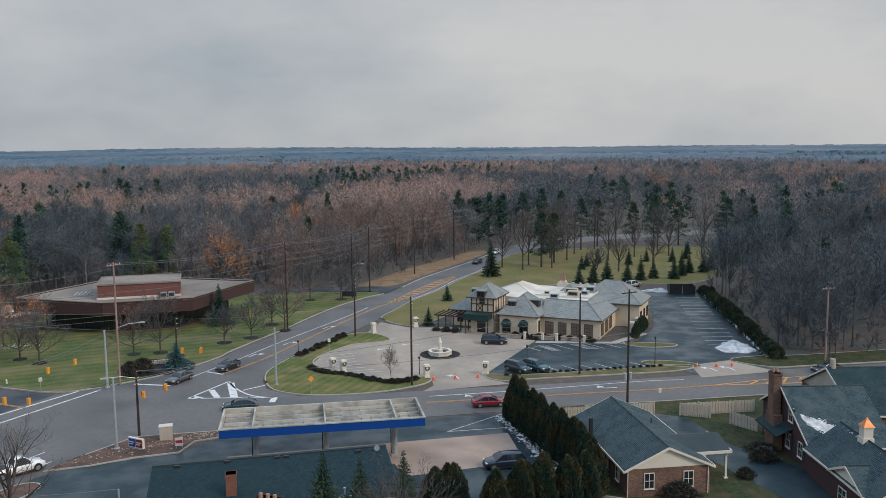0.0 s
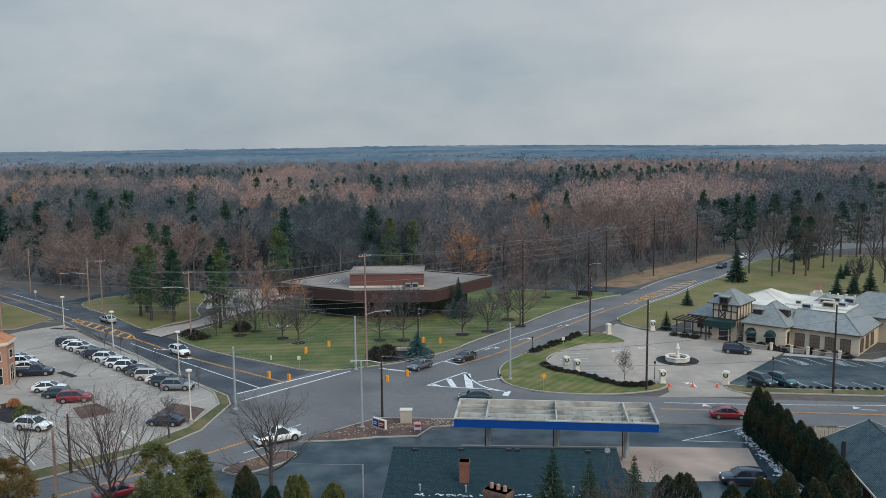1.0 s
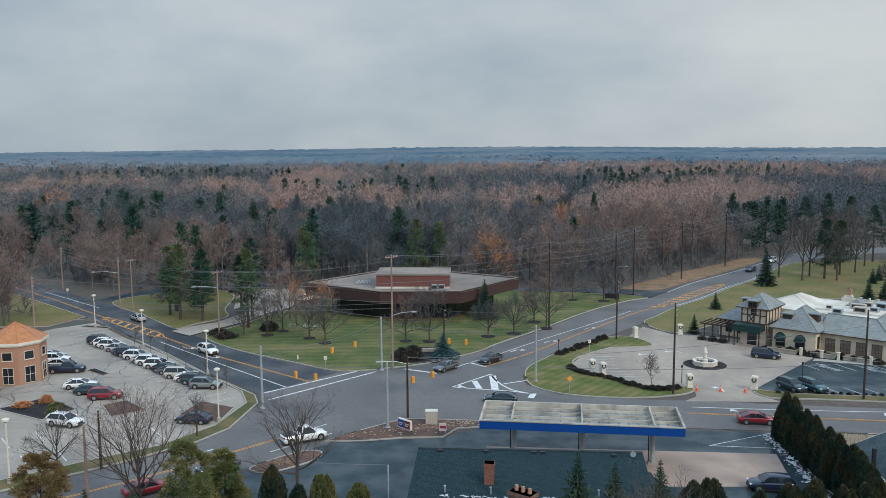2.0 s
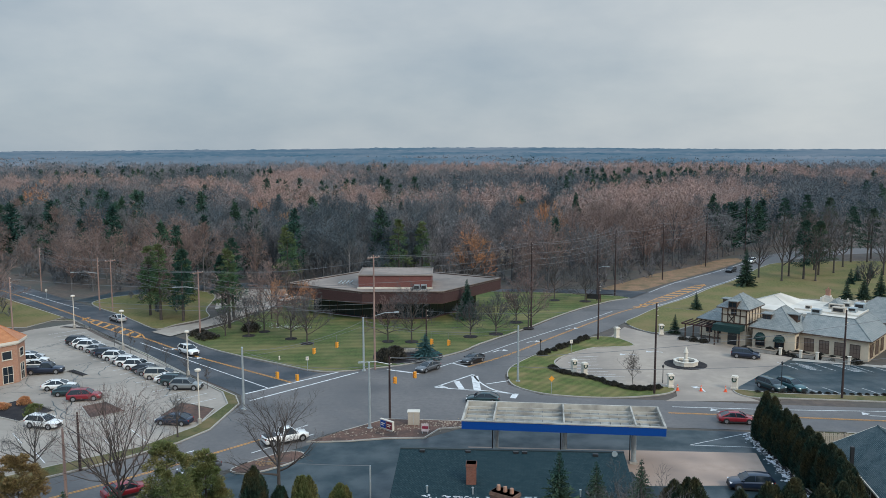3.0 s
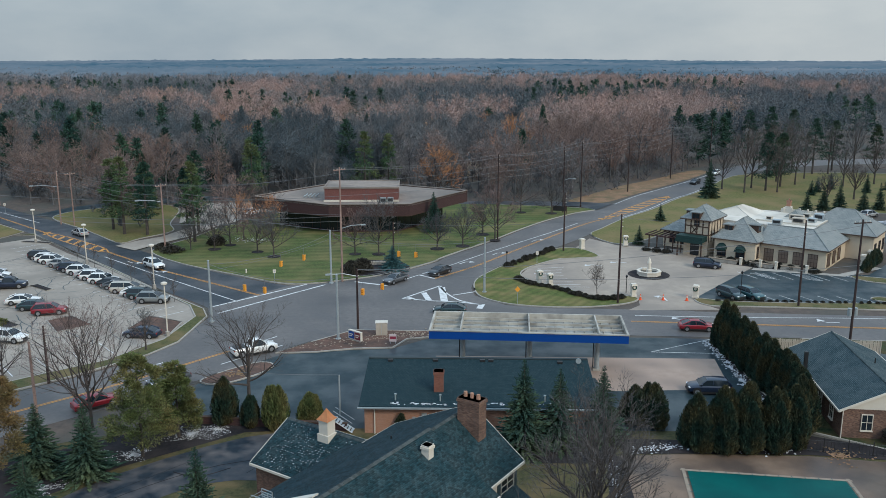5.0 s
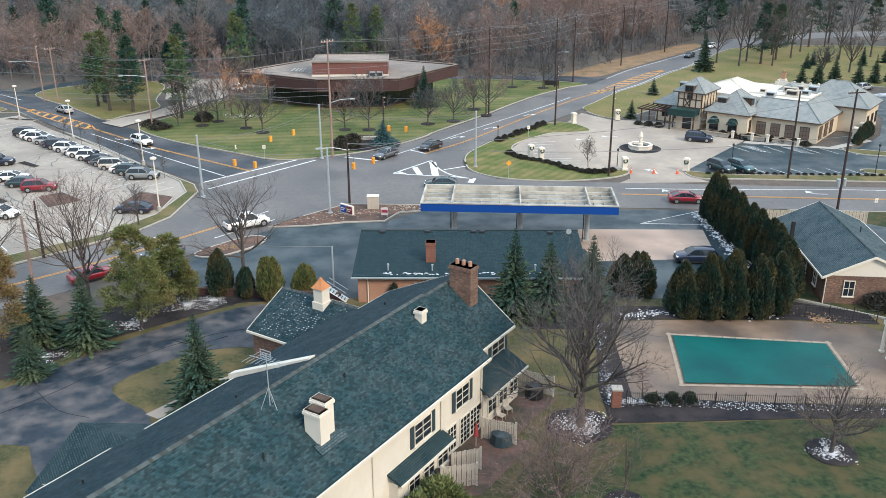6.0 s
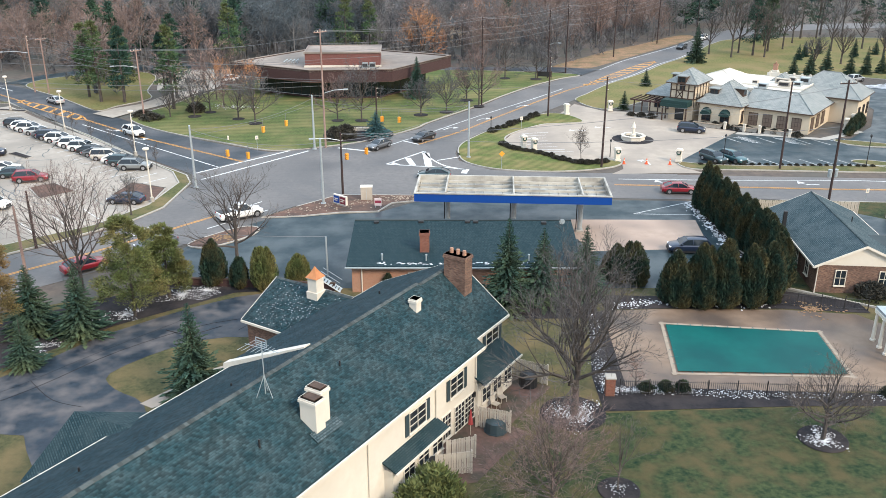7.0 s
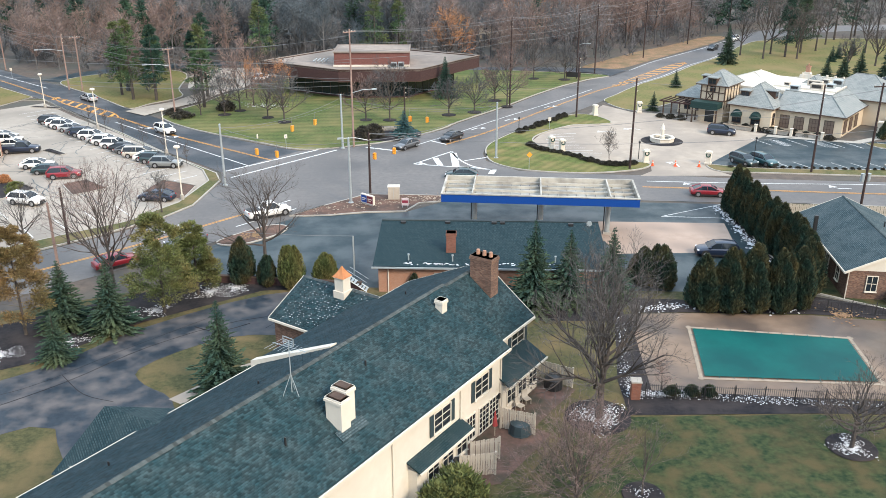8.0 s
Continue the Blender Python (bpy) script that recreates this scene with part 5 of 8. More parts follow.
# low stone terrace walls with white posts
setting("terrace_bed", flat([tuple((RS @ Vector((x, y, 0)))[:2]) for x, y in ((-19, -5.2), (-6, -4.6), (-1, -3.4), (-1, -.7), (-11, -.7), (-11.4, -3.2), (-19, -3.2))], .045), M["mulch"], "dark planting bed along the restaurant terrace", "planting bed")
for x0, x1, y in ((-18.6, -13.2, -4.9), (-11.6, -7.4, -3.9), (-6.4, -2.4, -3.3)):
    tw = thing("terrace_wall", "low pale stone wall of the restaurant terrace", "wall", RS @ pose(x0, y, .03, 0, 0, 3))
    n = int((x1 - x0) / .5)
    for i in range(n):
        for k in range(2):
            part("stone", B().box(i * .5 + .12 * k, -.22 + .02 * math.sin(i * 2.3 + k), .3 * k, i * .5 + .47 + .12 * k, .22, .29 + .3 * k), M["kerb"], tw)
    part("coping", B().box(-.05, -.28, .6, n * .5 + .2, .28, .7), M["coping"], tw)
for x, y in ((-12.9, -4.6), (-9.6, -4.2), (-7.0, -3.9), (-2.0, -3.5)):
    tp = thing("terrace_post", "short white post with cap on the terrace", "post", RS @ pose(x, y, .03))
    part("shaft", B().box(-.2, -.2, 0, .2, .2, 1.2), M["white"], tp)
    part("cap", B().box(-.27, -.27, 1.2, .27, .27, 1.32), M["white"], tp)
# roof plant and chimney
part("chimney_base", B().box(-13.6, 20.9, 4.5, -12.5, 22.0, 7.0), M["white"], rest)
chimney(rest, pose(-13.05, 21.45, 7.0), .75, .75, 1.2, "brick3", pots=1)

# brown brick office
off = thing("brick_office", "low brown-brick office with deep fascia and gravel roof", "office building", pose(0, 0, .1))
ROOF = [(-36, 183.6), (-18.4, 172.2), (-1.9, 172.6), (11, 190.6), (-4.2, 199.6), (-21.5, 201.6)]
part("roof", B().prism(ROOF, 6.0, 6.25), M["gravelroof"], off)
core = [(-12.5 + (x + 12.5) * .76, 187 + (y - 187) * .76) for x, y in ROOF]
part("wall", B().prism(core, 0, 6.0), M["brickdark"], off)
n = len(ROOF)
for i in range(n):
    p, q = Vector(ROOF[i]), Vector(ROOF[(i + 1) % n])
    d = (q - p).normalized()
    o = Vector((d.y, -d.x)) * .35
    f = B().prism([(p.x, p.y), (q.x, q.y), (q.x - o.x, q.y - o.y), (p.x - o.x, p.y - o.y)], 4.0, 6.4)
    part("fascia", f, M["brickdark"], off)
    part("coping", B().prism([(p.x + o.x * .2, p.y + o.y * .2), (q.x + o.x * .2, q.y + o.y * .2), (q.x - o.x * 1.2, q.y - o.y * 1.2), (p.x - o.x * 1.2, p.y - o.y * 1.2)], 6.4, 6.52), M["gravelroof"], off)
    part("soffit", B().prism([(p.x, p.y), (q.x, q.y), (q.x - o.x * 8, q.y - o.y * 8), (p.x - o.x * 9, p.y - o.y * 9)], 3.9, 4.0), M["timber"], off)
    c0, c1 = Vector(core[i]), Vector(core[(i + 1) % n])
    for k in range(7):
        a, e = c0.lerp(c1, (k + .03) / 7), c0.lerp(c1, (k + .97) / 7)
        off2 = o.normalized() * .05
        part("window_pane", B().prism([(a.x, a.y), (e.x, e.y), (e.x + off2.x, e.y + off2.y), (a.x + off2.x, a.y + off2.y)], .35, 3.85), M["glass"], off)
pent = part("penthouse", B().box(-19.7, 177.2, 6.2, -4.3, 187.4, 9.0), M["brickred"], off)
part("penthouse_roof", B().box(-19.9, 177.0, 9.0, -4.1, 187.6, 9.18).box(-19.9, 177.0, 9.18, -4.1, 177.3, 9.3).box(-19.9, 187.3, 9.18, -4.1, 187.6, 9.3).box(-19.9, 177.3, 9.18, -19.6, 187.3, 9.3).box(-4.4, 177.3, 9.18, -4.1, 187.3, 9.3), M["gravelroof"], pent)
part("flashing", B().box(-19.9, 176.9, 6.25, -4.1, 177.2, 6.6), M["membrane"], pent)
for x, y in ((-7.4, 176.2), (-5.9, 176.4)):
    u = thing("rooftop_unit", "grey air-conditioning box on the office roof", "ventilation unit", pose(x, y, 6.35))
    part("casing", B().box(-.6, -.5, 0, .6, .5, 1.0), M["galv"], u)
    part("grille", B().box(-.5, -.54, .2, .5, -.5, .85), M["black"], u)
rack = thing("roof_plant", "blue-grey pipe racks on the office roof", "ventilation unit", pose(-24.5, 182.5, 6.25))
for k in range(4):
    part("pipe", B().tube([(k * .8, -1.5, .6), (k * .8 + .4, 1.5, .7)], .12, 6), M["galv"], rack)
    part("stand", B().box(k * .8 + .1, -.1, 0, k * .8 + .3, .1, .65), M["galv"], rack)

# brick bungalow with the car port
bun = thing("brick_bungalow", "brick bungalow with frosted dark shingle roof and white gable", "house", pose(40.6, 75.3, .1, 0, 0, 82))
gable_block(bun, pose(.3, -4.35, 0), 17.2, 4.6, 4.3, 3.0, 3.0, 5.05, "brick2", "shingle2", over=.4, ends=(True, True), gable_mat="white")
part("car_port_roof", B().put(B().box(3.4, -12.4, 3.05, 8.8, -6.2, 3.25), I4).put(B().face((3.2, -12.6, 3.26), (3.2, -6.0, 3.26), (6.2, -6.0, 4.15), (6.2, -12.6, 4.15)).face((6.2, -12.6, 4.15), (6.2, -6.0, 4.15), (9.0, -6.0, 3.26), (9.0, -12.6, 3.26)), I4), M["flatroof"], bun)
part("car_port_fascia", B().box(3.1, -12.7, 2.95, 3.35, -6.4, 3.25).box(3.1, -12.75, 2.95, 9.0, -12.55, 3.3), M["white"], bun)
for x in (3.5, 8.5):
    part("post", B().box(x, -12.4, 0, x + .2, -12.2, 3.0).box(x - .1, -12.5, 0, x + .3, -12.1, .15), M["white"], bun)
for y in (-2.4, -6.6):
    window(bun, pose(.28, y, .9, 0, 0, -90), .95, 1.55, 2, 2, False)
for x in (3, 6.5, 10, 13.5):
    window(bun, pose(x, -.03, .9, 0, 0, 180), .9, 1.5, 2, 2, False)
part("flue", B().box(11.0, .1, 0, 11.35, .45, 4.9), M["black"], bun)
part("vent_pipe", B().cyl(10, -6.4, 3.8, 4.9, .07, n=8), M["black"], bun)
for y in (-.1, -8.7):
    part("downpipe", B().tube([(.2, y, 2.9), (.2, y, 0)], .05, 6), M["white"], bun)

# dark brick house, partly seen
rh = thing("brick_house", "dark brick house with steep shingle roofs, cupola and melting snow", "house", pose(66, 88, .1, 0, 0, 75))
gable_block(rh, pose(-5.4, .0, 0, 0, 0, -90), 9.0, 7.6, 5.6, 3.0, 4.3, 7.4, "brickdark", "shingle2", over=.35, ends=(True, False))
gable_block(rh, pose(.5, -8.0, 0, 0, 0, -90), 14, 7.4, 7.0, 4.5, 4.5, 8.0, "brick2", "shingle", over=.35, ends=(True, True), gable_mat="fence")
gable_block(rh, pose(-13.2, -3.2, 0, 0, 0, 180), 14, 3.6, 3.2, 3.0, 3.1, 5.6, "brickdark", "shingle2", over=.35, ends=(False, True))
gable_block(rh, pose(-22.3, .6, 0, 0, 0, -90), 6, 3.2, 3.2, 2.9, 2.9, 4.4, "brickdark", "shingle2", over=.3, ends=(True, False), gable_mat="white")
cupola(rh, pose(-18.2, -3.2, 5.7), .95, 1.4)
chimney(rh, pose(-4.7, .7, 0), 1.5, .95, 9.1, "brick2", pots=2)
part("chimney_stack", B().box(-5.9, .1, 0, -3.5, 1.2, 4.2), M["brick2"], rh)
part("chimney_cap", B().cyl(.6, -8.6, 8.0, 9.2, .4, .3, 10), M["fence"], rh)
part("lean_to", B().face((-8.4, 0, 3.4), (-2.2, 0, 3.6), (-2.2, 1.9, 2.6), (-8.4, 1.9, 2.6)).box(-8.4, 1.85, 2.5, -2.2, 1.95, 2.65), M["shingle"], rh)
for x, z in ((-7.9, 4.2), (-10.6, 1.0), (-7.4, 1.0), (-1.4, .8)):
    window(rh, pose(x, .02, z, 0, 0, 180), 1.0, 1.6, 2, 2, True)
window(rh, pose(-14.6, .05, .1, 0, 0, 180), 1.1, 2.2, 1, 2, False)
window(rh, pose(-21.6, .65, .6, 0, 0, 180), 1.5, 1.3, 2, 2, False)
for x in (-8.4, -10.8):
    window(rh, pose(-6.92, x - 1.6, 1.6, 0, 0, -90), 1.1, 1.5, 2, 2, True)
part("downpipe", B().tube([(-13.1, .3, 3.0), (-13.1, .1, 2.7), (-13.1, .1, 0)], .06, 6), M["white"], rh)
sn = B()
rng = random.Random(8)
for _ in range(330):
    t = rng.random()
    x = -13.2 - rng.random() * 9
    y = -3.0 + rng.random() * 3.0
    z = 5.6 + .18 - (y + 3.2) * (2.5 / 3.2)
    s = rng.uniform(.03, .1)
    sn.face((x - s, y - .03, z + .025), (x + s * .6, y - .04, z + .03), (x + s, y + .03, z - .02), (x - s * .7, y + .035, z - .025))
for _ in range(1700):
    u = rng.random()
    yy = -.5 - u * 4.2
    xx = -9.4 - 2.3 * u ** .6 + rng.gauss(0, .16 + .22 * math.sin(math.pi * u))
    z = 7.4 + .18 - (-5.4 - xx) * (4.4 / 7.6)
    q = rng.uniform(.05, .16)
    sn.face((xx - .06, yy - q, z - .015), (xx + .06, yy - q * .7, z + .05), (xx + .06, yy + q, z + .05), (xx - .06, yy + q * .6, z - .015))
part("melting_snow", sn, M["snow"], rh, "patches of melting snow")

# octagonal brick tower by the west lot
oc = thing("octagonal_pavilion", "octagonal orange-brick pavilion with copper roof", "shop", pose(-71.4, 129.4, .02, 0, 0, 8))
R8 = 4.3
ring = [(R8 * math.cos(radians(22.5 + 45 * i)), R8 * math.sin(radians(22.5 + 45 * i))) for i in range(8)]
part("wall", B().prism(ring, 0, 6.2), M["brick3"], oc)
part("cornice", B().prism([(x * 1.1, y * 1.1) for x, y in ring], 6.2, 6.6).prism([(x * 1.05, y * 1.05) for x, y in ring], 6.0, 6.2), M["white"], oc)
cr = B()
for i in range(8):
    (ax, ay), (bx, by) = ring[i], ring[(i + 1) % 8]
    cr.face((ax * 1.08, ay * 1.08, 6.6), (bx * 1.08, by * 1.08, 6.6), (0, 0, 9.2))
    cr.tube([(ax * 1.08, ay * 1.08, 6.62), (0, 0, 9.22)], .05, 4)
part("copper_roof", cr, M["copper"], oc)
for i in range(8):
    a = radians(45 + 45 * i)
    r2 = R8 * math.cos(radians(22.5))
    m = pose(r2 * math.cos(a), r2 * math.sin(a), 0, 0, 0, 45 + 45 * i + 90)
    window(oc, m @ pose(0, 0, 3.9), 1.4, 1.2, 1, 1, False, "white")
    window(oc, m @ pose(0, 0, .2), 1.5, 2.5, 2, 2, False, "white", False)
ann = thing("shop_row", "long low brick shop row with white roof", "shop", pose(-75, 127, .02, 0, 0, 200))
part("wall", B().box(0, -6, 0, 40, 12, 4.6), M["brick3"], ann)
part("roof", B().box(-.3, -6.3, 4.6, 40.3, 12.3, 5.0), M["membrane"], ann)
part("awning", B().box(1, 12, 2.4, 12, 13.2, 3.4), M["green"], ann)
# ---- vehicles ----
PAINT = {}


def paint(c):
    if c not in PAINT:
        PAINT[c] = plain("car_paint", c, 0.28, 0.15, coat=0.6)
    return PAINT[c]


def loft(stations):
    """Rounded hull from stations (x, half width, z low, z high)."""
    b = B()
    n = 10
    for x, w, lo, hi in stations:
        h = hi - lo
        for y, z in ((-.86, 0), (-1, .22), (-1, .62), (-.93, .9), (-.72, 1), (.72, 1), (.93, .9), (1, .62), (1, .22), (.86, 0)):
            b.v.append((x, y * w, lo + z * h))
    for i in range(len(stations) - 1):
        for j in range(n):
            b.f.append((i * n + j, (i + 1) * n + j, (i + 1) * n + (j + 1) % n, i * n + (j + 1) % n))
    b.f.append(tuple(range(n)))
    k = (len(stations) - 1) * n
    b.f.append(tuple(range(k + n - 1, k - 1, -1)))
    return b


KINDS = {  # length, half width, hood height, belt, roof height, cabin (x rear-low, rear-top, front-top, front-low), wheel radius
    "sedan": (4.8, .91, .92, 1.0, 1.46, (-2.05, -1.05, .30, 1.25), .34),
    "suv": (4.7, .94, 1.06, 1.14, 1.70, (-2.28, -1.80, .35, 1.20), .38),
    "van": (5.1, .98, 1.02, 1.14, 1.75, (-2.48, -2.25, .70, 1.85), .35),
    "pickup": (5.7, .98, 1.12, 1.2, 1.87, (-.6, -.35, .75, 1.45), .40),
}


def car(kind, c, label, x, y, rz, z=.03, name="car"):
    L, w, hood, belt, top, cab, wr = KINDS[kind]
    e = thing(name, label, "car", pose(x, y, z, 0, 0, rz))
    P0 = paint(c)
    r, f = -L / 2, L / 2
    deck = belt - .04 if kind == "sedan" else belt
    st = [(r, w * .84, .46, deck - .22), (r + .05, w * .93, .34, deck - .08), (r + .3, w * .98, .27, deck), (cab[0] + .45, w, .24, belt + .02), (0, w, .24, belt), (cab[3] - .15, w, .24, belt - .03), (f - 1.0, w * .99, .25, hood + .02), (f - .5, w * .96, .27, hood - .06), (f - .18, w * .9, .3, hood - .17), (f - .04, w * .82, .33, hood - .3), (f, w * .74, .4, hood - .42)]
    part("body", loft(st), P0, e, smooth=True)
    # greenhouse: glass hull with a curved painted roof skin
    wb, wt = w * .94, w * .72
    xs = [cab[0], cab[0] * .5 + cab[1] * .5, cab[1], cab[1] * .67 + cab[2] * .33, cab[1] * .33 + cab[2] * .67, cab[2], cab[2] * .5 + cab[3] * .5, cab[3]]
    zs = [belt - .02, belt * .42 + top * .58 - .03, top - .06, top, top - .005, top - .06, belt * .44 + top * .56 - .03, belt - .05]
    g = B()
    for xx, zz in zip(xs, zs):
        k = max(0, min(1, (zz - belt) / (top - belt)))
        hw = wb + (wt - wb) * k
        for yy, z2 in ((-wb, belt - .08), (-hw, zz - .05 * k), (-hw * .82, zz), (hw * .82, zz), (hw, zz - .05 * k), (wb, belt - .08)):
            g.v.append((xx, yy, z2))
    for i in range(7):
        g.f += [(i * 6 + q, (i + 1) * 6 + q, (i + 1) * 6 + q + 1, i * 6 + q + 1) for q in range(5)]
    part("glazing", g, M["glass"], e)
    rf = B()
    for xx, zz in zip(xs[2:6], zs[2:6]):
        rf.v += [(xx, yy, z2) for yy, z2 in ((-wt - .015, zz - .09), (-wt * .84, zz + .012), (0, zz + .03), (wt * .84, zz + .012), (wt + .015, zz - .09))]
    for i in range(3):
        rf.f += [(i * 5 + q, (i + 1) * 5 + q, (i + 1) * 5 + q + 1, i * 5 + q + 1) for q in range(4)]
    part("roof", rf, P0, e, smooth=True)
    for d in (-1, 1):
        for (xa, za), (xb, zb), rad in (((cab[0], belt - .02), (cab[1], top - .08), .10 if kind != "pickup" else .06), ((cab[3] - .04, belt - .04), (cab[2], top - .08), .05), ((-.25, belt), (-.3, top - .07), .04)):
            part("pillar", B().tube([(xa, d * (wb - .01), za), (xa * .5 + xb * .5, d * ((wb + wt) / 2 + .012), za * .48 + zb * .52), (xb, d * wt, zb)], rad, 5), P0, e)
        part("mirror", B().box(cab[3] - .35, min(d * w, d * (w + .17)), belt - .02, cab[3] - .2, max(d * w, d * (w + .17)), belt + .12), P0, e)
        part("headlight", B().box(f - .3, min(d * w * .52, d * w * .86), hood - .3, f - .06, max(d * w * .52, d * w * .86), hood - .2), M["clearlamp"], e)
        part("tail_light", B().box(r + .01, min(d * w * .58, d * w * .9), deck - .34, r + .16, max(d * w * .58, d * w * .9), deck - .12), M["redlamp"], e)
        part("sill_trim", B().box(r + 1.3, min(d * w * .96, d * (w + .012)), .2, f - 1.3, max(d * w * .96, d * (w + .012)), .36), M["black"], e)
        for xx in (f - .95, r + .95):
            yy = d * (w - .09)
            part("wheel_arch", B().tube([(xx, d * (w - .06), wr + .02), (xx, d * (w + .004), wr + .02)], wr * 1.2, 16), M["black"], e)
            t = part("wheel", B().tube([(xx, yy - .11, wr), (xx, yy + .11, wr)], wr, 16), M["rubber"], e)
            part("rim", B().tube([(xx, yy + d * .10, wr), (xx, yy + d * .125, wr)], wr * .66, 10), M["rim"], t)
    part("grille", B().box(f - .1, -w * .5, .42, f + .012, w * .5, hood - .34), M["black"], e)
    part("front_bumper", B().box(f - .2, -w * .8, .26, f + .03, w * .8, .40), M["black"], e)
    part("rear_bumper", B().box(r - .02, -w * .84, .32, r + .2, w * .84, .52), M["black"] if kind != "sedan" else P0, e)
    if kind == "pickup":
        part("bed_liner", B().box(r + .15, -w * .82, belt - .01, cab[0] - .1, w * .82, belt + .012), M["black"], e)
    return e


WH, SI, GR, BK, DG, RD, NV, TE = (.78, .77, .75), (.42, .42, .42), (.10, .105, .115), (.012, .013, .016), (.02, .045, .05), (.22, .01, .02), (.012, .02, .045), (.03, .085, .095)
ROW = [("suv", BK, "black"), ("suv", WH, "white"), ("suv", WH, "white"), ("sedan", SI, "silver"), ("sedan", GR, "grey"), ("suv", NV, "navy"), ("suv", WH, "white"), ("sedan", SI, "silver"), ("suv", WH, "white"), ("suv", WH, "white"), ("sedan", BK, "black"), ("sedan", GR, "grey"), ("van", (.5, .46, .4), "champagne"), ("sedan", WH, "white"), ("suv", DG, "dark green"), ("suv", (.2, .21, .21), "grey")]
for i, (k, c, nm) in enumerate(ROW):
    t = (i + .15 * math.sin(i * 2.1)) / (len(ROW) - 1)
    car(k, c, f"{nm} {'minivan' if k == 'van' else k} parked in a row on the bleached lot", -68.6 + 28.6 * t, 153.2 - 28.6 * t, -3 + 3 * math.sin(i * 1.7))
for k, c, nm, x, y, rz in (("sedan", SI, "silver", -72.6, 142.4, 6), ("suv", WH, "white", -70.4, 139.4, 8), ("sedan", WH, "white", -68.2, 136.6, 6), ("pickup", NV, "dark blue", -65.6, 133.4, 9), ("sedan", WH, "white", -59.2, 124.4, 10), ("sedan", DG, "dark green", -56.2, 121.4, 8), ("suv", RD, "red", -53.0, 119.0, 11),
                           ("suv", WH, "white", -53.2, 107.0, -14), ("sedan", NV, "dark blue", -36.6, 108.4, 172)):
    car(k, c, f"{nm} {k} parked on the bleached lot", x, y, rz)
for k, c, lb, x, y, rz in (("sedan", GR, "grey sedan waiting at the stop line", -3.9, 135.3, 231), ("sedan", BK, "black sedan queuing at the lights", 3.5, 140.4, 231), ("sedan", DG, "dark green sedan waiting beside the painted triangle", 4.4, 118.0, 174),
                           ("sedan", RD, "red sedan driving along the main road", 37.5, 109.2, -6), ("suv", NV, "dark blue suv in front of the restaurant", 50.4, 143.6, -22), ("suv", DG, "dark suv parked beside the verge", 47.7, 124.6, -66), ("suv", TE, "dark teal suv parked beside the verge", 50.7, 124.4, -66),
                           ("suv", NV, "dark wagon parked behind the hedge", 31.8, 87.4, 174), ("pickup", WH, "white pickup turning into the station", -20.6, 101.6, 32), ("sedan", RD, "red car on the southwest road behind bare trees", -34.2, 85.4, 40), ("suv", WH, "white suv coming down the west road", -46.3, 146.2, -44),
                           ("sedan", SI, "silver car far along the west road", -70, 174.6, 136), ("sedan", GR, "grey car on the southwest road", -28.4, 91.8, 222), ("sedan", BK, "black car far along the north road", 80, 243, 232), ("suv", WH, "white suv far along the north road", 92, 261, 232),
                           ("suv", WH, "white suv in the office lot", -38.5, 197, 60), ("sedan", BK, "black car on the main road", 93.5, 109.4, 174), ("suv", SI, "silver truck by the far lot", 103.5, 190, 30)):
    car(k, c, lb, x, y, rz)

# ---- poles, signals, wires ----


def bent(pts, r, n=6):
    return B().tube(pts, r, n)


def utility_pole(x, y, h, mat="wood_pole", arms=1, lamp=None, cans=0, rz=0, label=""):
    e = thing("utility_pole", label or ("tall weathered wooden utility pole" if mat == "wood_pole" else "tall dark wooden utility pole"), "utility pole", pose(x, y, 0, 0, 0, rz))
    part("pole", B().tube([(0, 0, 0), (0, 0, h * .5), (0, 0, h)], [.17, .145, .11], 9), M[mat], e)
    for k in range(arms):
        z = h - .45 - k * 1.1
        a = part("crossarm", B().box(-1.2, -.06, z - .07, 1.2, .06, z + .07), M[mat], e)
        for xx in (-1.05, -.45, .45, 1.05):
            part("insulator", B().cyl(xx, 0, z + .07, z + .27, .045, .03, 6), M["white"], a)
    if not arms:
        for k in range(3):
            part("insulator", B().tube([(0, 0, h - .3 - k * .8), (.3, 0, h - .2 - k * .8)], .05, 5), M["white"], e)
    for k in range(cans):
        part("transformer", B().cyl(-.42 + .84 * k, .1, 3.9, 4.9, .27, n=12), M["galv"], e)
    if lamp:
        L, zz, az = lamp
        c, s = math.cos(radians(az - rz)), math.sin(radians(az - rz))
        a = part("lamp_arm", bent([(0, 0, zz - .5), (c * L * .5, s * L * .5, zz - .05), (c * L, s * L, zz)], .05), M["galv"], e)
        part("lamp_head", xf(B().box(-.15, -.14, -.1, .6, .14, .08), pose(c * L, s * L, zz, 0, 0, az - rz)), M["galv"], a)
    return e


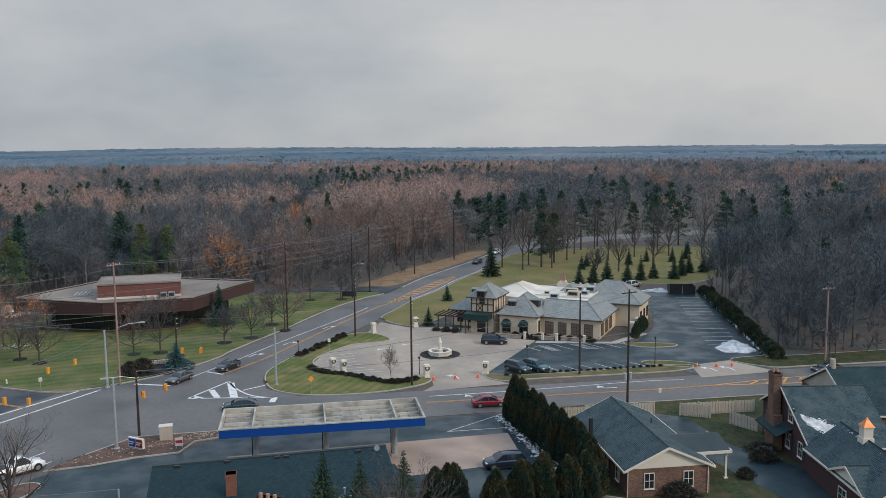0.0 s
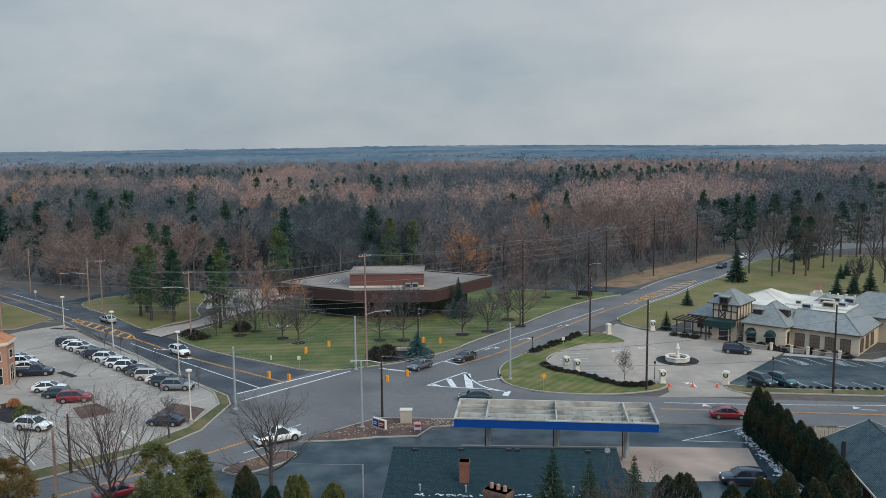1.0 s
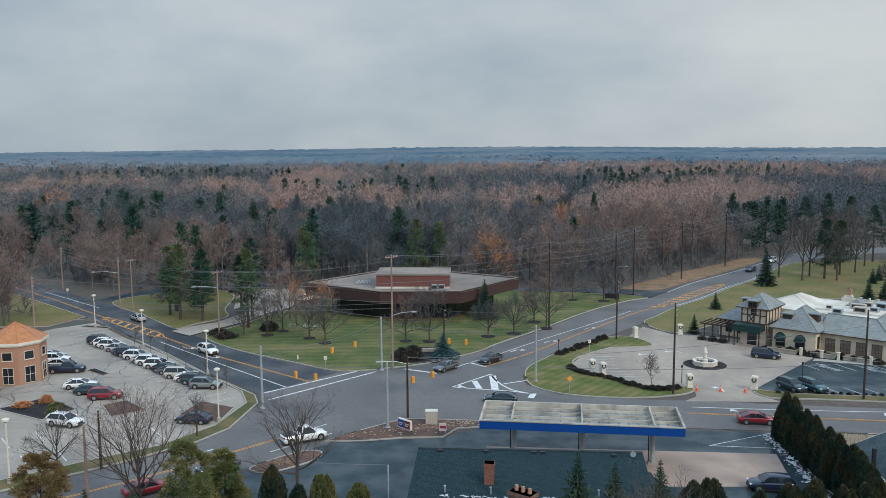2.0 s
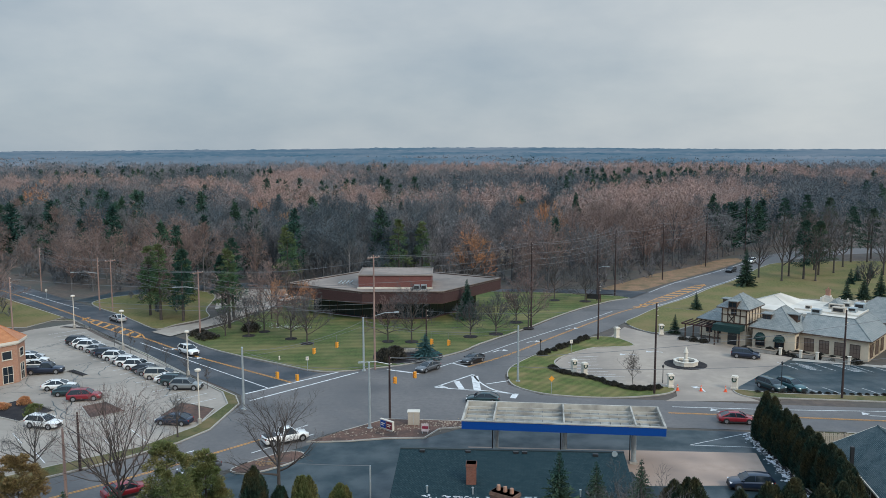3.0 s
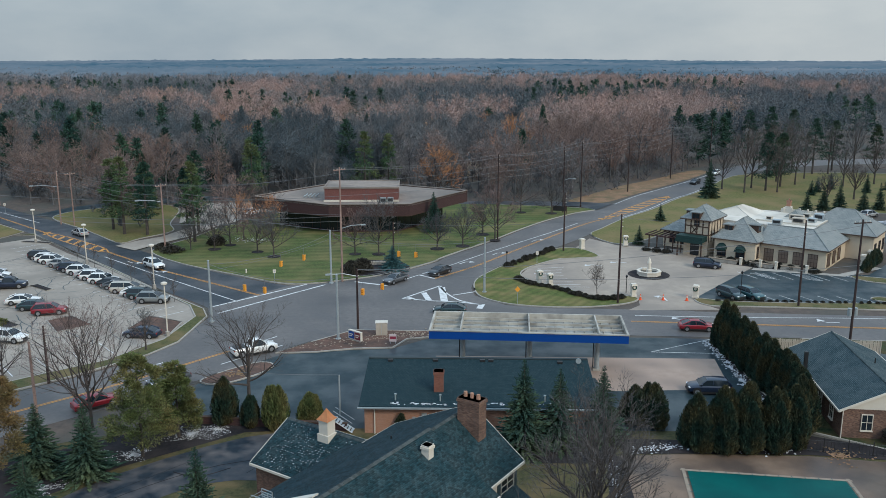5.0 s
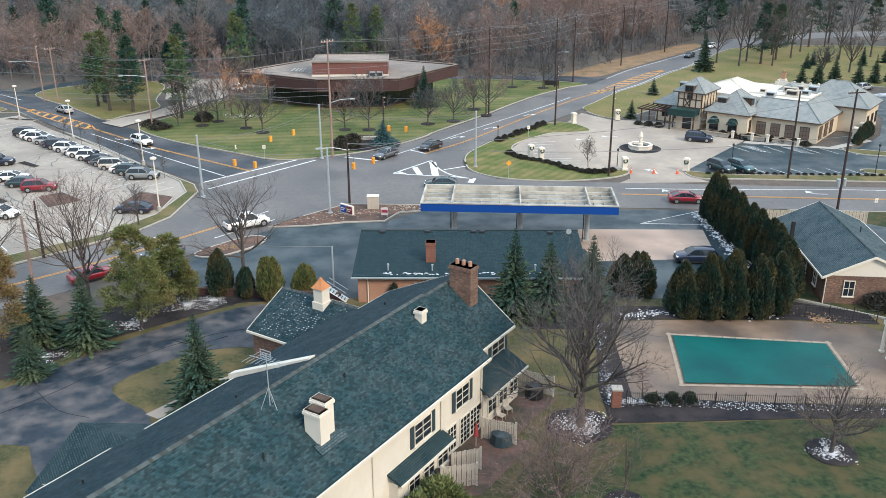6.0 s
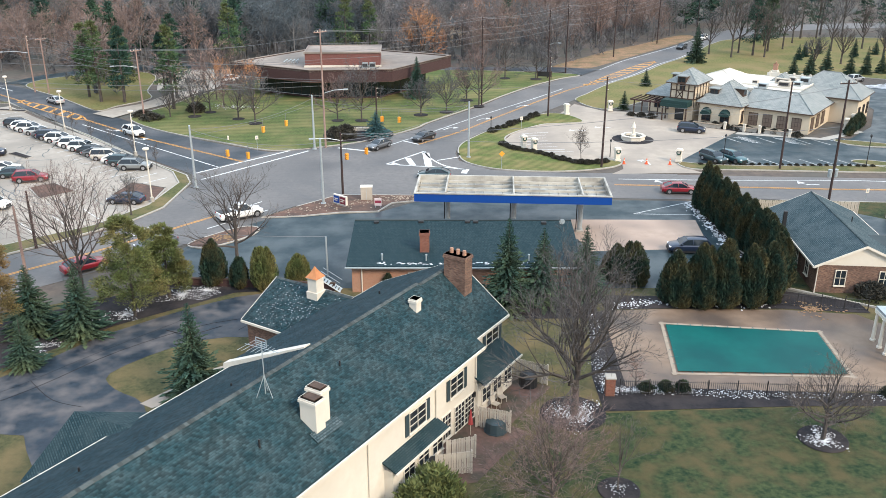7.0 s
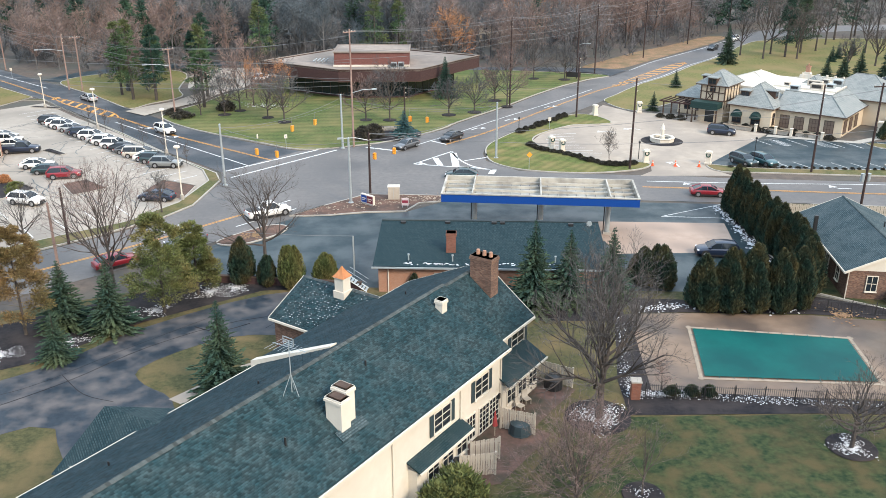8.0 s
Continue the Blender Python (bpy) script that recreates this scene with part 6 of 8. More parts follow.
UP = [(-12.6, 135.9, 18.9, "wood_pole", 1, (3.4, 9.4, 10), 40), (15.8, 167.4, 17.3, "dark_pole", 0, None, 40), (34, 197.5, 15.5, "dark_pole", 0, (2.2, 8.2, -20), 40), (39.5, 204.5, 16, "dark_pole", 0, None, 40), (57, 229, 15.5, "dark_pole", 0, None, 40), (76, 254, 15.5, "dark_pole", 0, None, 40), (98, 284, 15.5, "dark_pole", 0, None, 40),
      (29.7, 122.0, 13.6, "dark_pole", 0, None, 0), (56.1, 119.8, 13.0, "dark_pole", 0, None, 0), (27.4, 157.1, 11.2, "dark_pole", 0, None, 0), (-48.4, 160.2, 12.8, "wood_pole", 1, (4.2, 9.8, 200), 50), (-75.0, 184.6, 11.8, "wood_pole", 1, None, 50), (-78.6, 186.4, 11.9, "wood_pole", 0, (5.0, 8.8, 200), 50),
      (-86.4, 163.6, 11.0, "wood_pole", 0, None, 50), (-104, 212, 11.0, "wood_pole", 0, None, 50), (-42.0, 92.2, 6.8, "dark_pole", 0, None, 0), (-39.2, 82.6, 8.2, "wood_pole", 0, None, 0), (98, 115.2, 12.5, "wood_pole", 1, None, 0), (-4.4, 143.9, 8.4, "dark_pole", 0, None, 0)]
for x, y, h, m, a, lp, rz in UP:
    utility_pole(x, y, h, m, a, lp, 0, rz)
utility_pole(55.2, 102.6, 16.4, "dark_pole", 1, None, 2, 10, "tall dark utility pole with grey transformers")
utility_pole(-8.3, 110.6, 8.6, "dark_pole", 0, (3.6, 8.0, 195), 0, 0, "dark pole with long street lamp arm")

WIRES = thing("overhead_wires", "sagging dark overhead wires between the poles", "cables")


def wire(p, q, sag, r=.026):
    a, c = Vector(p), Vector(q)
    pts = [a.lerp(c, t) - Vector((0, 0, sag * 4 * t * (1 - t))) for t in [k / 10 for k in range(11)]]
    part("wire", B().tube(pts, r, 4, cap=False), M["wire"], WIRES)


for off, dz in ((-.9, -.3), (.9, -.3), (0, -2.2), (0, -3.4), (0, -4.6)):
    line = [(-104, 212, 11), (-75, 184.6, 11.8), (-48.4, 160.2, 12.8), (-12.6, 135.9, 18.6)]
    for p, q in zip(line, line[1:]):
        k = .4 if q[2] > 15 else 1
        wire((p[0] + off * .6, p[1] + off * .6, p[2] + dz * .6), (q[0] + off * .6, q[1] + off * .6, q[2] + dz * (1 if k == 1 else 2.2)), .9)
    line = [(-12.6, 135.9, 18.9), (15.8, 167.4, 17.3), (39.5, 204.5, 16), (57, 229, 15.5), (76, 254, 15.5), (98, 284, 15.5)]
    for p, q in zip(line, line[1:]):
        wire((p[0] + off, p[1] - off, p[2] + dz), (q[0] + off, q[1] - off, q[2] + dz), .7)
for dz in (-.3, -3.6, -4.4):
    wire((-12.6, 135.9, 14.5 + dz), (-86.4, 163.6, 11 + dz), 1.2)
    wire((29.7, 122, 13.4 + dz), (56.1, 119.8, 12.8 + dz), .5, .016)
wire((29.7, 122, 13.1), (27.4, 157.1, 10.8), .6, .016)
wire((29.7, 122, 13.1), (-4.4, 143.9, 8.1), .7, .016)
for dz in (-.4, -5.5):
    wire((55.2, 102.6, 16 + dz), (-8.3, 110.6, 8.4), 1.6)
wire((-39.2, 82.6, 8), (-42, 92.2, 6.6), .1)
wire((-39.2, 82.6, 8), (-8.2, 82.2, 4.5), .9)

# span-wire signals
SIG = {"a": (-28.9, 114.6), "b": (-14.3, 134.9), "c": (10.2, 128.5), "d": (-10.6, 106.5)}
for k, (x, y) in SIG.items():
    e = thing("signal_mast", "pale galvanised steel signal mast", "signal mast", pose(x, y, 0))
    part("mast", B().tube([(0, 0, 0), (0, 0, 8.8)], [.19, .13], 12), M["galv"], e)
    part("base_plate", B().cyl(0, 0, 0, .2, .36, n=8), M["galv"], e)
    part("cap", B().cyl(0, 0, 8.8, 8.9, .16, .05, 10), M["galv"], e)
for p, q in (("a", "b"), ("a", "d"), ("d", "c"), ("b", "c")):
    wire((*SIG[p], 8.3), (*SIG[q], 8.3), 1.1, .025)
    wire((*SIG[p], 7.4), (*SIG[q], 7.4), .5, .018)
for p, q, t, rz in (("a", "b", .55, 140), ("a", "b", .75, 140), ("a", "d", .29, 230), ("a", "d", .45, 230), ("d", "c", .15, -40), ("d", "c", .27, -40), ("b", "c", .45, 60), ("b", "c", .56, 60)):
    x, y = SIG[p][0] + (SIG[q][0] - SIG[p][0]) * t, SIG[p][1] + (SIG[q][1] - SIG[p][1]) * t
    e = thing("traffic_signal", "yellow three-lamp traffic signal hung from a span wire", "traffic signal", pose(x, y, 5.1, 0, 0, rz) @ Matrix.Scale(.85, 4), "signals over the crossing")
    part("housing", B().box(-.19, -.16, 0, .19, .16, 1.05), M["signal"], e)
    part("hanger", B().box(-.02, -.02, 1.05, .02, .02, 2.4), M["wire"], e)
    for k, m in enumerate(("green", "signal", "redlamp")):
        part("lens", B().tube([(0, -.16, .18 + .34 * k), (0, -.2, .18 + .34 * k)], .12, 10), M[m], e)
        part("visor", B().tube([(0, -.16, .2 + .34 * k), (0, -.4, .22 + .34 * k)], .14, 8, cap=False), M["signal"], e)

# white lot lamps
for x, y, h in ((-75.9, 167.4, 6.8), (-59.3, 149.8, 7.2), (-42.1, 132.3, 7.3), (-33.2, 108.3, 7.5), (-50.1, 87.6, 7.4)):
    e = thing("lot_lamp", "white parking lot lamp with domed head", "street lamp", pose(x, y, 0), "lot lamps")
    part("pole", B().tube([(0, 0, .7), (0, 0, h - .3)], [.1, .08], 8), M["white"], e)
    part("base", B().cyl(0, 0, 0, .75, .28, .26, 12), M["kerb"], e)
    part("head", B().tube([(0, 0, h - .45), (0, 0, h - .3), (0, 0, h - .1), (0, 0, h)], [.12, .42, .42, .2], 12), M["white"], e)
for x, y, h in ((69.5, 120.2, 5.0), (48.6, 123.0, 4.6), (32.3, 127.6, 2.9), (15.4, 145.2, 2.8)):
    e = thing("post_lamp", "slim black post lamp", "street lamp", pose(x, y, .1))
    part("post", B().tube([(0, 0, 0), (0, 0, h - .5)], [.07, .05], 8), M["black"], e)
    part("lantern", B().tube([(0, 0, h - .5), (0, 0, h - .2), (0, 0, h)], [.1, .2, .03], 8), M["black"], e)
e = thing("flue_pole", "thin pale steel pole beside the shop", "pole", pose(-8.2, 82.2, 0))
part("shaft", B().cyl(0, 0, 0, 4.5, .09, n=8), M["galv"], e)

# ---- entrance court ----


def gate_pillar(x, y, rz=0, h=2.1, name="gate_pillar"):
    e = thing(name, "white stone gate pillar with moulded cap", "gate pillar", pose(x, y, .1, 0, 0, rz))
    part("shaft", B().box(-.36, -.36, .3, .36, .36, h), M["white"], e)
    part("plinth", B().box(-.46, -.46, 0, .46, .46, .3), M["white"], e)
    part("cap", B().box(-.5, -.5, h, .5, .5, h + .12).box(-.4, -.4, h + .12, .4, .4, h + .28), M["white"], e)
    return e


for x, y, rz in ((32.9, 125.5, 10), (42.2, 124.4, -30), (31.2, 158.6, 20), (40.2, 161.2, 0), (19.6, 134.2, 25), (21.0, 132.2, 25), (78.2, 143.8, 50), (81.2, 147.2, 50)):
    p = gate_pillar(x, y, rz, 1.75)
    if x < 25 or 32 < x < 43:
        part("wreath", xf(B().tube([(.3 * math.cos(a), -.42, 1.5 + .3 * math.sin(a)) for a in [k * .5236 for k in range(13)]], .09, 5), I4), M["pine"], p)
f = thing("fountain", "pale stone octagonal fountain with central column", "fountain", pose(38.9, 139.0, .03))
oct8 = lambda r: [(r * math.cos(radians(22.5 + 45 * i)), r * math.sin(radians(22.5 + 45 * i))) for i in range(8)]
bas = B()
prof = [(2.0, 0), (2.0, .62), (2.1, .62), (2.1, .75), (1.6, .75), (1.6, .1)]
for r, z in prof:
    bas.v += [(x, y, z) for x, y in oct8(r)]
for k in range(5):
    bas.f += [(k * 8 + i, k * 8 + (i + 1) % 8, k * 8 + 8 + (i + 1) % 8, k * 8 + 8 + i) for i in range(8)]
part("basin", bas, M["white"], f)
part("water", B().prism(oct8(1.66), .1, .4), M["glass"], f)
part("column", B().tube([(0, 0, .1), (0, 0, .9), (0, 0, 1.0), (0, 0, 1.9), (0, 0, 2.0), (0, 0, 2.6), (0, 0, 3.0)], [.5, .45, .3, .28, .4, .22, .04], 12), M["white"], f)
setting("fountain_bed", flat([(38.9 + 3.5 * math.cos(k * .314), 139 + 3.5 * math.sin(k * .314)) for k in range(20)], .06), M["mulch"], "round dark bed round the fountain", "planting bed")
for x, y in ((33.6, 123.9), (37.0, 123.6), (40.5, 123.2), (75.8, 118.0), (79.0, 117.4), (81.6, 117.0)):
    e = thing("traffic_cone", "orange traffic cone at the entrance", "traffic cone", pose(x, y, .03), "entrance cones")
    part("cone", B().tube([(0, 0, .04), (0, 0, .9)], [.2, .04], 12), M["cone"], e)
    part("foot", B().box(-.24, -.24, 0, .24, .24, .05), M["cone"], e)
    part("band", B().tube([(0, 0, .5), (0, 0, .66)], [.128, .1], 12), M["white"], e)

# signs
e = thing("station_sign", "low station sign with blue and dark red fields", "sign", pose(-8.3, 105.6, .1, 0, 0, -42) @ Matrix.Scale(.8, 4))
part("cabinet", B().box(-1.45, -.2, .25, 1.45, .2, 1.75), M["white"], e)
part("blue_field", B().box(-1.32, -.23, .4, -.05, -.2, 1.6), M["blue"], e)
part("red_field", B().box(.05, -.23, .4, 1.32, -.2, 1.6), plain("sign_red", (.16, .02, .035), .4), e)
for q in ((-1.15, -.25, 1.05, -.3, -.23, 1.2), (-1.15, -.25, .75, -.5, -.23, .88), (.2, -.25, 1.05, 1.15, -.23, 1.2), (.2, -.25, .75, .9, -.23, .88)):
    part("lettering_bar", B().box(*q), M["white"], e)
part("foot", B().box(-1.2, -.15, 0, 1.2, .15, .25), M["kerb"], e)
e = thing("small_sign", "small red and white sign in the leafy bed", "sign", pose(-3.4, 104.4, .1, 0, 0, -5))
part("board", B().box(-.45, -.03, .3, .45, .03, 1.3), plain("sign_pale", (.6, .5, .5), .5), e)
part("panel", B().box(-.4, -.045, .65, .4, -.03, 1.0), plain("sign_maroon", (.25, .03, .06), .5), e)
for x in (-.35, .35):
    part("leg", B().box(x - .03, -.03, 0, x + .03, .03, .3), M["galv"], e)
e = thing("utility_cabinet", "pale grey utility cabinet in the leafy bed", "utility box", pose(-5.0, 108.2, .1))
part("cabinet", B().box(-.75, -.5, 0, .75, .5, 1.7), M["fence"], e)
part("lid", B().box(-.82, -.56, 1.7, .82, .56, 1.8), M["membrane"], e)
part("door_seam", B().box(-.02, -.515, .1, .02, -.5, 1.6), M["galv"], e)
for x, y, m, h in ((-23.4, 134.5, "white", 2.4), (14.6, 121.8, "signal", 2.3), (21.0, 147.2, "white", 2.2), (-97, 200, "white", 2.4), (61.2, 107.6 - 3.2, "white", 1.6)):
    e = thing("road_sign", "small road sign on a steel post", "road sign", pose(x, y, .1, 0, 0, 10))
    part("post", B().cyl(0, 0, 0, h, .035, n=6), M["galv"], e)
    if m == "signal":
        part("plate", B().face((-.45, -.05, h), (0, -.05, h - .45), (.45, -.05, h), (0, -.05, h + .45)).face((0, -.03, h + .45), (.45, -.03, h), (0, -.03, h - .45), (-.45, -.03, h)), M["signal"], e)
    else:
        part("plate", B().box(-.25, -.06, h - .6, .25, -.03, h), M["white"], e)
        part("symbol", B().box(-.1, -.07, h - .42, .1, -.06, h - .2), M["galv"], e)
e = thing("lawn_board", "dark notice board on posts on the lawn", "sign", pose(33, 196.2, .1, 0, 0, -20))
part("board", B().box(-1.7, -.06, .6, 1.7, .06, 1.7), M["black"], e)
for x in (-1.6, 1.6):
    part("post", B().box(x - .08, -.08, 0, x + .08, .08, 1.9), M["timber"], e)
e = thing("fire_hydrant", "small dark fire hydrant on the lawn", "hydrant", pose(-29.4, 141.6, .1))
part("barrel", B().tube([(0, 0, 0), (0, 0, .6), (0, 0, .75)], [.14, .14, .05], 8), M["white"], e)
part("outlet", B().tube([(-.22, 0, .45), (.22, 0, .45)], .07, 6), M["black"], e)
e = thing("stone_wall", "low brown stone wall under the lawn trees", "wall", pose(-8.5, 147.0, .1, 0, 0, 3))
for i in range(14):
    for k in range(2):
        part("stone", B().box(-4.2 + i * .6 + .28 * k, -.25 + .03 * math.sin(i * 3 + k), .32 * k, -3.64 + i * .6 + .28 * k, .25, .31 + .32 * k), M["fence"], e)
setting("lawn_bed", flat(smooth_line([(-13, 141), (-9, 139.2), (-3, 141), (-1.6, 145), (-4, 149.4), (-10, 150.4), (-13.4, 147)], True, 4), .145), M["mulch"], "dark shrub bed on the office lawn", "planting bed")

# ---- fences ----


def board_fence(x0, y0, x1, y1, h=1.7, name="board_fence", z=.1, step=.22):
    d = Vector((x1 - x0, y1 - y0))
    L = d.length
    e = thing(name, "pale weathered board fence with posts", "fence", pose(x0, y0, z, 0, 0, math.degrees(math.atan2(d.y, d.x))))
    n = max(2, int(L / step))
    sl = B().box(0, -.02, .06, step * .82, .02, h).mesh("board", M["fence"])
    for i in range(n):
        o = new("board", sl)
        o.parent = e
        o.location = (i * L / n, .02 if i % 2 else -.02, .02 * math.sin(i * 1.7))
    m = max(1, round(L / 2.4))
    for i in range(m + 1):
        part("post", B().box(i * L / m - .06, -.06, 0, i * L / m + .06, .06, h + .1), M["fence"], e)
    for zz in (.4, h - .35):
        part("rail", B().box(0, .03, zz, L, .07, zz + .1), M["fence"], e)


for q in ((42.5, 100.2, 57.0, 98.6), (60.0, 97.2, 70.2, 95.6), (60.0, 97.2, 63.2, 95.0), (64.2, 92.2, 65.6, 88.6)):
    board_fence(*q)
for q in ((4.9, 53.2, 7.3, 52.3), (8.6, 60.4, 11.1, 58.9), (1.7, 47.3, 4.1, 47.6), (2.5, 48.9, 4.5, 49.4)):
    board_fence(*q, h=1.75, step=.17)


def iron_fence(pts, h=1.25, z=.08, step=.16):
    e = thing("iron_fence", "black iron picket fence round the pool", "fence")
    pk = B().box(-.012, -.012, .02, .012, .012, h).mesh("picket", M["black"])
    ps = B().box(-.035, -.035, 0, .035, .035, h + .15).mesh("post", M["black"])
    for (xa, ya), (xb, yb) in zip(pts, pts[1:]):
        L = math.hypot(xb - xa, yb - ya)
        n, k = int(L / step), max(1, round(L / 2.3))
        for i in range(n):
            o = new("picket", pk)
            o.parent = e
            o.location = (xa + (xb - xa) * i / n, ya + (yb - ya) * i / n, z)
        for i in range(k + 1):
            o = new("post", ps)
            o.parent = e
            o.location = (xa + (xb - xa) * i / k, ya + (yb - ya) * i / k, z)
        for zz in (.15, h - .12):
            part("rail", B().tube([(xa, ya, z + zz), (xb, yb, z + zz)], .02, 4), M["black"], e)


iron_fence([(16.6, 57.3), (28, 56.3), (44, 54.7)])
iron_fence([(35.6, 73.0), (44, 71.2)], step=.3)

# ---- pool garden ----
setting("pool_deck", flat([(17.4, 58.4), (18.6, 72.4), (24, 72.5), (36, 71.8), (42.5, 70.4), (45.5, 66), (45.5, 56.2), (30, 57.0)], .09), M["pooldeck"], "damp tan concrete pool deck", "terrace")
pc = thing("pool_cover", "taut teal safety cover strapped over the swimming pool", "pool cover", pose(0, 0, .12))
PQ = [(23.8, 69.1), (37.0, 66.8), (36.1, 59.3), (22.3, 60.5)]
cov = B()
nx, ny = 24, 14
for j in range(ny + 1):
    for i in range(nx + 1):
        s, t = i / nx, j / ny
        a = Vector(PQ[3]).lerp(Vector(PQ[2]), s).lerp(Vector(PQ[0]).lerp(Vector(PQ[1]), s), t)
        sag = -.05 * math.sin(math.pi * s) * math.sin(math.pi * t) + .05
        cov.v.append((a.x, a.y, sag + .006 * math.cos(s * 14 * math.pi)))
for j in range(ny):
    for i in range(nx):
        k = j * (nx + 1) + i
        cov.f.append((k, k + 1, k + nx + 2, k + nx + 1))
part("cover", cov, M["teal"], pc, smooth=True)
dk = plain("strap", (.005, .09, .09), .6)
for i in range(1, 12):
    s = i / 12
    a, c2 = Vector(PQ[3]).lerp(Vector(PQ[2]), s), Vector(PQ[0]).lerp(Vector(PQ[1]), s)
    d = (c2 - a).normalized()
    part("strap", ribbon(B(), [a - d * .35, a + d * .1], .05, .06), dk, pc)
    part("strap", ribbon(B(), [c2 - d * .1, c2 + d * .35], .05, .06), dk, pc)
for i in range(1, 7):
    s = i / 7
    for P1, P2, sg in ((PQ[3], PQ[0], -1), (PQ[2], PQ[1], 1)):
        a = Vector(P1).lerp(Vector(P2), s)
        part("strap", ribbon(B(), [a - Vector((.3, -.03)), a + Vector((.3, -.03))], .05, .06), dk, pc)
cop = B()
for i in range(4):
    a, c2 = Vector(PQ[i]), Vector(PQ[(i + 1) % 4])
    d = (c2 - a).normalized()
    ribbon(cop, [a - d * .6, c2 + d * .6], .3, .095 + .002 * i, .02, side=.32)
setting("pool_coping", cop, M["coping"], "pale stone coping round the pool", "pool edge")
pil = thing("brick_pillar", "short red brick pillar with stone cap", "pillar", pose(15.8, 57.3, .05, 0, 0, -5))
part("shaft", B().box(-.36, -.36, 0, .36, .36, 1.55), M["brick"], pil)
part("cap", B().box(-.42, -.42, 1.55, .42, .42, 1.66), M["kerb"], pil)
cab = thing("pool_pavilion", "white columned pool pavilion", "pavilion", pose(41.1, 61.6, .09, 0, 0, 84))
part("roof", B().box(-1.2, -6, 3.0, 3.9, .3, 3.25), M["galv"], cab)
part("entablature", B().box(-1.2, .1, 2.7, 3.9, .35, 3.0).box(3.7, -6, 2.7, 3.9, .1, 3.0), M["white"], cab)
for x in (-.8, .9, 2.2, 3.6):
    part("column", B().tube([(x, .2, 0), (x, .2, .15), (x, .2, .2), (x, .2, 2.6), (x, .2, 2.7)], [.24, .24, .17, .14, .22], 12), M["white"], cab)
setting("garden_bed", flat([(14.8, 54.8), (15, 60), (17.2, 72), (18.6, 72.4), (17.4, 58.4), (30, 57), (44, 55.6), (44, 54.2), (29, 54.8)], .1), M["mulch"], "dark mulch bed with old snow along the pool fence", "planting bed")
setting("hedge_bed", flat([(19, 72.6), (24, 72.6), (36, 72), (44, 70.6), (44, 73), (38, 76), (41, 88), (40, 104), (37.2, 104), (36.6, 78), (30, 75), (19, 76)], .11), M["mulch"], "dark mulch under the hedge", "planting bed")
setting("side_bed", flat([(5, 68), (8.0, 71.2), (18.0, 70.8), (18.5, 76), (-4, 77.5), (-4, 70)], .085), M["mulch"], "dark leaf-strewn ground beside the house", "planting bed")
setting("patio", flat([(1.2, 46.0), (4.4, 46.6), (8.6, 52.4), (7.4, 53.2), (9.2, 55.8), (11.4, 58.6), (8.4, 60.6), (4.4, 54.8), (.2, 48.6)], .1), M["patio"], "worn red-brown brick patio", "terrace")


def garden_chair(x, y, rz, mat="black"):
    e = thing("garden_chair", "dark slatted garden chair on the patio", "chair", pose(x, y, .12, 0, 0, rz))
    part("seat", B().box(-.27, -.27, .4, .27, .27, .45), M[mat], e)
    part("backrest", xf(B().box(-.27, -.03, 0, .27, .03, .6), pose(0, .26, .44, -12, 0, 0)), M[mat], e)
    for sx in (-.24, .24):
        for sy in (-.24, .24):
            part("leg", B().box(sx - .02, sy - .02, 0, sx + .02, sy + .02, .4), M[mat], e)


for x, y, rz, m in ((1.2, 46.2, 40, "black"), (.4, 45.4, 60, "black"), (2.2, 46.6, 200, "black"), (7.2, 56.6, 30, "fence"), (6.6, 55.6, 50, "fence")):
    garden_chair(x, y, rz, m)
e = thing("covered_grill", "barbecue under a dark fitted cover", "grill", pose(9.6, 59.0, .1, 0, 0, 30))
part("cover", B().tube([(0, 0, 0), (0, 0, .85), (0, 0, 1.1), (0, 0, 1.2)], [.75, .72, .5, .2], 12), M["black"], e)
part("frame", B().box(-.6, -.35, 0, .6, .35, .3), M["black"], e)
e = thing("covered_table", "garden table under a grey cover", "table", pose(6.3, 52.7, .1, 0, 0, -20))
part("cover", B().tube([(0, 0, 0), (0, 0, .8), (0, 0, .95)], [.85, .75, .35], 10), M["shutter"], e)
part("hem", B().tube([(0, 0, 0), (0, 0, .06)], [.9, .9], 10), M["shutter"], e)
e = thing("folded_parasol", "folded red garden parasol", "parasol", pose(4.4, 52.2, .1))
part("pole", B().cyl(0, 0, 0, 2.2, .03, n=6), M["fence"], e)
part("canopy", B().tube([(0, 0, .9), (0, 0, 1.2), (0, 0, 2.15)], [.2, .16, .03], 8), plain("parasol_red", (.30, .04, .04), .7), e)
e = thing("air_condenser", "grey air-conditioning condenser against the house", "air conditioner", pose(1.6, 48.0, .1, 0, 0, 35))
part("casing", B().box(-.45, -.45, 0, .45, .45, .9), M["galv"], e)
part("fan_grille", B().cyl(0, 0, .9, .95, .36, n=14), M["black"], e)
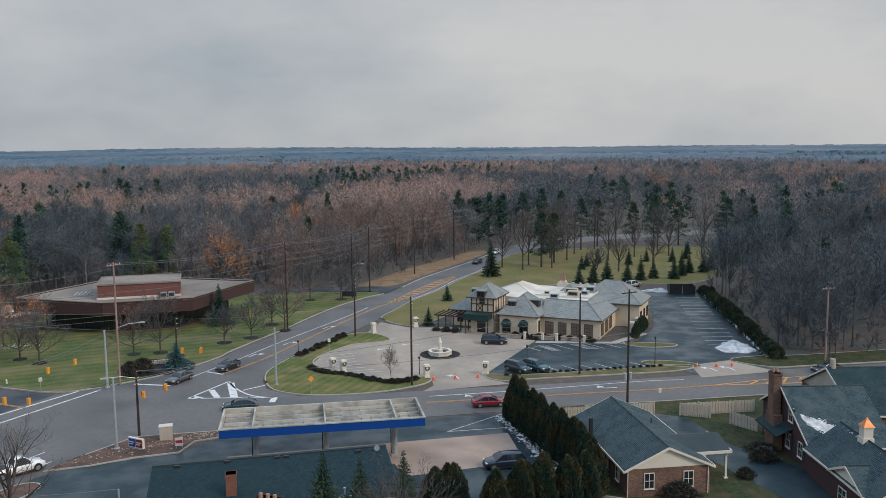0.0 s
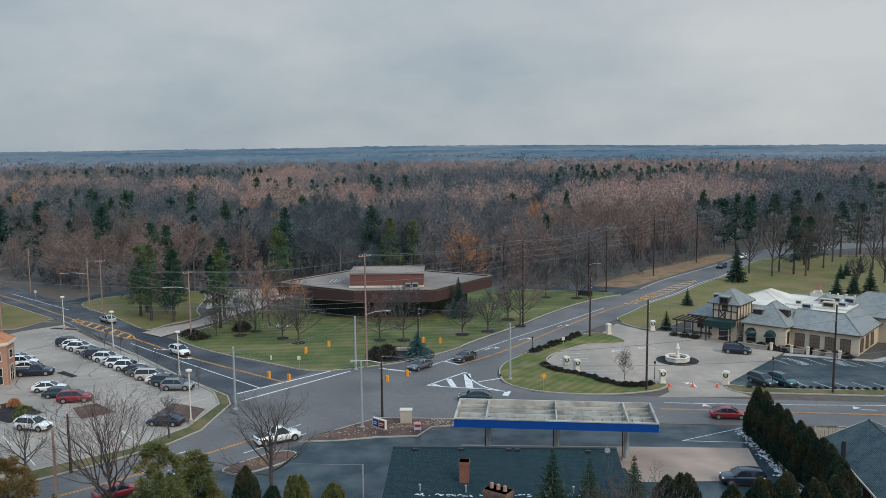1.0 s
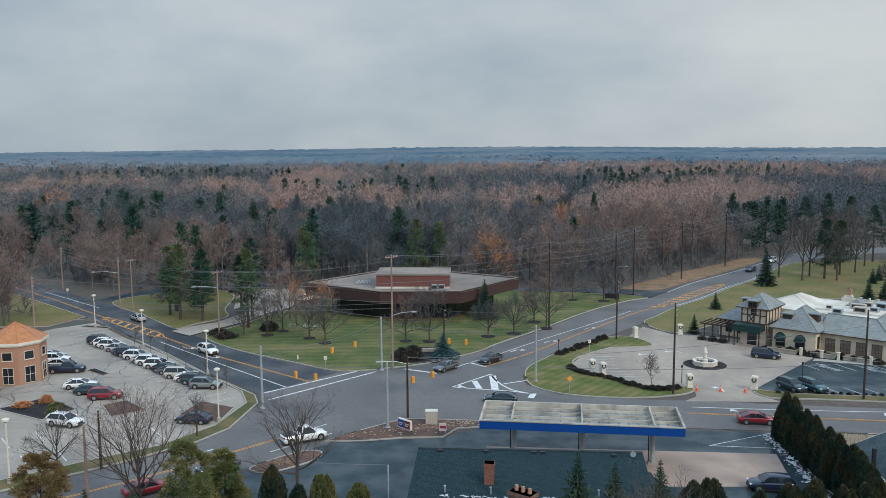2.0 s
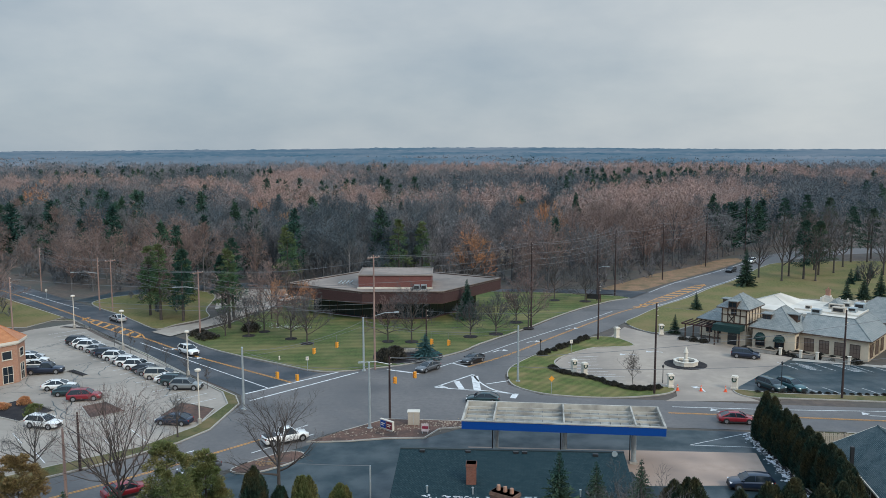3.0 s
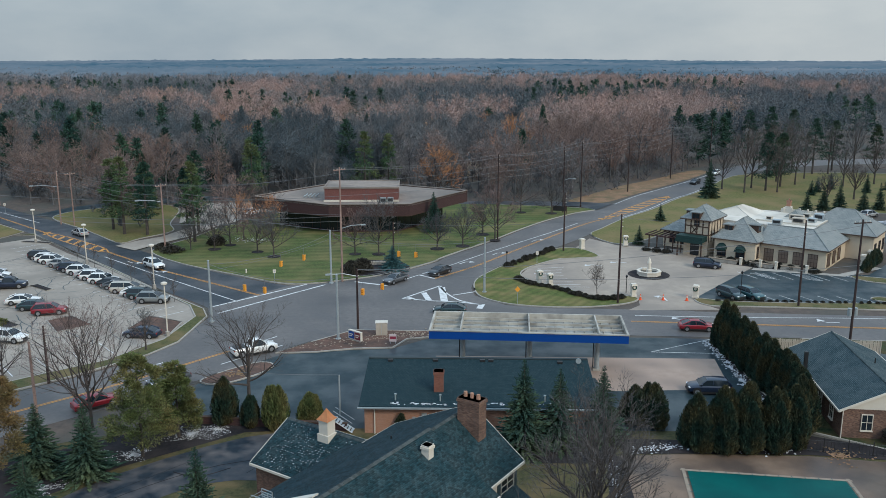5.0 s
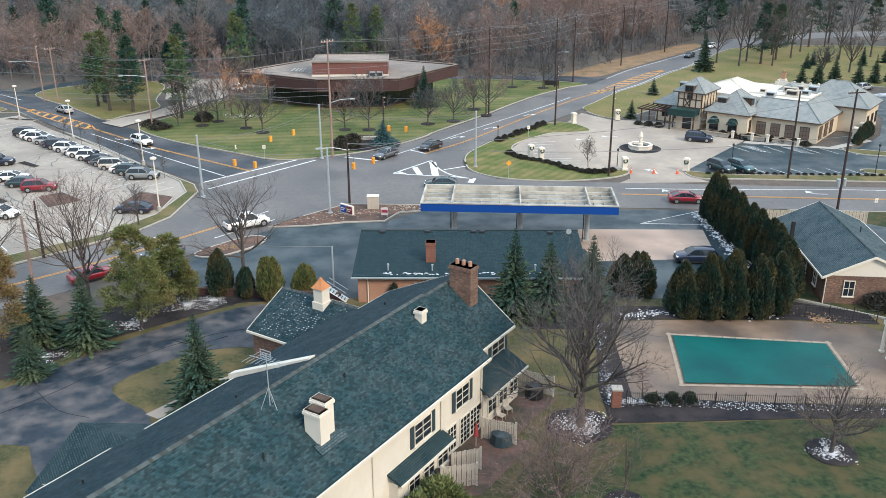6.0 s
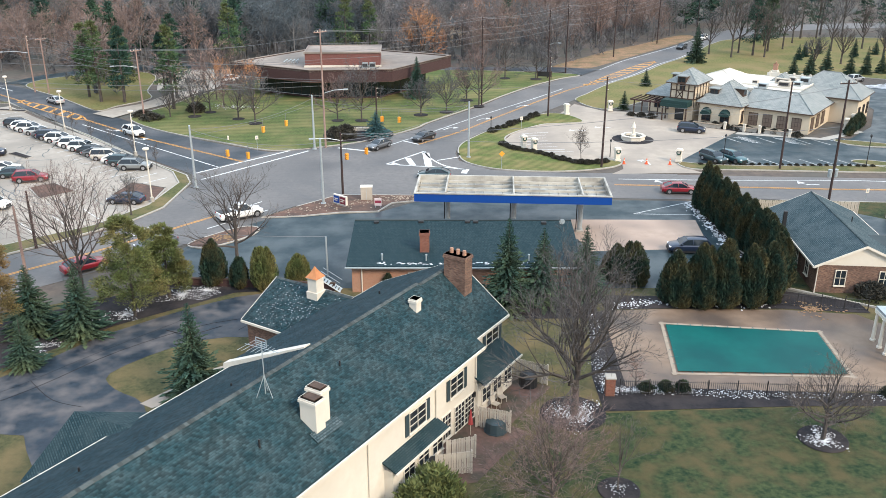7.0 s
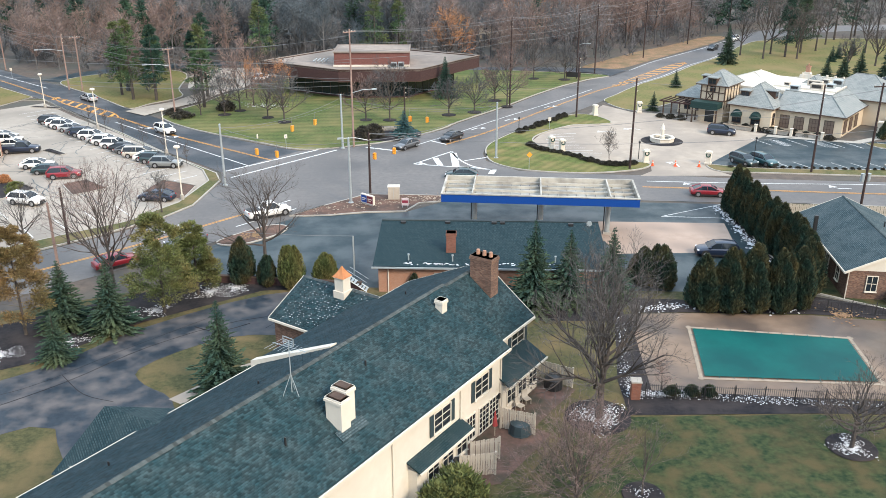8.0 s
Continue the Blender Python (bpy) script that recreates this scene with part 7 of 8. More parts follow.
# retaining wall of the bank
rw = thing("retaining_wall", "low dark brick retaining wall behind the station yard", "wall", pose(-26, 81.2, .05, 0, 0, -8))
part("wall", B().box(0, -.15, 0, 19, .15, .75), M["brickdark"], rw)
part("coping", B().box(-.05, -.2, .75, 19.05, .2, .85), M["timber"], rw)
e = thing("steel_stair", "grey steel stair against the shop wall", "stairs", pose(-7.6, 78.0, .05, 0, 0, 80))
for i in range(7):
    part("tread", B().box(.0, i * .28 - 1, i * .19 + .15, .9, i * .28 - .75, i * .19 + .19), M["galv"], e)
for x in (0, .9):
    part("handrail", B().tube([(x, -1, 1.1), (x, .9, 2.3)], .03, 5), M["galv"], e)
    part("stringer", B().tube([(x, -1, .1), (x, .9, 1.3)], .05, 4), M["galv"], e)
# skip enclosure and hedge of the east lot
e = thing("bin_enclosure", "dark fenced bin enclosure at the lot's end", "enclosure", pose(110, 178.5, 0, 0, 0, -20))
part("panel", B().box(-3, -1.6, 0, 3, -1.5, 2.0).box(-3, 1.5, 0, 3, 1.6, 2.0).box(-3, -1.5, 0, -2.9, 1.5, 2).box(2.9, -1.5, 0, 3, 1.5, 2), M["black"], e)
part("gate", B().box(-.05, -1.66, 0, .05, -1.6, 2.0), M["galv"], e)
setting("lot_kerb", ribbon(B(), [(114, 176), (102.4, 148), (90.2, 119.4)], .5, 0, .35), M["snow"], "pale kerb with ploughed snow along the lot", "kerb")
# snow: ploughed heaps and crusts
rng = random.Random(21)


def heap(x, y, rx, ry, h, rz, n=26):
    b = B()
    for j in range(7):
        t = j / 6
        for i in range(n):
            a = 2 * math.pi * i / n
            k = (1 - t ** 1.6) * (1 + .16 * math.sin(3 * a + x) + .1 * math.sin(7 * a + y)) * (1 + rng.uniform(-.05, .05))
            b.v.append((rx * k * math.cos(a), ry * k * math.sin(a), h * t * (1 + .25 * math.sin(5 * a + t * 4)) * (.85 + rng.uniform(0, .3))))
    for j in range(6):
        for i in range(n):
            b.f.append((j * n + i, j * n + (i + 1) % n, (j + 1) * n + (i + 1) % n, (j + 1) * n + i))
    tagged(part("snow_bank", xf(b, pose(x, y, .02, 0, 0, rz)), M["snow"]), "ploughed heap of dirty old snow on the lot", "snow bank")


heap(89.6, 127.6, 4.6, 3.0, .75, 60)
heap(106, 182, 4.0, 1.4, .8, -20)
heap(99, 189, 5.0, 1.0, .6, -10)


def chips(name, label, region, n, smin, smax, mat, z):
    """Loose crusts of snow, stones or leaves strewn over a stretch."""
    b = B()
    for _ in range(n):
        x, y = region()
        s = rng.uniform(smin, smax)
        a = rng.uniform(0, 6.28)
        c, d = math.cos(a) * s, math.sin(a) * s
        h = s * rng.uniform(.3, .8)
        k = len(b.v)
        b.v += [(x - c, y - d, z), (x + d, y - c, z), (x + c * .9, y + d * .9, z), (x - d, y + c, z), (x + c * .1, y, z + h)]
        b.f += [(k, k + 1, k + 4), (k + 1, k + 2, k + 4), (k + 2, k + 3, k + 4), (k + 3, k, k + 4)]
    tagged(part(name, b, M[mat]), label, "snow" if mat == "snow" else "litter", kind="stuff")


def around(x, y, r0, r1):
    def f():
        a = rng.uniform(0, 6.28)
        r = r0 + (r1 - r0) * min(.72, abs(rng.gauss(0, .45))) * (1 + .45 * math.sin(3 * a + x) + .3 * math.sin(5 * a + y))
        return x + r * math.cos(a), y + r * math.sin(a)
    return f


def along(pts, w):
    def f():
        i = rng.randrange(len(pts) - 1)
        t = rng.random()
        return (pts[i][0] + (pts[i + 1][0] - pts[i][0]) * t + rng.gauss(0, w), pts[i][1] + (pts[i + 1][1] - pts[i][1]) * t + rng.gauss(0, w))
    return f


chips("snow_crust", "crusts of old snow round the shade tree", around(12.4, 54.4, .3, 2.3), 900, .03, .085, "snow", .195)
chips("snow_crust", "crusts of old snow round the garden tree", around(29.6, 50.2, .2, 1.6), 520, .03, .08, "snow", .235)
chips("snow_crust", "crusts of old snow under the young tree", around(13.5, 45.3, .2, 1.1), 90, .02, .07, "snow", .215)
chips("snow_crust", "old snow along the pool fence", along([(15.6, 57.8), (19, 57.9), (20, 57.6), (28, 56.5), (43, 55.2)], .28), 1300, .03, .085, "snow", .1)
chips("snow_crust", "old snow beside the pool terrace", along([(15.6, 57.5), (16, 62), (17.6, 71.5)], .3), 420, .02, .07, "snow", .1)
chips("snow_crust", "old snow and rubble along the hedge", along([(37.2, 104), (37.2, 96), (36.8, 88), (36.4, 80)], .4), 520, .05, .22, "snow", .1)
for cx, cy, cr, cn in ((-37.4, 65.2, 2.2, 460), (-32.4, 67.2, 2.0, 420), (-29.9, 69.2, 1.6, 260), (-26.6, 74.0, 1.8, 360), (-22.4, 78.2, 2.4, 560), (-20.0, 79.2, 2.0, 360), (-29, 73.2, 1.5, 250)):
    chips("snow_crust", "patch of old snow on the mulched bank", around(cx, cy, 0, cr), int(cn * 1.5), .02, .07, "snow", .1)
chips("snow_crust", "old snow under the hedge by the pool", along([(20, 73.4), (24, 74), (36, 72.4)], .4), 240, .04, .15, "snow", .12)
chips("snow_crust", "old snow in the office planting", along([(-37, 169), (-33, 168.4), (-30, 168)], 1.2), 160, .04, .14, "snow", .15)
chips("fallen_leaves", "rusty leaves and stones in the corner bed", along([(-15, 103), (-8.5, 106.4), (-2, 107.6), (1, 108.4)], 1.0), 260, .05, .17, "coping", .14)
chips("fallen_leaves", "rusty leaves in the entrance bed", around(-21, 94.4, .2, 2), 110, .05, .2, "leafbrown", .14)
chips("fallen_leaves", "brown leaves by the pool terrace", around(39, 71.8, .1, 2.6), 160, .05, .16, "leafbrown", .12)
chips("fallen_leaves", "leaves strewn along the wood's edge", along([(96, 117), (104, 116), (130, 112)], 1.2), 300, .08, .25, "fence", .0)
# cream house among the trees
ch2 = thing("far_house", "cream house half hidden by bare trees", "house", pose(16, 264, 0, 0, 0, -15))
gable_block(ch2, pose(0, 0, 0), 8.4, 4.5, 4.5, 5.0, 5.0, 7.4, "cream", "shingle2", over=.4)
for i in range(2):
    window(ch2, pose(2 + i * 3.8, -4.52, 3.6), 1.2, 1.5, 2, 2)
    window(ch2, pose(2 + i * 3.8, -4.52, .8), 1.2, 1.6, 2, 2)
# ---- trees ----
def sliver(R, p, d, l, w):
    """A twig: a narrow triangle from p along d."""
    s = np.cross(d, R.normal(size=3))
    s = s / (np.linalg.norm(s) + 1e-9) * w / 2
    return [p - s, p + s, p + d * l]


def slivers(R, P, D, L, W):
    """Many twigs or sprays at once: bases P, directions D, lengths and widths."""
    D = D / (np.linalg.norm(D, axis=1, keepdims=True) + 1e-9)
    S = np.cross(D, R.normal(size=D.shape))
    S = S / (np.linalg.norm(S, axis=1, keepdims=True) + 1e-9) * (np.broadcast_to(W, len(P))[:, None] / 2)
    return np.stack([P - S, P + S, P + D * np.broadcast_to(L, len(P))[:, None]], 1).reshape(-1, 3)


def clump_pine(seed, h, r, n, m, size, low=.12, power=.75, flat=.55, core=.25):
    """Loose bushy pine: needle tufts in uneven clumps on boughs round the stem."""
    R = np.random.default_rng(seed)
    f = low + (1 - low) * R.random(n) ** .8
    a = np.arange(n) * 2.4 + R.normal(size=n) * .4
    rr = r * np.clip(1 - f, .02, 1) ** power * np.minimum(1, .55 + (f - low) * 3) * (core + (1 - core) * R.random(n) ** .5) * (1 + .25 * np.sin(2 * a + 7 * f))
    C = np.stack([np.cos(a) * rr, np.sin(a) * rr, f * h], 1)
    cr = (.35 + .35 * R.random(n)) * r * (.25 + .35 * (1 - f))
    d = R.normal(size=(n, m, 3))
    d /= np.linalg.norm(d, axis=2, keepdims=True)
    P = C[:, None] + d * (cr[:, None, None] * R.random((n, m, 1)) ** .5) * np.array([1, 1, flat])
    out = d + np.stack([np.cos(a), np.sin(a), np.full(n, .7)], 1)[:, None] * .7 + R.normal(size=d.shape) * .3
    k = n * m
    V = slivers(R, P.reshape(k, 3), out.reshape(k, 3), size * (.7 + .7 * R.random(k)), size * .42)
    boughs = slivers(R, np.stack([np.zeros(n), np.zeros(n), f * h - rr * .25], 1), C - np.stack([np.zeros(n), np.zeros(n), f * h - rr * .25], 1), rr, .07)
    return np.concatenate([V, boughs])


def bare_tree(seed, h, spread, r0, order, twigs, tw, tl, fork=0.35, up=0.35, sides=5, lean=0.0):
    """Bare branching tree: wood (tubes) and twig triangles as arrays."""
    R = np.random.default_rng(seed)
    wood, ends = B(), []

    def grow(p, d, L, r, k):
        n = 3 if k else 5
        pts, rs = [p], [r]
        q = p.copy()
        for i in range(n):
            d2 = unit(d + R.normal(size=3) * (.10 + .06 * k) + np.array([0, 0, up * .18 * k]))
            q = q + d2 * L / n
            d = d2
            pts.append(q.copy())
            rs.append(r * (1 - .62 * (i + 1) / n))
        wood.tube([Vector(x) for x in pts], rs, max(3, sides - k), cap=False)
        ends.append((pts, k))
        if k >= order:
            return
        m = (6 if k == 0 else 4) + R.integers(0, 3)
        for i in range(m):
            f = (fork + (1 - fork) * (i + R.random() * .6) / m) if k == 0 else .25 + .75 * (i + R.random() * .6) / m
            f = min(f, .98)
            j = f * n
            i0 = min(int(j), n - 1)
            a = pts[i0] + (pts[i0 + 1] - pts[i0]) * (j - i0)
            az = R.random() * 6.283 if k else i * 2.4 + R.random()
            side = np.array([math.cos(az), math.sin(az), 0])
            tilt = .75 - .35 * f if k == 0 else .8
            dd = unit(d * (1 - tilt) + side * tilt * spread + np.array([0, 0, up]))
            grow(a, dd, L * ((.62 - .22 * f) if k == 0 else .58) * (.8 + .4 * R.random()), r * (1 - .6 * f) * .55, k + 1)

    grow(np.zeros(3), unit(np.array([lean, lean * .5, 1.0])), h * .8, r0, 0)
    V = []
    cand = [e for e in ends if e[1] >= max(1, order - 1)]
    for _ in range(twigs):
        pts, k = cand[R.integers(len(cand))]
        i = R.integers(1, len(pts))
        t = R.random()
        a = pts[i - 1] * (1 - t) + pts[i] * t
        d = unit(unit(pts[i] - pts[i - 1]) * .7 + R.normal(size=3) * .55 + np.array([0, 0, up * 1.1]))
        V += sliver(R, a, d, tl * (.5 + R.random()), tw * (.6 + .8 * R.random()))
    return wood, np.array(V)


def fork_tree(seed, h, limbs, fork, wide, r0, kids, tubes=2, up=.07, bend=.09, sides=5, tip=.02, angle=42):
    """Bare tree whose trunk opens into rising limbs; limbs as tubes, the finer orders as tapering slivers."""
    R = np.random.default_rng(seed)
    wood, V = B(), []

    def turned(d, deg):
        s = np.cross(d, R.normal(size=3))
        s = unit(s)
        a = math.radians(deg)
        return d * math.cos(a) + s * math.sin(a)

    def grow(p, d, L, r, k):
        n = 5 if k == 0 else 3
        pts, q = [p], p.copy()
        for i in range(n):
            d = unit(d + R.normal(size=3) * bend + np.array([0, 0, up * (1 if k < 2 else .5)]))
            q = q + d * L / n
            pts.append(q.copy())
        if k < tubes:
            wood.tube([Vector(x) for x in pts], [r * (1 - .72 * i / n) for i in range(n + 1)], max(3, sides - k), cap=False)
        else:
            V.extend(sliver(R, p, unit(pts[1] - p), L * .55, max(2 * r, tip)))
            V.extend(sliver(R, pts[1], unit(q - pts[1]), L * .7, max(1.5 * r, tip * .8)))
        if k >= len(kids):
            return
        for i in range(kids[k]):
            f = .2 + .8 * (i + R.random()) / kids[k]
            j = min(f, .99) * n
            i0 = int(j)
            a = pts[i0] + (pts[i0 + 1] - pts[i0]) * (j - i0)
            loc = unit(pts[i0 + 1] - pts[i0])
            dd = unit(turned(loc, angle * (.6 + .6 * R.random())) + np.array([0, 0, up]))
            grow(a, dd, L * .6 * (1.25 - .75 * f) * (.8 + .4 * R.random()), r * (1 - .72 * f) * .6, k + 1)

    z0 = h * fork
    wood.tube([(0, 0, 0), (0, 0, z0 * .12), (0, 0, z0), (R.normal() * .02 * h, R.normal() * .02 * h, h * min(.8, fork + .3))], [r0 * 1.45, r0, r0 * .85, r0 * .3], sides + 2, cap=False)
    for i in range(limbs):
        f = i / max(1, limbs - 1)
        a = i * 2.4 + R.normal() * .3
        t = math.radians(wide * (1.15 - .85 * f) * (.85 + .3 * R.random()))
        d = np.array([math.sin(t) * math.cos(a), math.sin(t) * math.sin(a), math.cos(t)])
        z = z0 * (.8 + .2 * f) + h * .28 * f
        grow(np.array([0, 0, z]), d, (h - z) * (1.04 - .42 * math.sin(t)) * (.85 + .25 * R.random()), r0 * (.62 - .3 * f), 0)
    return wood, np.array(V)


def wood_arrays(b):
    V = np.array(b.v)
    F = []
    for f in b.f:
        for i in range(1, len(f) - 1):
            F.append((f[0], f[i], f[i + 1]))
    return V, np.array(F, dtype=np.int64)


def conifer(seed, h, r, layers, per, droop=.25, w=.5, gap=.12, top=1.0, taper=1.0, fan=1):
    """Whorls of drooping sprays round a stem; triangles as arrays."""
    R = np.random.default_rng(seed)
    V = []
    for i in range(layers):
        f = (i + R.random() * .5) / layers
        z = h * (gap + (1 - gap) * f)
        rr = r * (1 - f ** taper) * (.75 + .5 * R.random()) + .05 * r
        n = max(4, int(per * (1 - .6 * f)))
        a0 = R.random() * 6.28
        for j in range(n):
            a = a0 + 6.283 * j / n + R.normal() * .15
            L = rr * (.7 + .5 * R.random())
            d = np.array([math.cos(a), math.sin(a), -droop + R.normal() * .1 + .35 * f])
            p = np.array([0, 0, z])
            s = np.array([-math.sin(a), math.cos(a), 0])
            for q in range(fan):
                t0, t1 = q / fan, (q + 1.3) / fan
                c0, c1 = p + d * L * t0, p + d * L * min(t1, 1.05)
                ww = w * L * (1 - .55 * t0) * (.7 + .5 * R.random())
                dz = np.array([0, 0, R.normal() * .05 * h / 8])
                V += [c0 + s * ww * .5 + dz, c1 + dz * 2, c0 - s * ww * .5 - dz]
                V += [c0 + np.array([0, 0, ww * .25]), c1 - np.array([0, 0, ww * .1]), c0 - np.array([0, 0, ww * .35])]
    return np.array(V)


def leafy_column(seed, h, r, n, size, power=2.2, low=.04):
    """Dense upright evergreen: many small sprays over an uneven tapering body."""
    R = np.random.default_rng(seed)
    ph = R.random(6) * 6.28
    f, a = R.random(n) ** .85, R.random(n) * 6.283
    body = r * (1 - f ** power) ** .7 * (1 + .13 * np.sin(3 * a + ph[0] + 4 * f) + .10 * np.sin(5 * a + 3 * f + ph[1]) + .07 * np.sin(9 * a + 8 * f + ph[3]) + .06 * np.sin(17 * f + 4 * a + ph[2])) * (.72 + .28 * np.minimum(1, f / .12))
    k = .66 + .46 * R.random(n)
    P = np.stack([np.cos(a) * body * k, np.sin(a) * body * k, h * (low + (1 - low) * f)], 1)
    D = np.stack([np.cos(a), np.sin(a), 1.5 + .8 * R.random(n)], 1) + R.normal(size=(n, 3)) * .3
    D /= np.linalg.norm(D, axis=1, keepdims=True)
    return slivers(R, P - D * size * .3, D, size * (.7 + .7 * R.random(n)), size * .55)


def dome(seed, n, tw, tl, wide=.27, cz=.64, hz=.34, lumps=5):
    """Rounded bare crown of outward twigs, one unit tall."""
    R = np.random.default_rng(seed)
    lp = [(R.uniform(0, 6.28), R.uniform(-.2, .8), R.uniform(.55, .85)) for _ in range(lumps)]
    V = []
    for _ in range(n):
        a, e, k = lp[R.integers(lumps)]
        c = np.array([math.cos(a) * wide * .48, math.sin(a) * wide * .48, cz + e * hz * .5])
        d = unit(R.normal(size=3) + np.array([0, 0, .55]))
        q = c + d * np.array([wide * .62, wide * .62, hz * .55]) * k * R.random() ** .4
        out = unit(d * .8 + np.array([0, 0, .55]) + R.normal(size=3) * .3)
        V += sliver(R, q - out * tl * .5, out, tl * (.6 + .8 * R.random()), tw * (.6 + .8 * R.random()))
    return soup(np.array(V))


def core_body(h, r, power=2.2):
    b = B()
    zs = [0.03, .12, .3, .5, .68, .82, .92, .98]
    b.tube([(0, 0, h * z) for z in zs], [r * .66 * (1 - z ** power) ** .7 * (.72 + .28 * min(1, z / .12)) for z in zs], 9)
    return b


def soup(V):
    return V, np.arange(len(V)).reshape(-1, 3)


def plant(name, label, category, at, trunk, crown, trunk_mat, crown_mat, group="", crown_name="crown"):
    e = thing(name, label, category, at, group)
    if trunk is not None:
        part("trunk", trunk, M[trunk_mat], e)
    ob = new(crown_name, tri_mesh(crown_name, *soup(crown), M[crown_mat]))
    ob.parent = e
    return e


# --- bare trees near by, each its own ---
def bare(name, label, x, y, z, h, spread, r0, order, twigs, tw, tl, seed, mat="twig", **kw):
    w, t = bare_tree(seed, h, spread, r0, order, twigs, tw, tl, **kw)
    return plant(name, label, "tree", pose(x, y, z), w, t, "bark", mat)


def forked(name, label, x, y, z, h, limbs, fork, wide, r0, kids, seed, mat="twig", **kw):
    w, t = fork_tree(seed, h, limbs, fork, wide, r0, kids, **kw)
    return plant(name, label, "tree", pose(x, y, z, 0, 0, seed * 31), w, t, "bark", mat)


forked("shade_tree", "large bare grey shade tree in a mulched ring", 12.5, 54.7, .1, 13.4, 18, .2, 58, .27, (8, 7, 4), 21, tip=.03, up=.09, sides=7, bend=.14, mat="twig_grey")
forked("garden_tree", "low spreading bare tree in a mulched ring", 29.7, 50.3, .15, 6.8, 14, .2, 80, .17, (8, 6, 4), 12, tip=.022, up=.07, bend=.15)
forked("garden_tree", "bare reddish multi-stemmed tree beside the patio", 9.0, 44.3, .1, 7.6, 24, .03, 64, .10, (8, 6, 4), 13, mat="twig_red", tip=.024, up=.05, bend=.13)
forked("garden_tree", "slim bare young tree in a mulched bed", 13.5, 45.2, .1, 5.4, 8, .25, 32, .06, (5, 4), 14, tip=.018)
forked("street_tree", "tall bare vase-shaped tree beside the station entrance", -17.4, 82.2, .1, 12.4, 11, .3, 62, .2, (6, 5, 3), 15, tip=.03, bend=.13)
forked("street_tree", "tall bare reddish tree on the mulched bank", -32.5, 79.6, .1, 13.2, 15, .16, 50, .19, (7, 5, 4), 16, tip=.028, mat="twig_red", bend=.13)
forked("lot_tree", "small bare dark tree on the lot verge", -34.4, 103.0, .15, 5.4, 9, .25, 52, .11, (6, 4, 3), 17, mat="woods_dark", tip=.028)
forked("lot_tree", "spreading bare dark tree on the lot verge", -46.5, 91.1, .15, 7.0, 11, .2, 58, .14, (6, 5, 3), 18, mat="woods_dark", tip=.028)
bare("court_tree", "small bare twiggy tree in the court bed", 27.6, 127.0, .15, 4.0, 1.1, .06, 3, 1000, .03, .5, 19, fork=.2)
bare("poolside_shrub", "bare reddish twiggy shrub by the pool fence", 18.2, 58.4, .1, 2.4, 1.4, .05, 2, 500, .02, .5, 20, mat="woods_red", fork=.1)
for i, (x, y, h) in enumerate(((-11.9, 155.2, 6.2), (-7.5, 155.0, 8.2), (3.5, 159.2, 5.4), (-30.4, 157.5, 6.0), (-26.7, 153.6, 7.6), (8.5, 161.5, 5.6), (15.2, 166.6, 8.4), (24, 197.4, 8.5), (13.2, 172.4, 5.2), (-36.8, 163.6, 7.5), (-39, 160, 6.2), (31, 196.0, 6))):
    forked("lawn_tree", "bare lawn tree in a dark mulch ring", x, y, .12, h * 1.35, 12, .2, 60, .15, (6, 5, 3), 30 + i, mat="woods_dark" if i % 3 else "twig_red", tip=.07)
    ringb = B()
    ringb.cyl(0, 0, 0, .06, 1.15 + .12 * (i % 3), n=14)
    tagged(part("mulch_ring", xf(ringb, pose(x, y, .13)), M["mulch"]), "dark round mulch ring on the lawn", "planting bed", kind="structure")
for x, y, r, h in ((12.4, 54.6, 2.5, .1), (29.7, 50.3, 1.75, .15), (13.6, 45.2, 1.4, .13)):
    tagged(part("mulch_ring", xf(B().tube([(0, 0, 0), (0, 0, .07)], [r, r * .96], 22), pose(x, y, h + .02)), M["mulch"]), "dark round mulch ring on the lawn", "planting bed", kind="structure")
# young street trees along the west road
for i, t in enumerate((.05, .2, .36, .52, .68, .84)):
    bare("young_tree", "thin bare young tree on the verge", -35.2 - 31.5 * t, 122.6 + 34.8 * t, .14, 3.6, .8, .04, 2, 240, .03, .5, 50 + i, fork=.3)
# brownish larches beside the office drive
for i, (x, y, h, m) in enumerate(((-35, 168, 9, "woods_rust"), (-38, 176, 12, "woods_red"), (-33, 175, 11, "twig"), (-30, 171, 8, "woods_rust"), (-46, 172, 10, "woods_red"), (-43.5, 160, 5.5, "woods_dark"))):
    forked("drive_tree", "bare brownish tree beside the office driveway", x, y, .1, h, 10, .26, 40, .13, (6, 4, 3), 60 + i, mat=m, tip=.06)
forked("copper_tree", "broad rust-leaved tree behind the office", 5.0, 222, 0, 12.5, 14, .15, 52, .2, (6, 5, 3), 70, mat="woods_rust", tip=.13)
for i, (x, y, h) in enumerate(((88, 226, 17), (93, 234, 15), (84, 232, 12), (97, 226, 13), (108, 240, 13), (120, 236, 12), (131, 240, 12), (142, 238, 11), (150, 232, 12), (112, 214, 9), (125, 218, 9), (101, 206, 8), (113, 262, 16), (120, 270, 17), (128, 262, 15), (107, 256, 15), (138, 266, 16), (152, 262, 15), (116, 252, 14), (145, 250, 15), (165, 254, 15))):
    forked("park_tree", "tall bare tree on the far lawn", x, y, .1, h, 10, .3, 40, .24, (6, 4, 3), 80 + i, mat="woods_dark" if i % 3 else "twig", tip=.07)

# --- evergreens, each its own ---


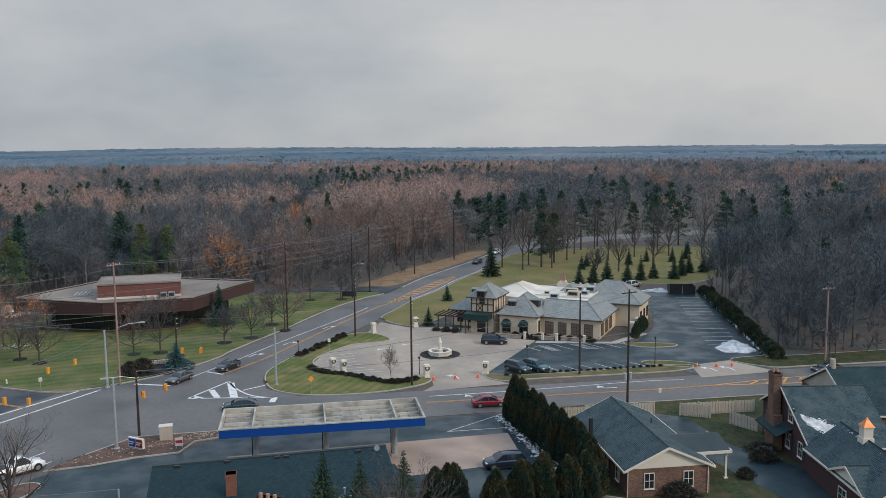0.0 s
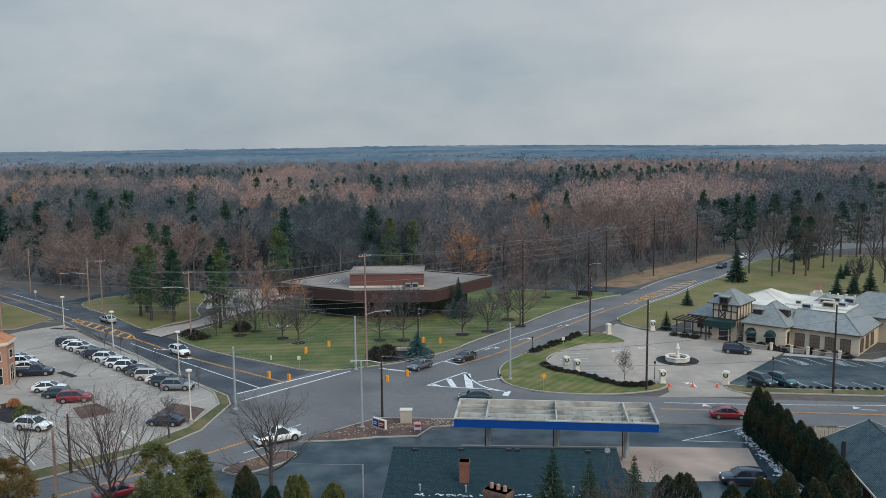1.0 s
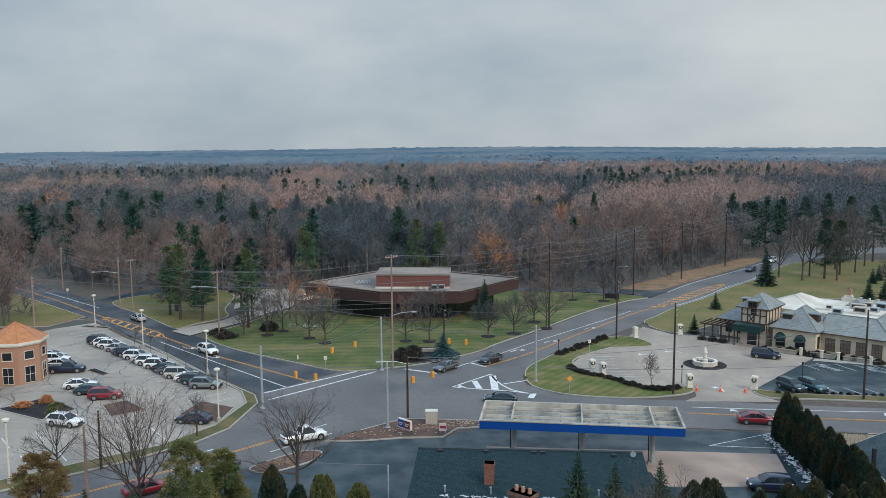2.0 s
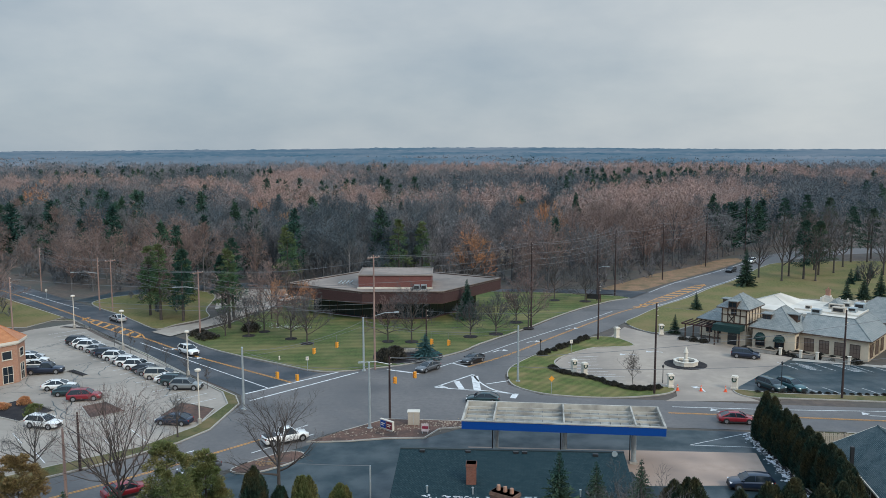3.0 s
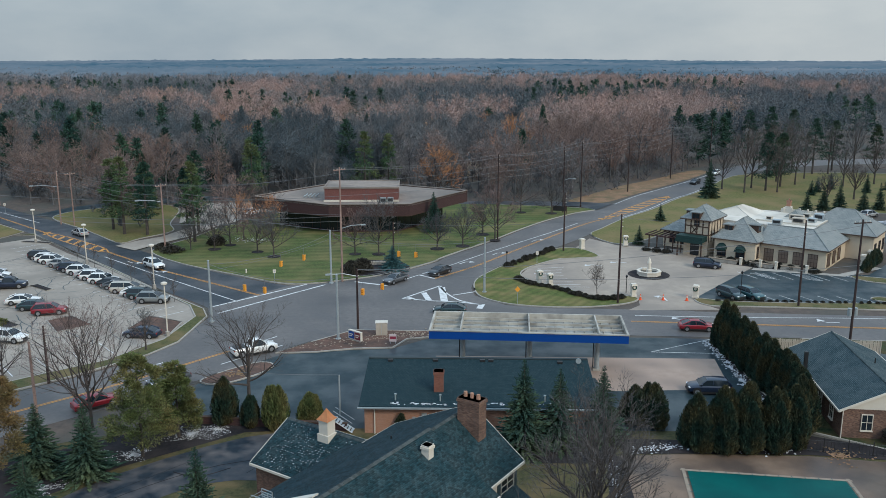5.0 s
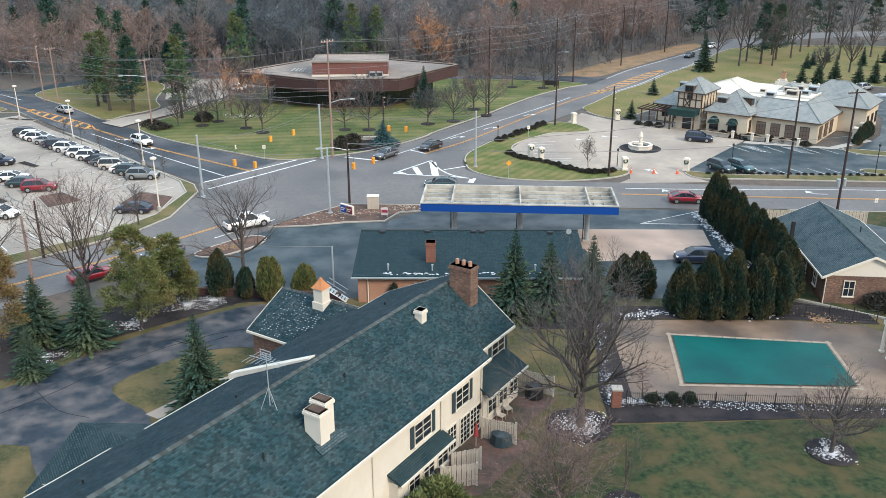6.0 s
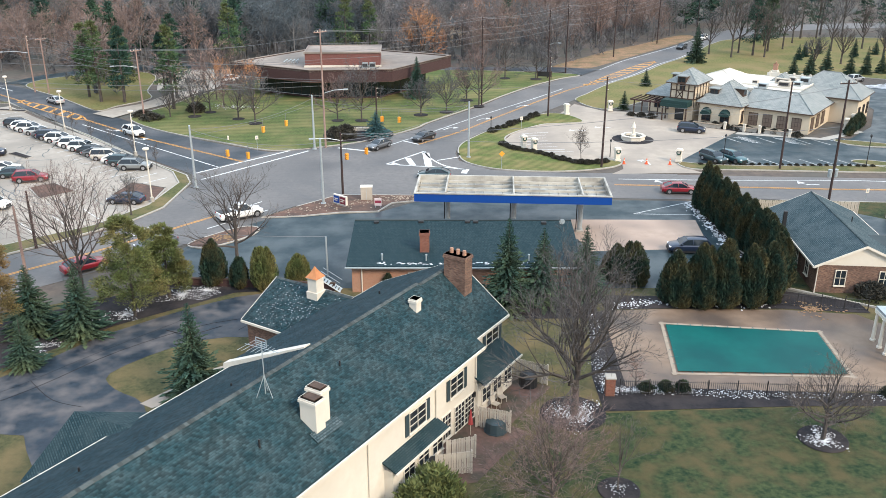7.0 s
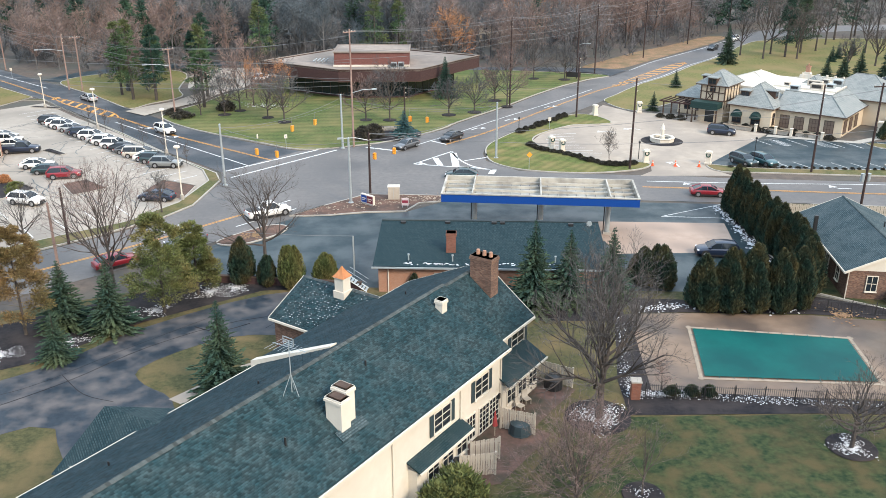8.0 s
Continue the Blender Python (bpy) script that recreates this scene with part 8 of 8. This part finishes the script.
def evergreen(name, label, x, y, z, h, r, mat, seed, kind="spruce", group=""):
    if kind == "column":
        R = np.random.default_rng(seed)
        cs, core = [], B()
        for q in range(4):
            a, d = q * 2.4 + R.normal() * .4, r * (.42 if q else 0)
            hh, rr = h * (1 if q == 0 else .72 + .24 * R.random()), r * (.66 if q == 0 else .52)
            at = np.array([math.cos(a) * d, math.sin(a) * d, 0])
            cs.append(leafy_column(seed * 7 + q, hh, rr, int(900 + 270 * h * r), .27, power=2.5) + at)
            core.put(core_body(hh, rr * .9, 2.4), Matrix.Translation(at))
        e = plant(name, label, "tree", pose(x, y, z), core, np.concatenate(cs), mat, mat, group, "foliage")
        return e
    if kind == "pine":
        c = clump_pine(seed, h, r * 1.1, 84, 46, .42, low=.2, power=.6, flat=.36)
    else:
        c = conifer(seed, h, r, int(18 + h * 2.6), 20, droop=.20, w=.26, gap=.03, taper=.9, fan=7)
    stem = B().cyl(0, 0, 0, h * .95, .035 * h * .5 + .05, .03, 7)
    return plant(name, label, "tree", pose(x, y, z), stem, c, "bark", mat, group)


G = "arborvitae hedge"
for i, (x, y, h, r) in enumerate(((38.4, 101.4, 6.4, 1.45), (38.3, 98.6, 6.6, 1.5), (38.6, 95.8, 6.0, 1.5), (38.5, 93.0, 6.2, 1.5), (38.9, 90.2, 5.8, 1.5), (38.7, 87.4, 6.0, 1.6), (39.0, 84.8, 5.8, 1.5), (38.6, 82.2, 6.1, 1.6), (38.2, 79.6, 5.8, 1.6), (37.2, 77.0, 5.9, 1.6),
                                  (25.9, 73.5, 5.6, 1.5), (28.2, 73.2, 6.4, 1.6), (30.5, 73.3, 6.7, 1.7), (33.0, 73.2, 6.2, 1.6), (35.4, 74.2, 6.0, 1.7), (23.4, 79.0, 4.4, 1.6), (21.6, 79.6, 4.0, 1.4))):
    evergreen("arborvitae", "dark green arborvitae in a dense hedge, browned at the tips", x, y, .06, h, r * 1.2, "arbor", 200 + i, "column", G)
for i, (x, y, h, r, m) in enumerate(((-14.5, 79.4, 4.4, 1.55, "olive"), (-11.1, 80.9, 3.0, 1.4, "olive"), (-19.6, 80.8, 4.8, 1.6, "arbor"), (-1.8, 78.0 - .6, 2.1, .75, "arbor"), (-16.9, 79.8, 3.2, 1.1, "arbor"))):
    evergreen("round_evergreen", "rounded clipped evergreen on the mulched bank", x, y, .1, h, r, m, 230 + i, "column")
for i, (x, y, h, r, m) in enumerate(((9.6, 73.4, 9.2, 3.0, "spruce"), (13.2, 75.0, 7.6, 2.6, "spruce"), (17.6, 76.2, 7.4, 2.3, "spruce"), (-29.2, 69.7, 7.0, 2.5, "spruce"), (-33.7, 70.5, 6.6, 2.6, "spruce"), (-32.0, 64.2, 4.6, 1.8, "spruce"), 
                                     (-16.4, 57.8, 8.4, 2.7, "spruce"), (-4.6, 143.4, 4.4, 2.3, "bluespruce"), (3.1, 176, 8.5, 2.6, "pine"), (54, 188.8 - 2.5, 4.0, 1.3, "spruce"), (43.2, 162.6, 3.8, 1.2, "spruce"), (75.6, 217.8, 10, 2.6, "spruce"), (95, 229, 16, 4.2, "pine"), (102, 236, 15, 4, "spruce"), (110, 264, 15, 4, "pine"), (123, 262, 17, 4.4, "pine"), (133, 270, 16, 4.2, "spruce"), (148, 258, 17, 4.4, "pine"), (160, 262, 15, 4, "spruce"), (171, 250, 17, 4.4, "pine"), (105, 246, 13, 3.4, "spruce"), (118, 303, 17, 4.4, "pine"), (127, 306, 18, 4.6, "pine"), (136, 308, 17, 4.4, "spruce"), (150, 276, 14, 3.8, "spruce"))):
    big = h > 11
    evergreen("pine" if big else "spruce", "tall dark pine with uneven boughs on the far lawn" if big else "dark green spruce with drooping boughs", x, y, .1, h, r, m, 250 + i, "pine" if big else "spruce")
for i, (x, y, h, r, m) in enumerate(((-25.6, 73.5, 9.8, 2.9, "olive"), (-23.4, 77.6, 7.4, 2.3, "olive"), (-36.8, 69.0, 10.2, 3.0, "tawny"))):
    e = clump_pine(270 + i, h, r * 1.1, 90, 210, .22, low=.14, power=.36, flat=.6)
    plant("yellow_pine", "tawny loose pine on the mulched bank" if m == "tawny" else "yellowish green bushy pine on the mulched bank", "tree", pose(x, y, .1), B().cyl(0, 0, 0, h * .8, .16, .05, 7), e, "bark", m)
for i in range(16):
    x = 92 + i * 4.6
    y = 197 + (i * 37 % 11) * .35 + max(0, i - 6) * 2.4
    evergreen("young_spruce", "young dark spruce at the lawn's edge", x, y, .1, 5.2 + (i * 7 % 5) * .5, 1.7, "spruce", 290 + i, group="row of young spruces")
for i, (x, y) in enumerate(((108, 226), (114, 231), (121, 225), (129, 229), (136, 226), (143, 230), (104, 221), (150, 240))):
    evergreen("young_spruce", "young green spruce out on the lawn", x, y, .1, 4.2 + (i % 3) * .5, 1.3, "pine", 320 + i)
for i, (x, y, h, r) in enumerate(((-44.5, 167, 16, 3.0), (-56, 174, 15, 3.0), (-61, 175, 16, 3.0), (-57.5, 179, 14, 2.8), (-65, 180, 15, 3), (-46.5, 178, 17, 3.2), (-40, 205, 17, 3.4), (-14, 222, 17, 3.6), (-8, 226, 16, 3.4), (-49.5, 180.5, 13, 2.6))):
    evergreen("tall_pine", "tall green pine at the edge of the woods", x, y, 0, h, r * 1.1, "pine" if i % 4 == 1 else "whitepine", 340 + i, "pine")


# shrubs and low bushes
bush_src = {}


def bush(x, y, z, h, r, mat, seed, label, group=""):
    k = (mat, seed % 3)
    if k not in bush_src:
        bush_src[k] = tri_mesh("foliage", *soup(leafy_column(600 + seed % 3, 1.0, .55, 900, .15, power=2.6, low=.0)), M[mat]), core_body(1.0, .5, 2.6).mesh("core", M[mat])
    R = random.Random(seed * 13 + int(x * 10))
    h, r = h * R.uniform(.75, 1.25), r * R.uniform(.85, 1.3)
    e = thing("bush", label, "shrub", pose(x + R.uniform(-.12, .12), y + R.uniform(-.12, .12), z, 0, 0, seed * 47), group)
    for nm, me in zip(("foliage", "core"), bush_src[k]):
        o = new(nm, me)
        o.parent = e
        o.scale = (r / .5, r / .5, h)
    return e


for i, (x, y) in enumerate(((18.9, 57.7), (20.3, 57.6), (21.7, 57.5), (37.6, 56.0), (39.2, 55.9))):
    bush(x, y, .1, .75, .5, "arbor", i, "small round clipped bush along the pool fence", "fence bushes")
for i in range(24):
    t = i / 23
    bush(45 + 25.5 * t, 122.8 - 2.6 * t, .12, .32, .28, "shrub", i, "low dark bush in the parking hedge", "parking hedge")
for i, (x, y) in enumerate(smooth_line([(31.4, 125.2), (28.2, 124.2), (25, 126.6), (22, 130.8), (18.2, 133.8), (16.8, 136.8)], False, 4)):
    bush(x - .4, y - .5, .12, .6, .55, "shrub", i, "low dark bush in the court border", "court border")
for i in range(9):
    t = i / 8
    bush(15.6 + 9.6 * t, 145.0 + 12.2 * t, .12, .8, .6, "shrub", i, "low dark bush along the island", "island hedge")
for i, (x, y, h, r) in enumerate(((-11.4, 140.6, 2.6, 1.6), (-9.6, 142.4, 2.2, 1.4), (60.4, 80.4, 1.2, 1.5), (62, 82.6, 1.0, 1.2), (55.4, 76.6, 1.0, 1.0), (46.0, 74.2, 1.3, 1.2), (1.5, 45.0, 2.0, 1.4), (.2, 44.0, 1.6, 1.2), (2.4, 44.6, 1.5, 1.0), (-39.5, 164, 1.6, 1.4), (-46.5, 158, 1.4, 1.6), (-49, 161, 1.2, 1.6))):
    bush(x, y, .1, h, r, "shrub" if i not in (6, 7, 8) else "olive", i, "dense evergreen bush in a planting bed")
for i in range(16):
    u2 = -31 + i * 2.0
    p = RS @ Vector((u2, -2.2 - .6 * (i % 2) if u2 > -11 else (-3.7 if u2 > -19 else -4.2), 0)) if not (-26 < u2 < -19.5) else RS @ Vector((-12 + (i % 3), -2.4, 0))
    bush(p.x, p.y, .05, .8, .7, "shrub", i, "low bush in the restaurant planting", "restaurant planting")
for i in range(30):
    t = i / 29
    bush(114.6 - 23.6 * t + .5, 176.4 - 57.0 * t, 0, 2.3, 1.3, "arbor", i, "dark evergreen in the tall lot hedge", "lot hedge")
for i in range(9):
    t = i / 8
    p = RS @ Vector((5.6, 4 + 9 * t, 0))
    bush(p.x, p.y, 0, 2.4, .6, "arbor", i, "slim dark evergreen beside the restaurant gate", "gate evergreens")
for i, (x, y) in enumerate(((-60.6, 116.6), (-58, 114), (-63, 114.6), (-56.8, 111))):
    bush(x, y, .1, 1.0, .9, "olive" if i % 2 else "woods_rust", i, "tawny ornamental grass clump in a lot bed")

# --- woods: joined, past counting ---
CLEAR = [(-300, -50), (-300, 140), (-96, 158), (-92, 176), (-118, 206), (-150, 236), (-140, 246), (-112, 226), (-96, 212), (-78, 200), (-68, 186), (-60, 180), (-59, 190), (-59, 204), (-52, 215), (-26, 218), (8, 216), (22, 211), (38, 214), (49, 224),
         (67, 245), (87, 272), (99, 288), (119, 299), (150, 306), (214, 312), (214, 286), (176, 272), (178, 256), (156, 214), (124, 186), (116, 176), (95, 124), (99, 116), (132, 112), (300, 96), (300, -50)]
CX, CY = np.array([p[0] for p in CLEAR], float), np.array([p[1] for p in CLEAR], float)


def in_clear(x, y):
    """Even-odd test against the cleared land."""
    ins = np.zeros(len(x), bool)
    j = len(CX) - 1
    for i in range(len(CX)):
        c = ((CY[i] > y) != (CY[j] > y)) & (x < (CX[j] - CX[i]) * (y - CY[i]) / (CY[j] - CY[i] + 1e-12) + CX[i])
        ins ^= c
        j = i
    return ins


def scatter(r0, r1, step, seed):
    """Jittered polar grid of tree places in the wooded land ahead."""
    R = np.random.default_rng(seed)
    n = int(1.45 * (r1 * r1 - r0 * r0) / 2 / step ** 2)
    a = R.uniform(-.62, .85, n)
    r = np.sqrt(R.uniform(r0 * r0, r1 * r1, n))
    x, y = r * np.sin(a), r * np.cos(a)
    k = ~in_clear(x, y)
    return x[k], y[k], R


def rise(x, y):
    """Land height far out: low rolling ground."""
    r = np.hypot(x, y)
    return np.where(r > 700, (np.sin(x * .0016 + 1.3) * np.cos(y * .0021 + .4) * 5 - 2.0) * np.clip((r - 700) / 900, 0, 1), 0)


def woods(name, label, protos, x, y, R, mat, hmin, hmax):
    """Joins many transformed tree soups into one mesh."""
    VV, FF, off = [], [], 0
    pick = R.integers(0, len(protos), len(x))
    ang, sc, wd = R.uniform(0, 6.283, len(x)), R.uniform(hmin, hmax, len(x)), R.uniform(.8, 1.25, len(x))
    zz = rise(x, y)
    for i in range(len(x)):
        V, F = protos[pick[i]]
        c, s = math.cos(ang[i]) * sc[i] * wd[i], math.sin(ang[i]) * sc[i] * wd[i]
        W2 = np.empty_like(V)
        W2[:, 0] = V[:, 0] * c - V[:, 1] * s + x[i]
        W2[:, 1] = V[:, 0] * s + V[:, 1] * c + y[i]
        W2[:, 2] = V[:, 2] * sc[i] + zz[i] - .1
        VV.append(W2)
        FF.append(F + off)
        off += len(V)
    ob = new(name, tri_mesh(name, np.concatenate(VV), np.concatenate(FF), M[mat]))
    return tagged(ob, label, "woods", kind="stuff")


def proto_bare(seed, order, twigs, tw, tl, spread=.8, fork=.3, wood=True, up=.5):
    w, t = bare_tree(seed, 1.0, spread, .012, order, twigs, tw, tl, fork=fork, up=up, sides=4)
    tv, tf = soup(t)
    wv, wf = wood_arrays(w)
    return (tv, tf), (wv, wf)


def proto_fork(seed, limbs, kids, tip, fork=.34, wide=38, tubes=1, r0=.011, **kw):
    w, t = fork_tree(seed, 1.0, limbs, fork, wide, r0, kids, tubes=tubes, sides=3, tip=tip, **kw)
    return soup(t), wood_arrays(w)


# stands of evergreens among the bare woods: centre, half-widths, share
STANDS = [(-106, 338, 40, 17, .85), (-150, 322, 22, 22, .7), (-122, 252, 26, 24, .35), (-110, 212, 14, 12, .3), (-60, 452, 46, 16, .8), (104, 573, 45, 26, .8), (165, 640, 75, 30, .75), (243, 715, 60, 30, .7), (-76, 868, 120, 18, .6), (206, 400, 14, 18, .9), (122, 292, 46, 24, .3),
          (-220, 640, 90, 25, .6), (-330, 900, 140, 30, .5), (330, 980, 160, 20, .4), (30, 1060, 240, 12, .3), (-150, 262, 30, 16, .4), (210, 300, 50, 40, .3), (-64, 226, 12, 18, .25), (-38, 214, 8, 8, .4), (500, 1150, 200, 40, .6)]


def round_crown(seed, lobes, n, tw, tl, wide=.34, low=.42, lobe=.11):
    """Domed bare crown, one unit tall: lobes of fine upswept twigs on rising limbs."""
    R = np.random.default_rng(seed)
    a = np.arange(lobes) * 2.4 + R.normal(size=lobes) * .4
    f = np.sqrt((np.arange(lobes) + .5) / lobes)
    C = np.stack([np.cos(a) * wide * .72 * f, np.sin(a) * wide * .72 * f, .86 - (.86 - low - .12) * f ** 2 + R.normal(size=lobes) * .035], 1)
    rl = lobe * (1 + .65 * R.random(lobes))
    k = R.integers(0, lobes, n)
    d = R.normal(size=(n, 3)) + np.array([0, 0, .45]) + C[k] * np.array([1.6, 1.6, 0])
    d /= np.linalg.norm(d, axis=1, keepdims=True)
    P = C[k] + d * (rl[k] * R.random(n) ** .6 * .8)[:, None]
    V = slivers(R, P, d + np.array([0, 0, .12]) + R.normal(size=(n, 3)) * .3, tl * (.6 + .8 * R.random(n)), tw * (.6 + .8 * R.random(n)))
    root = np.tile([0, 0, .26], (lobes, 1)) + R.normal(size=(lobes, 3)) * .02
    limbs = slivers(R, root, C - root, np.linalg.norm(C - root, axis=1), .007)
    stem = slivers(R, np.zeros((2, 3)), np.array([[0, 0, 1.0], [.02, 0, 1.0]]), .6, .016)
    return soup(np.concatenate([V, limbs, stem]))


def evergreen_share(x, y, base):
    s = np.full(len(x), base)
    for cx, cy, rx, ry, k in STANDS:
        s = np.where(((x - cx) / rx) ** 2 + ((y - cy) / ry) ** 2 < 1, k, s)
    return s


def sort_out(x, y, R, scale, z, base):
    """Kinds of tree for each place, cloud shade put in as greyer ones: 0 evergreen, 1 pale russet, 2 grey-brown, 3 dark
    grey, 4 rust.
    """
    b, r = np.degrees(np.arctan2(x, y)), np.hypot(x, y)
    # lean darkens tree tones to either side in place of cloud shade
    lean = np.where((b > 18) & (r < 560), -.24, np.where(b < -13, np.where(r < 290, -.02, -.2), .07))
    pat = np.array([noise.noise(Vector((a * scale, c * scale * .6, z))) for a, c in zip(x, y)]) * 1.25 + R.normal(size=len(x)) * .08 + lean
    u = R.random(len(x))
    k = np.where(pat > .1, 1, np.where(pat > -.12, 2, 3))
    k = np.where(u > .988, 4, k)
    return np.where(R.random(len(x)) < evergreen_share(x, y, base), 0, k)


TONES = {1: ("russet", "woods_red"), 2: ("brown", "woods_tan"), 3: ("grey", "woods_grey"), 4: ("rust", "woods_rust")}
A = [proto_fork(400 + i, 8 + i % 3, (6, 5, 3), .0066, fork=.28 + .11 * (i % 3), wide=58 - 7 * (i % 3), angle=40, up=.07, bend=.1) for i in range(7)]
x, y, R = scatter(120, 330, 6.5, 1)
kind = sort_out(x, y, R, .016, 1.7, .03)
PC = [soup(clump_pine(445 + i, 1.0, .24, 70, 12, .045, low=.18, power=.8, flat=.8)) for i in range(3)]
A = [p if i < 3 else (round_crown(410 + i, 30, 820, .0062, .07, wide=.29 + .03 * (i % 3), low=.30, lobe=.07), p[1]) for i, p in enumerate(A)]
for k, (nm, mat) in TONES.items():
    mk = kind == k
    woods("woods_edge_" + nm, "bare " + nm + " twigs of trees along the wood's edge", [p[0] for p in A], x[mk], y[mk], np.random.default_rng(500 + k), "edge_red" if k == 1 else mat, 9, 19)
    woods("trunks_edge_" + nm, "dark trunks and limbs of the bare woods", [p[1] for p in A], x[mk], y[mk], np.random.default_rng(500 + k), "woods_dark", 9, 19)
woods("woods_edge_evergreen", "dark pines among the bare woods", PC, x[kind == 0], y[kind == 0], R, "pine", 14, 20)
# undergrowth at the edge
US = [proto_bare(460 + i, 1, 150, .03, .35, spread=1.3, fork=.05)[0] for i in range(3)]
ux, uy, R = scatter(150, 300, 5.0, 9)
woods("undergrowth", "low brown brush under the trees", US, ux, uy, R, "woods_tan", 1.5, 4.5)

x, y, R = scatter(330, 760, 10.4, 2)
kind = sort_out(x, y, R, .011, 3.1, .012)
Bt = [round_crown(470 + i, 9 + i % 4, 260, .0125, .075, wide=.30 + .03 * (i % 4), low=.36 + .05 * (i % 3)) for i in range(9)]
for k, (nm, mat) in TONES.items():
    mk = kind == k
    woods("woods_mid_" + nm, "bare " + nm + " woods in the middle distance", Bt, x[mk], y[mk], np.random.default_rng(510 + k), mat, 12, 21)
PB = [soup(clump_pine(480 + i, 1.0, .27, 44, 9, .055, low=.15, power=.8, flat=.9)) for i in range(4)]
woods("woods_mid_evergreen", "dark pines in the middle distance", PB, x[kind == 0], y[kind == 0], R, "pine", 14, 19.5)

Cp = [round_crown(490 + i, 8 + i % 3, 80, .022, .16, wide=.40, low=.35) for i in range(8)]
x, y, R = scatter(760, 1130, 13.0, 3)
kind = sort_out(x, y, R, .006, 7.7, .04)
# far grey and evergreen trees take the haze-tinted colours
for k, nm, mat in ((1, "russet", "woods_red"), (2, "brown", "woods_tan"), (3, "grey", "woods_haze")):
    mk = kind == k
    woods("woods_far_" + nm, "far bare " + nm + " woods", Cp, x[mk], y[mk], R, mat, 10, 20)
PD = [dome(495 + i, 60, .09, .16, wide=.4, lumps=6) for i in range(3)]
woods("woods_far_evergreen", "far dark evergreen woods, tinted blue for haze", PD, x[kind == 0], y[kind == 0], R, "pine_haze", 13, 19)

# wooded land beyond, with haze put into the tree colours
x, y, R = scatter(1130, 2100, 24.0, 4)
Ep = [round_crown(520 + i, 7, 44, .075, .17, wide=.66, low=.25) for i in range(5)]
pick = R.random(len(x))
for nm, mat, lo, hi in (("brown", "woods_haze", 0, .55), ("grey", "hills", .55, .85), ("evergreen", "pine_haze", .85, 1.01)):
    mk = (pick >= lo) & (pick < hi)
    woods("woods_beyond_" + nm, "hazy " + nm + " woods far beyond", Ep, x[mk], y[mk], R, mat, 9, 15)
# wooded hills along the horizon, haze put into their colour and glow
R = np.random.default_rng(6)
rr = np.concatenate([[1000, 1015], np.linspace(1040, 2600, 60), np.linspace(2640, 4700, 50)])
aa = np.linspace(-.72, .95, 300)
V = np.empty((len(rr), len(aa), 3))
for i, r in enumerate(rr):
    V[i, :, 0], V[i, :, 1] = r * np.sin(aa), r * np.cos(aa)
    base = 6 + 3.0 * np.sin(r * .006 + 3 * np.sin(aa * 4)) + 5.0 * np.sin(aa * 7 + r * .0017) * np.sin(r * .0043 + 1)
    base = base + np.clip((r - 3300) / 1400, 0, 1) * (6.0 + 3.0 * np.sin(aa * 5 + .8) + 1.5 * np.sin(aa * 13))
    V[i, :, 2] = (base + R.normal(size=len(aa)) * 1.8) * np.clip((r - 1015) / 260, 0, 1) - (2 if r < 1030 else 0)
V = V.reshape(-1, 3)
n = len(aa)
q = (np.arange(len(rr) - 1)[:, None] * n + np.arange(n - 1)[None]).ravel()
F = np.concatenate([np.stack([q, q + n, q + n + 1], 1), np.stack([q, q + n + 1, q + 1], 1)])[:, ::-1]
tagged(new("backdrop_hills", tri_mesh("backdrop_hills", V, F, M["hills"])), "wooded hills on the horizon, blue and faintly glowing for haze", "backdrop", kind="structure")
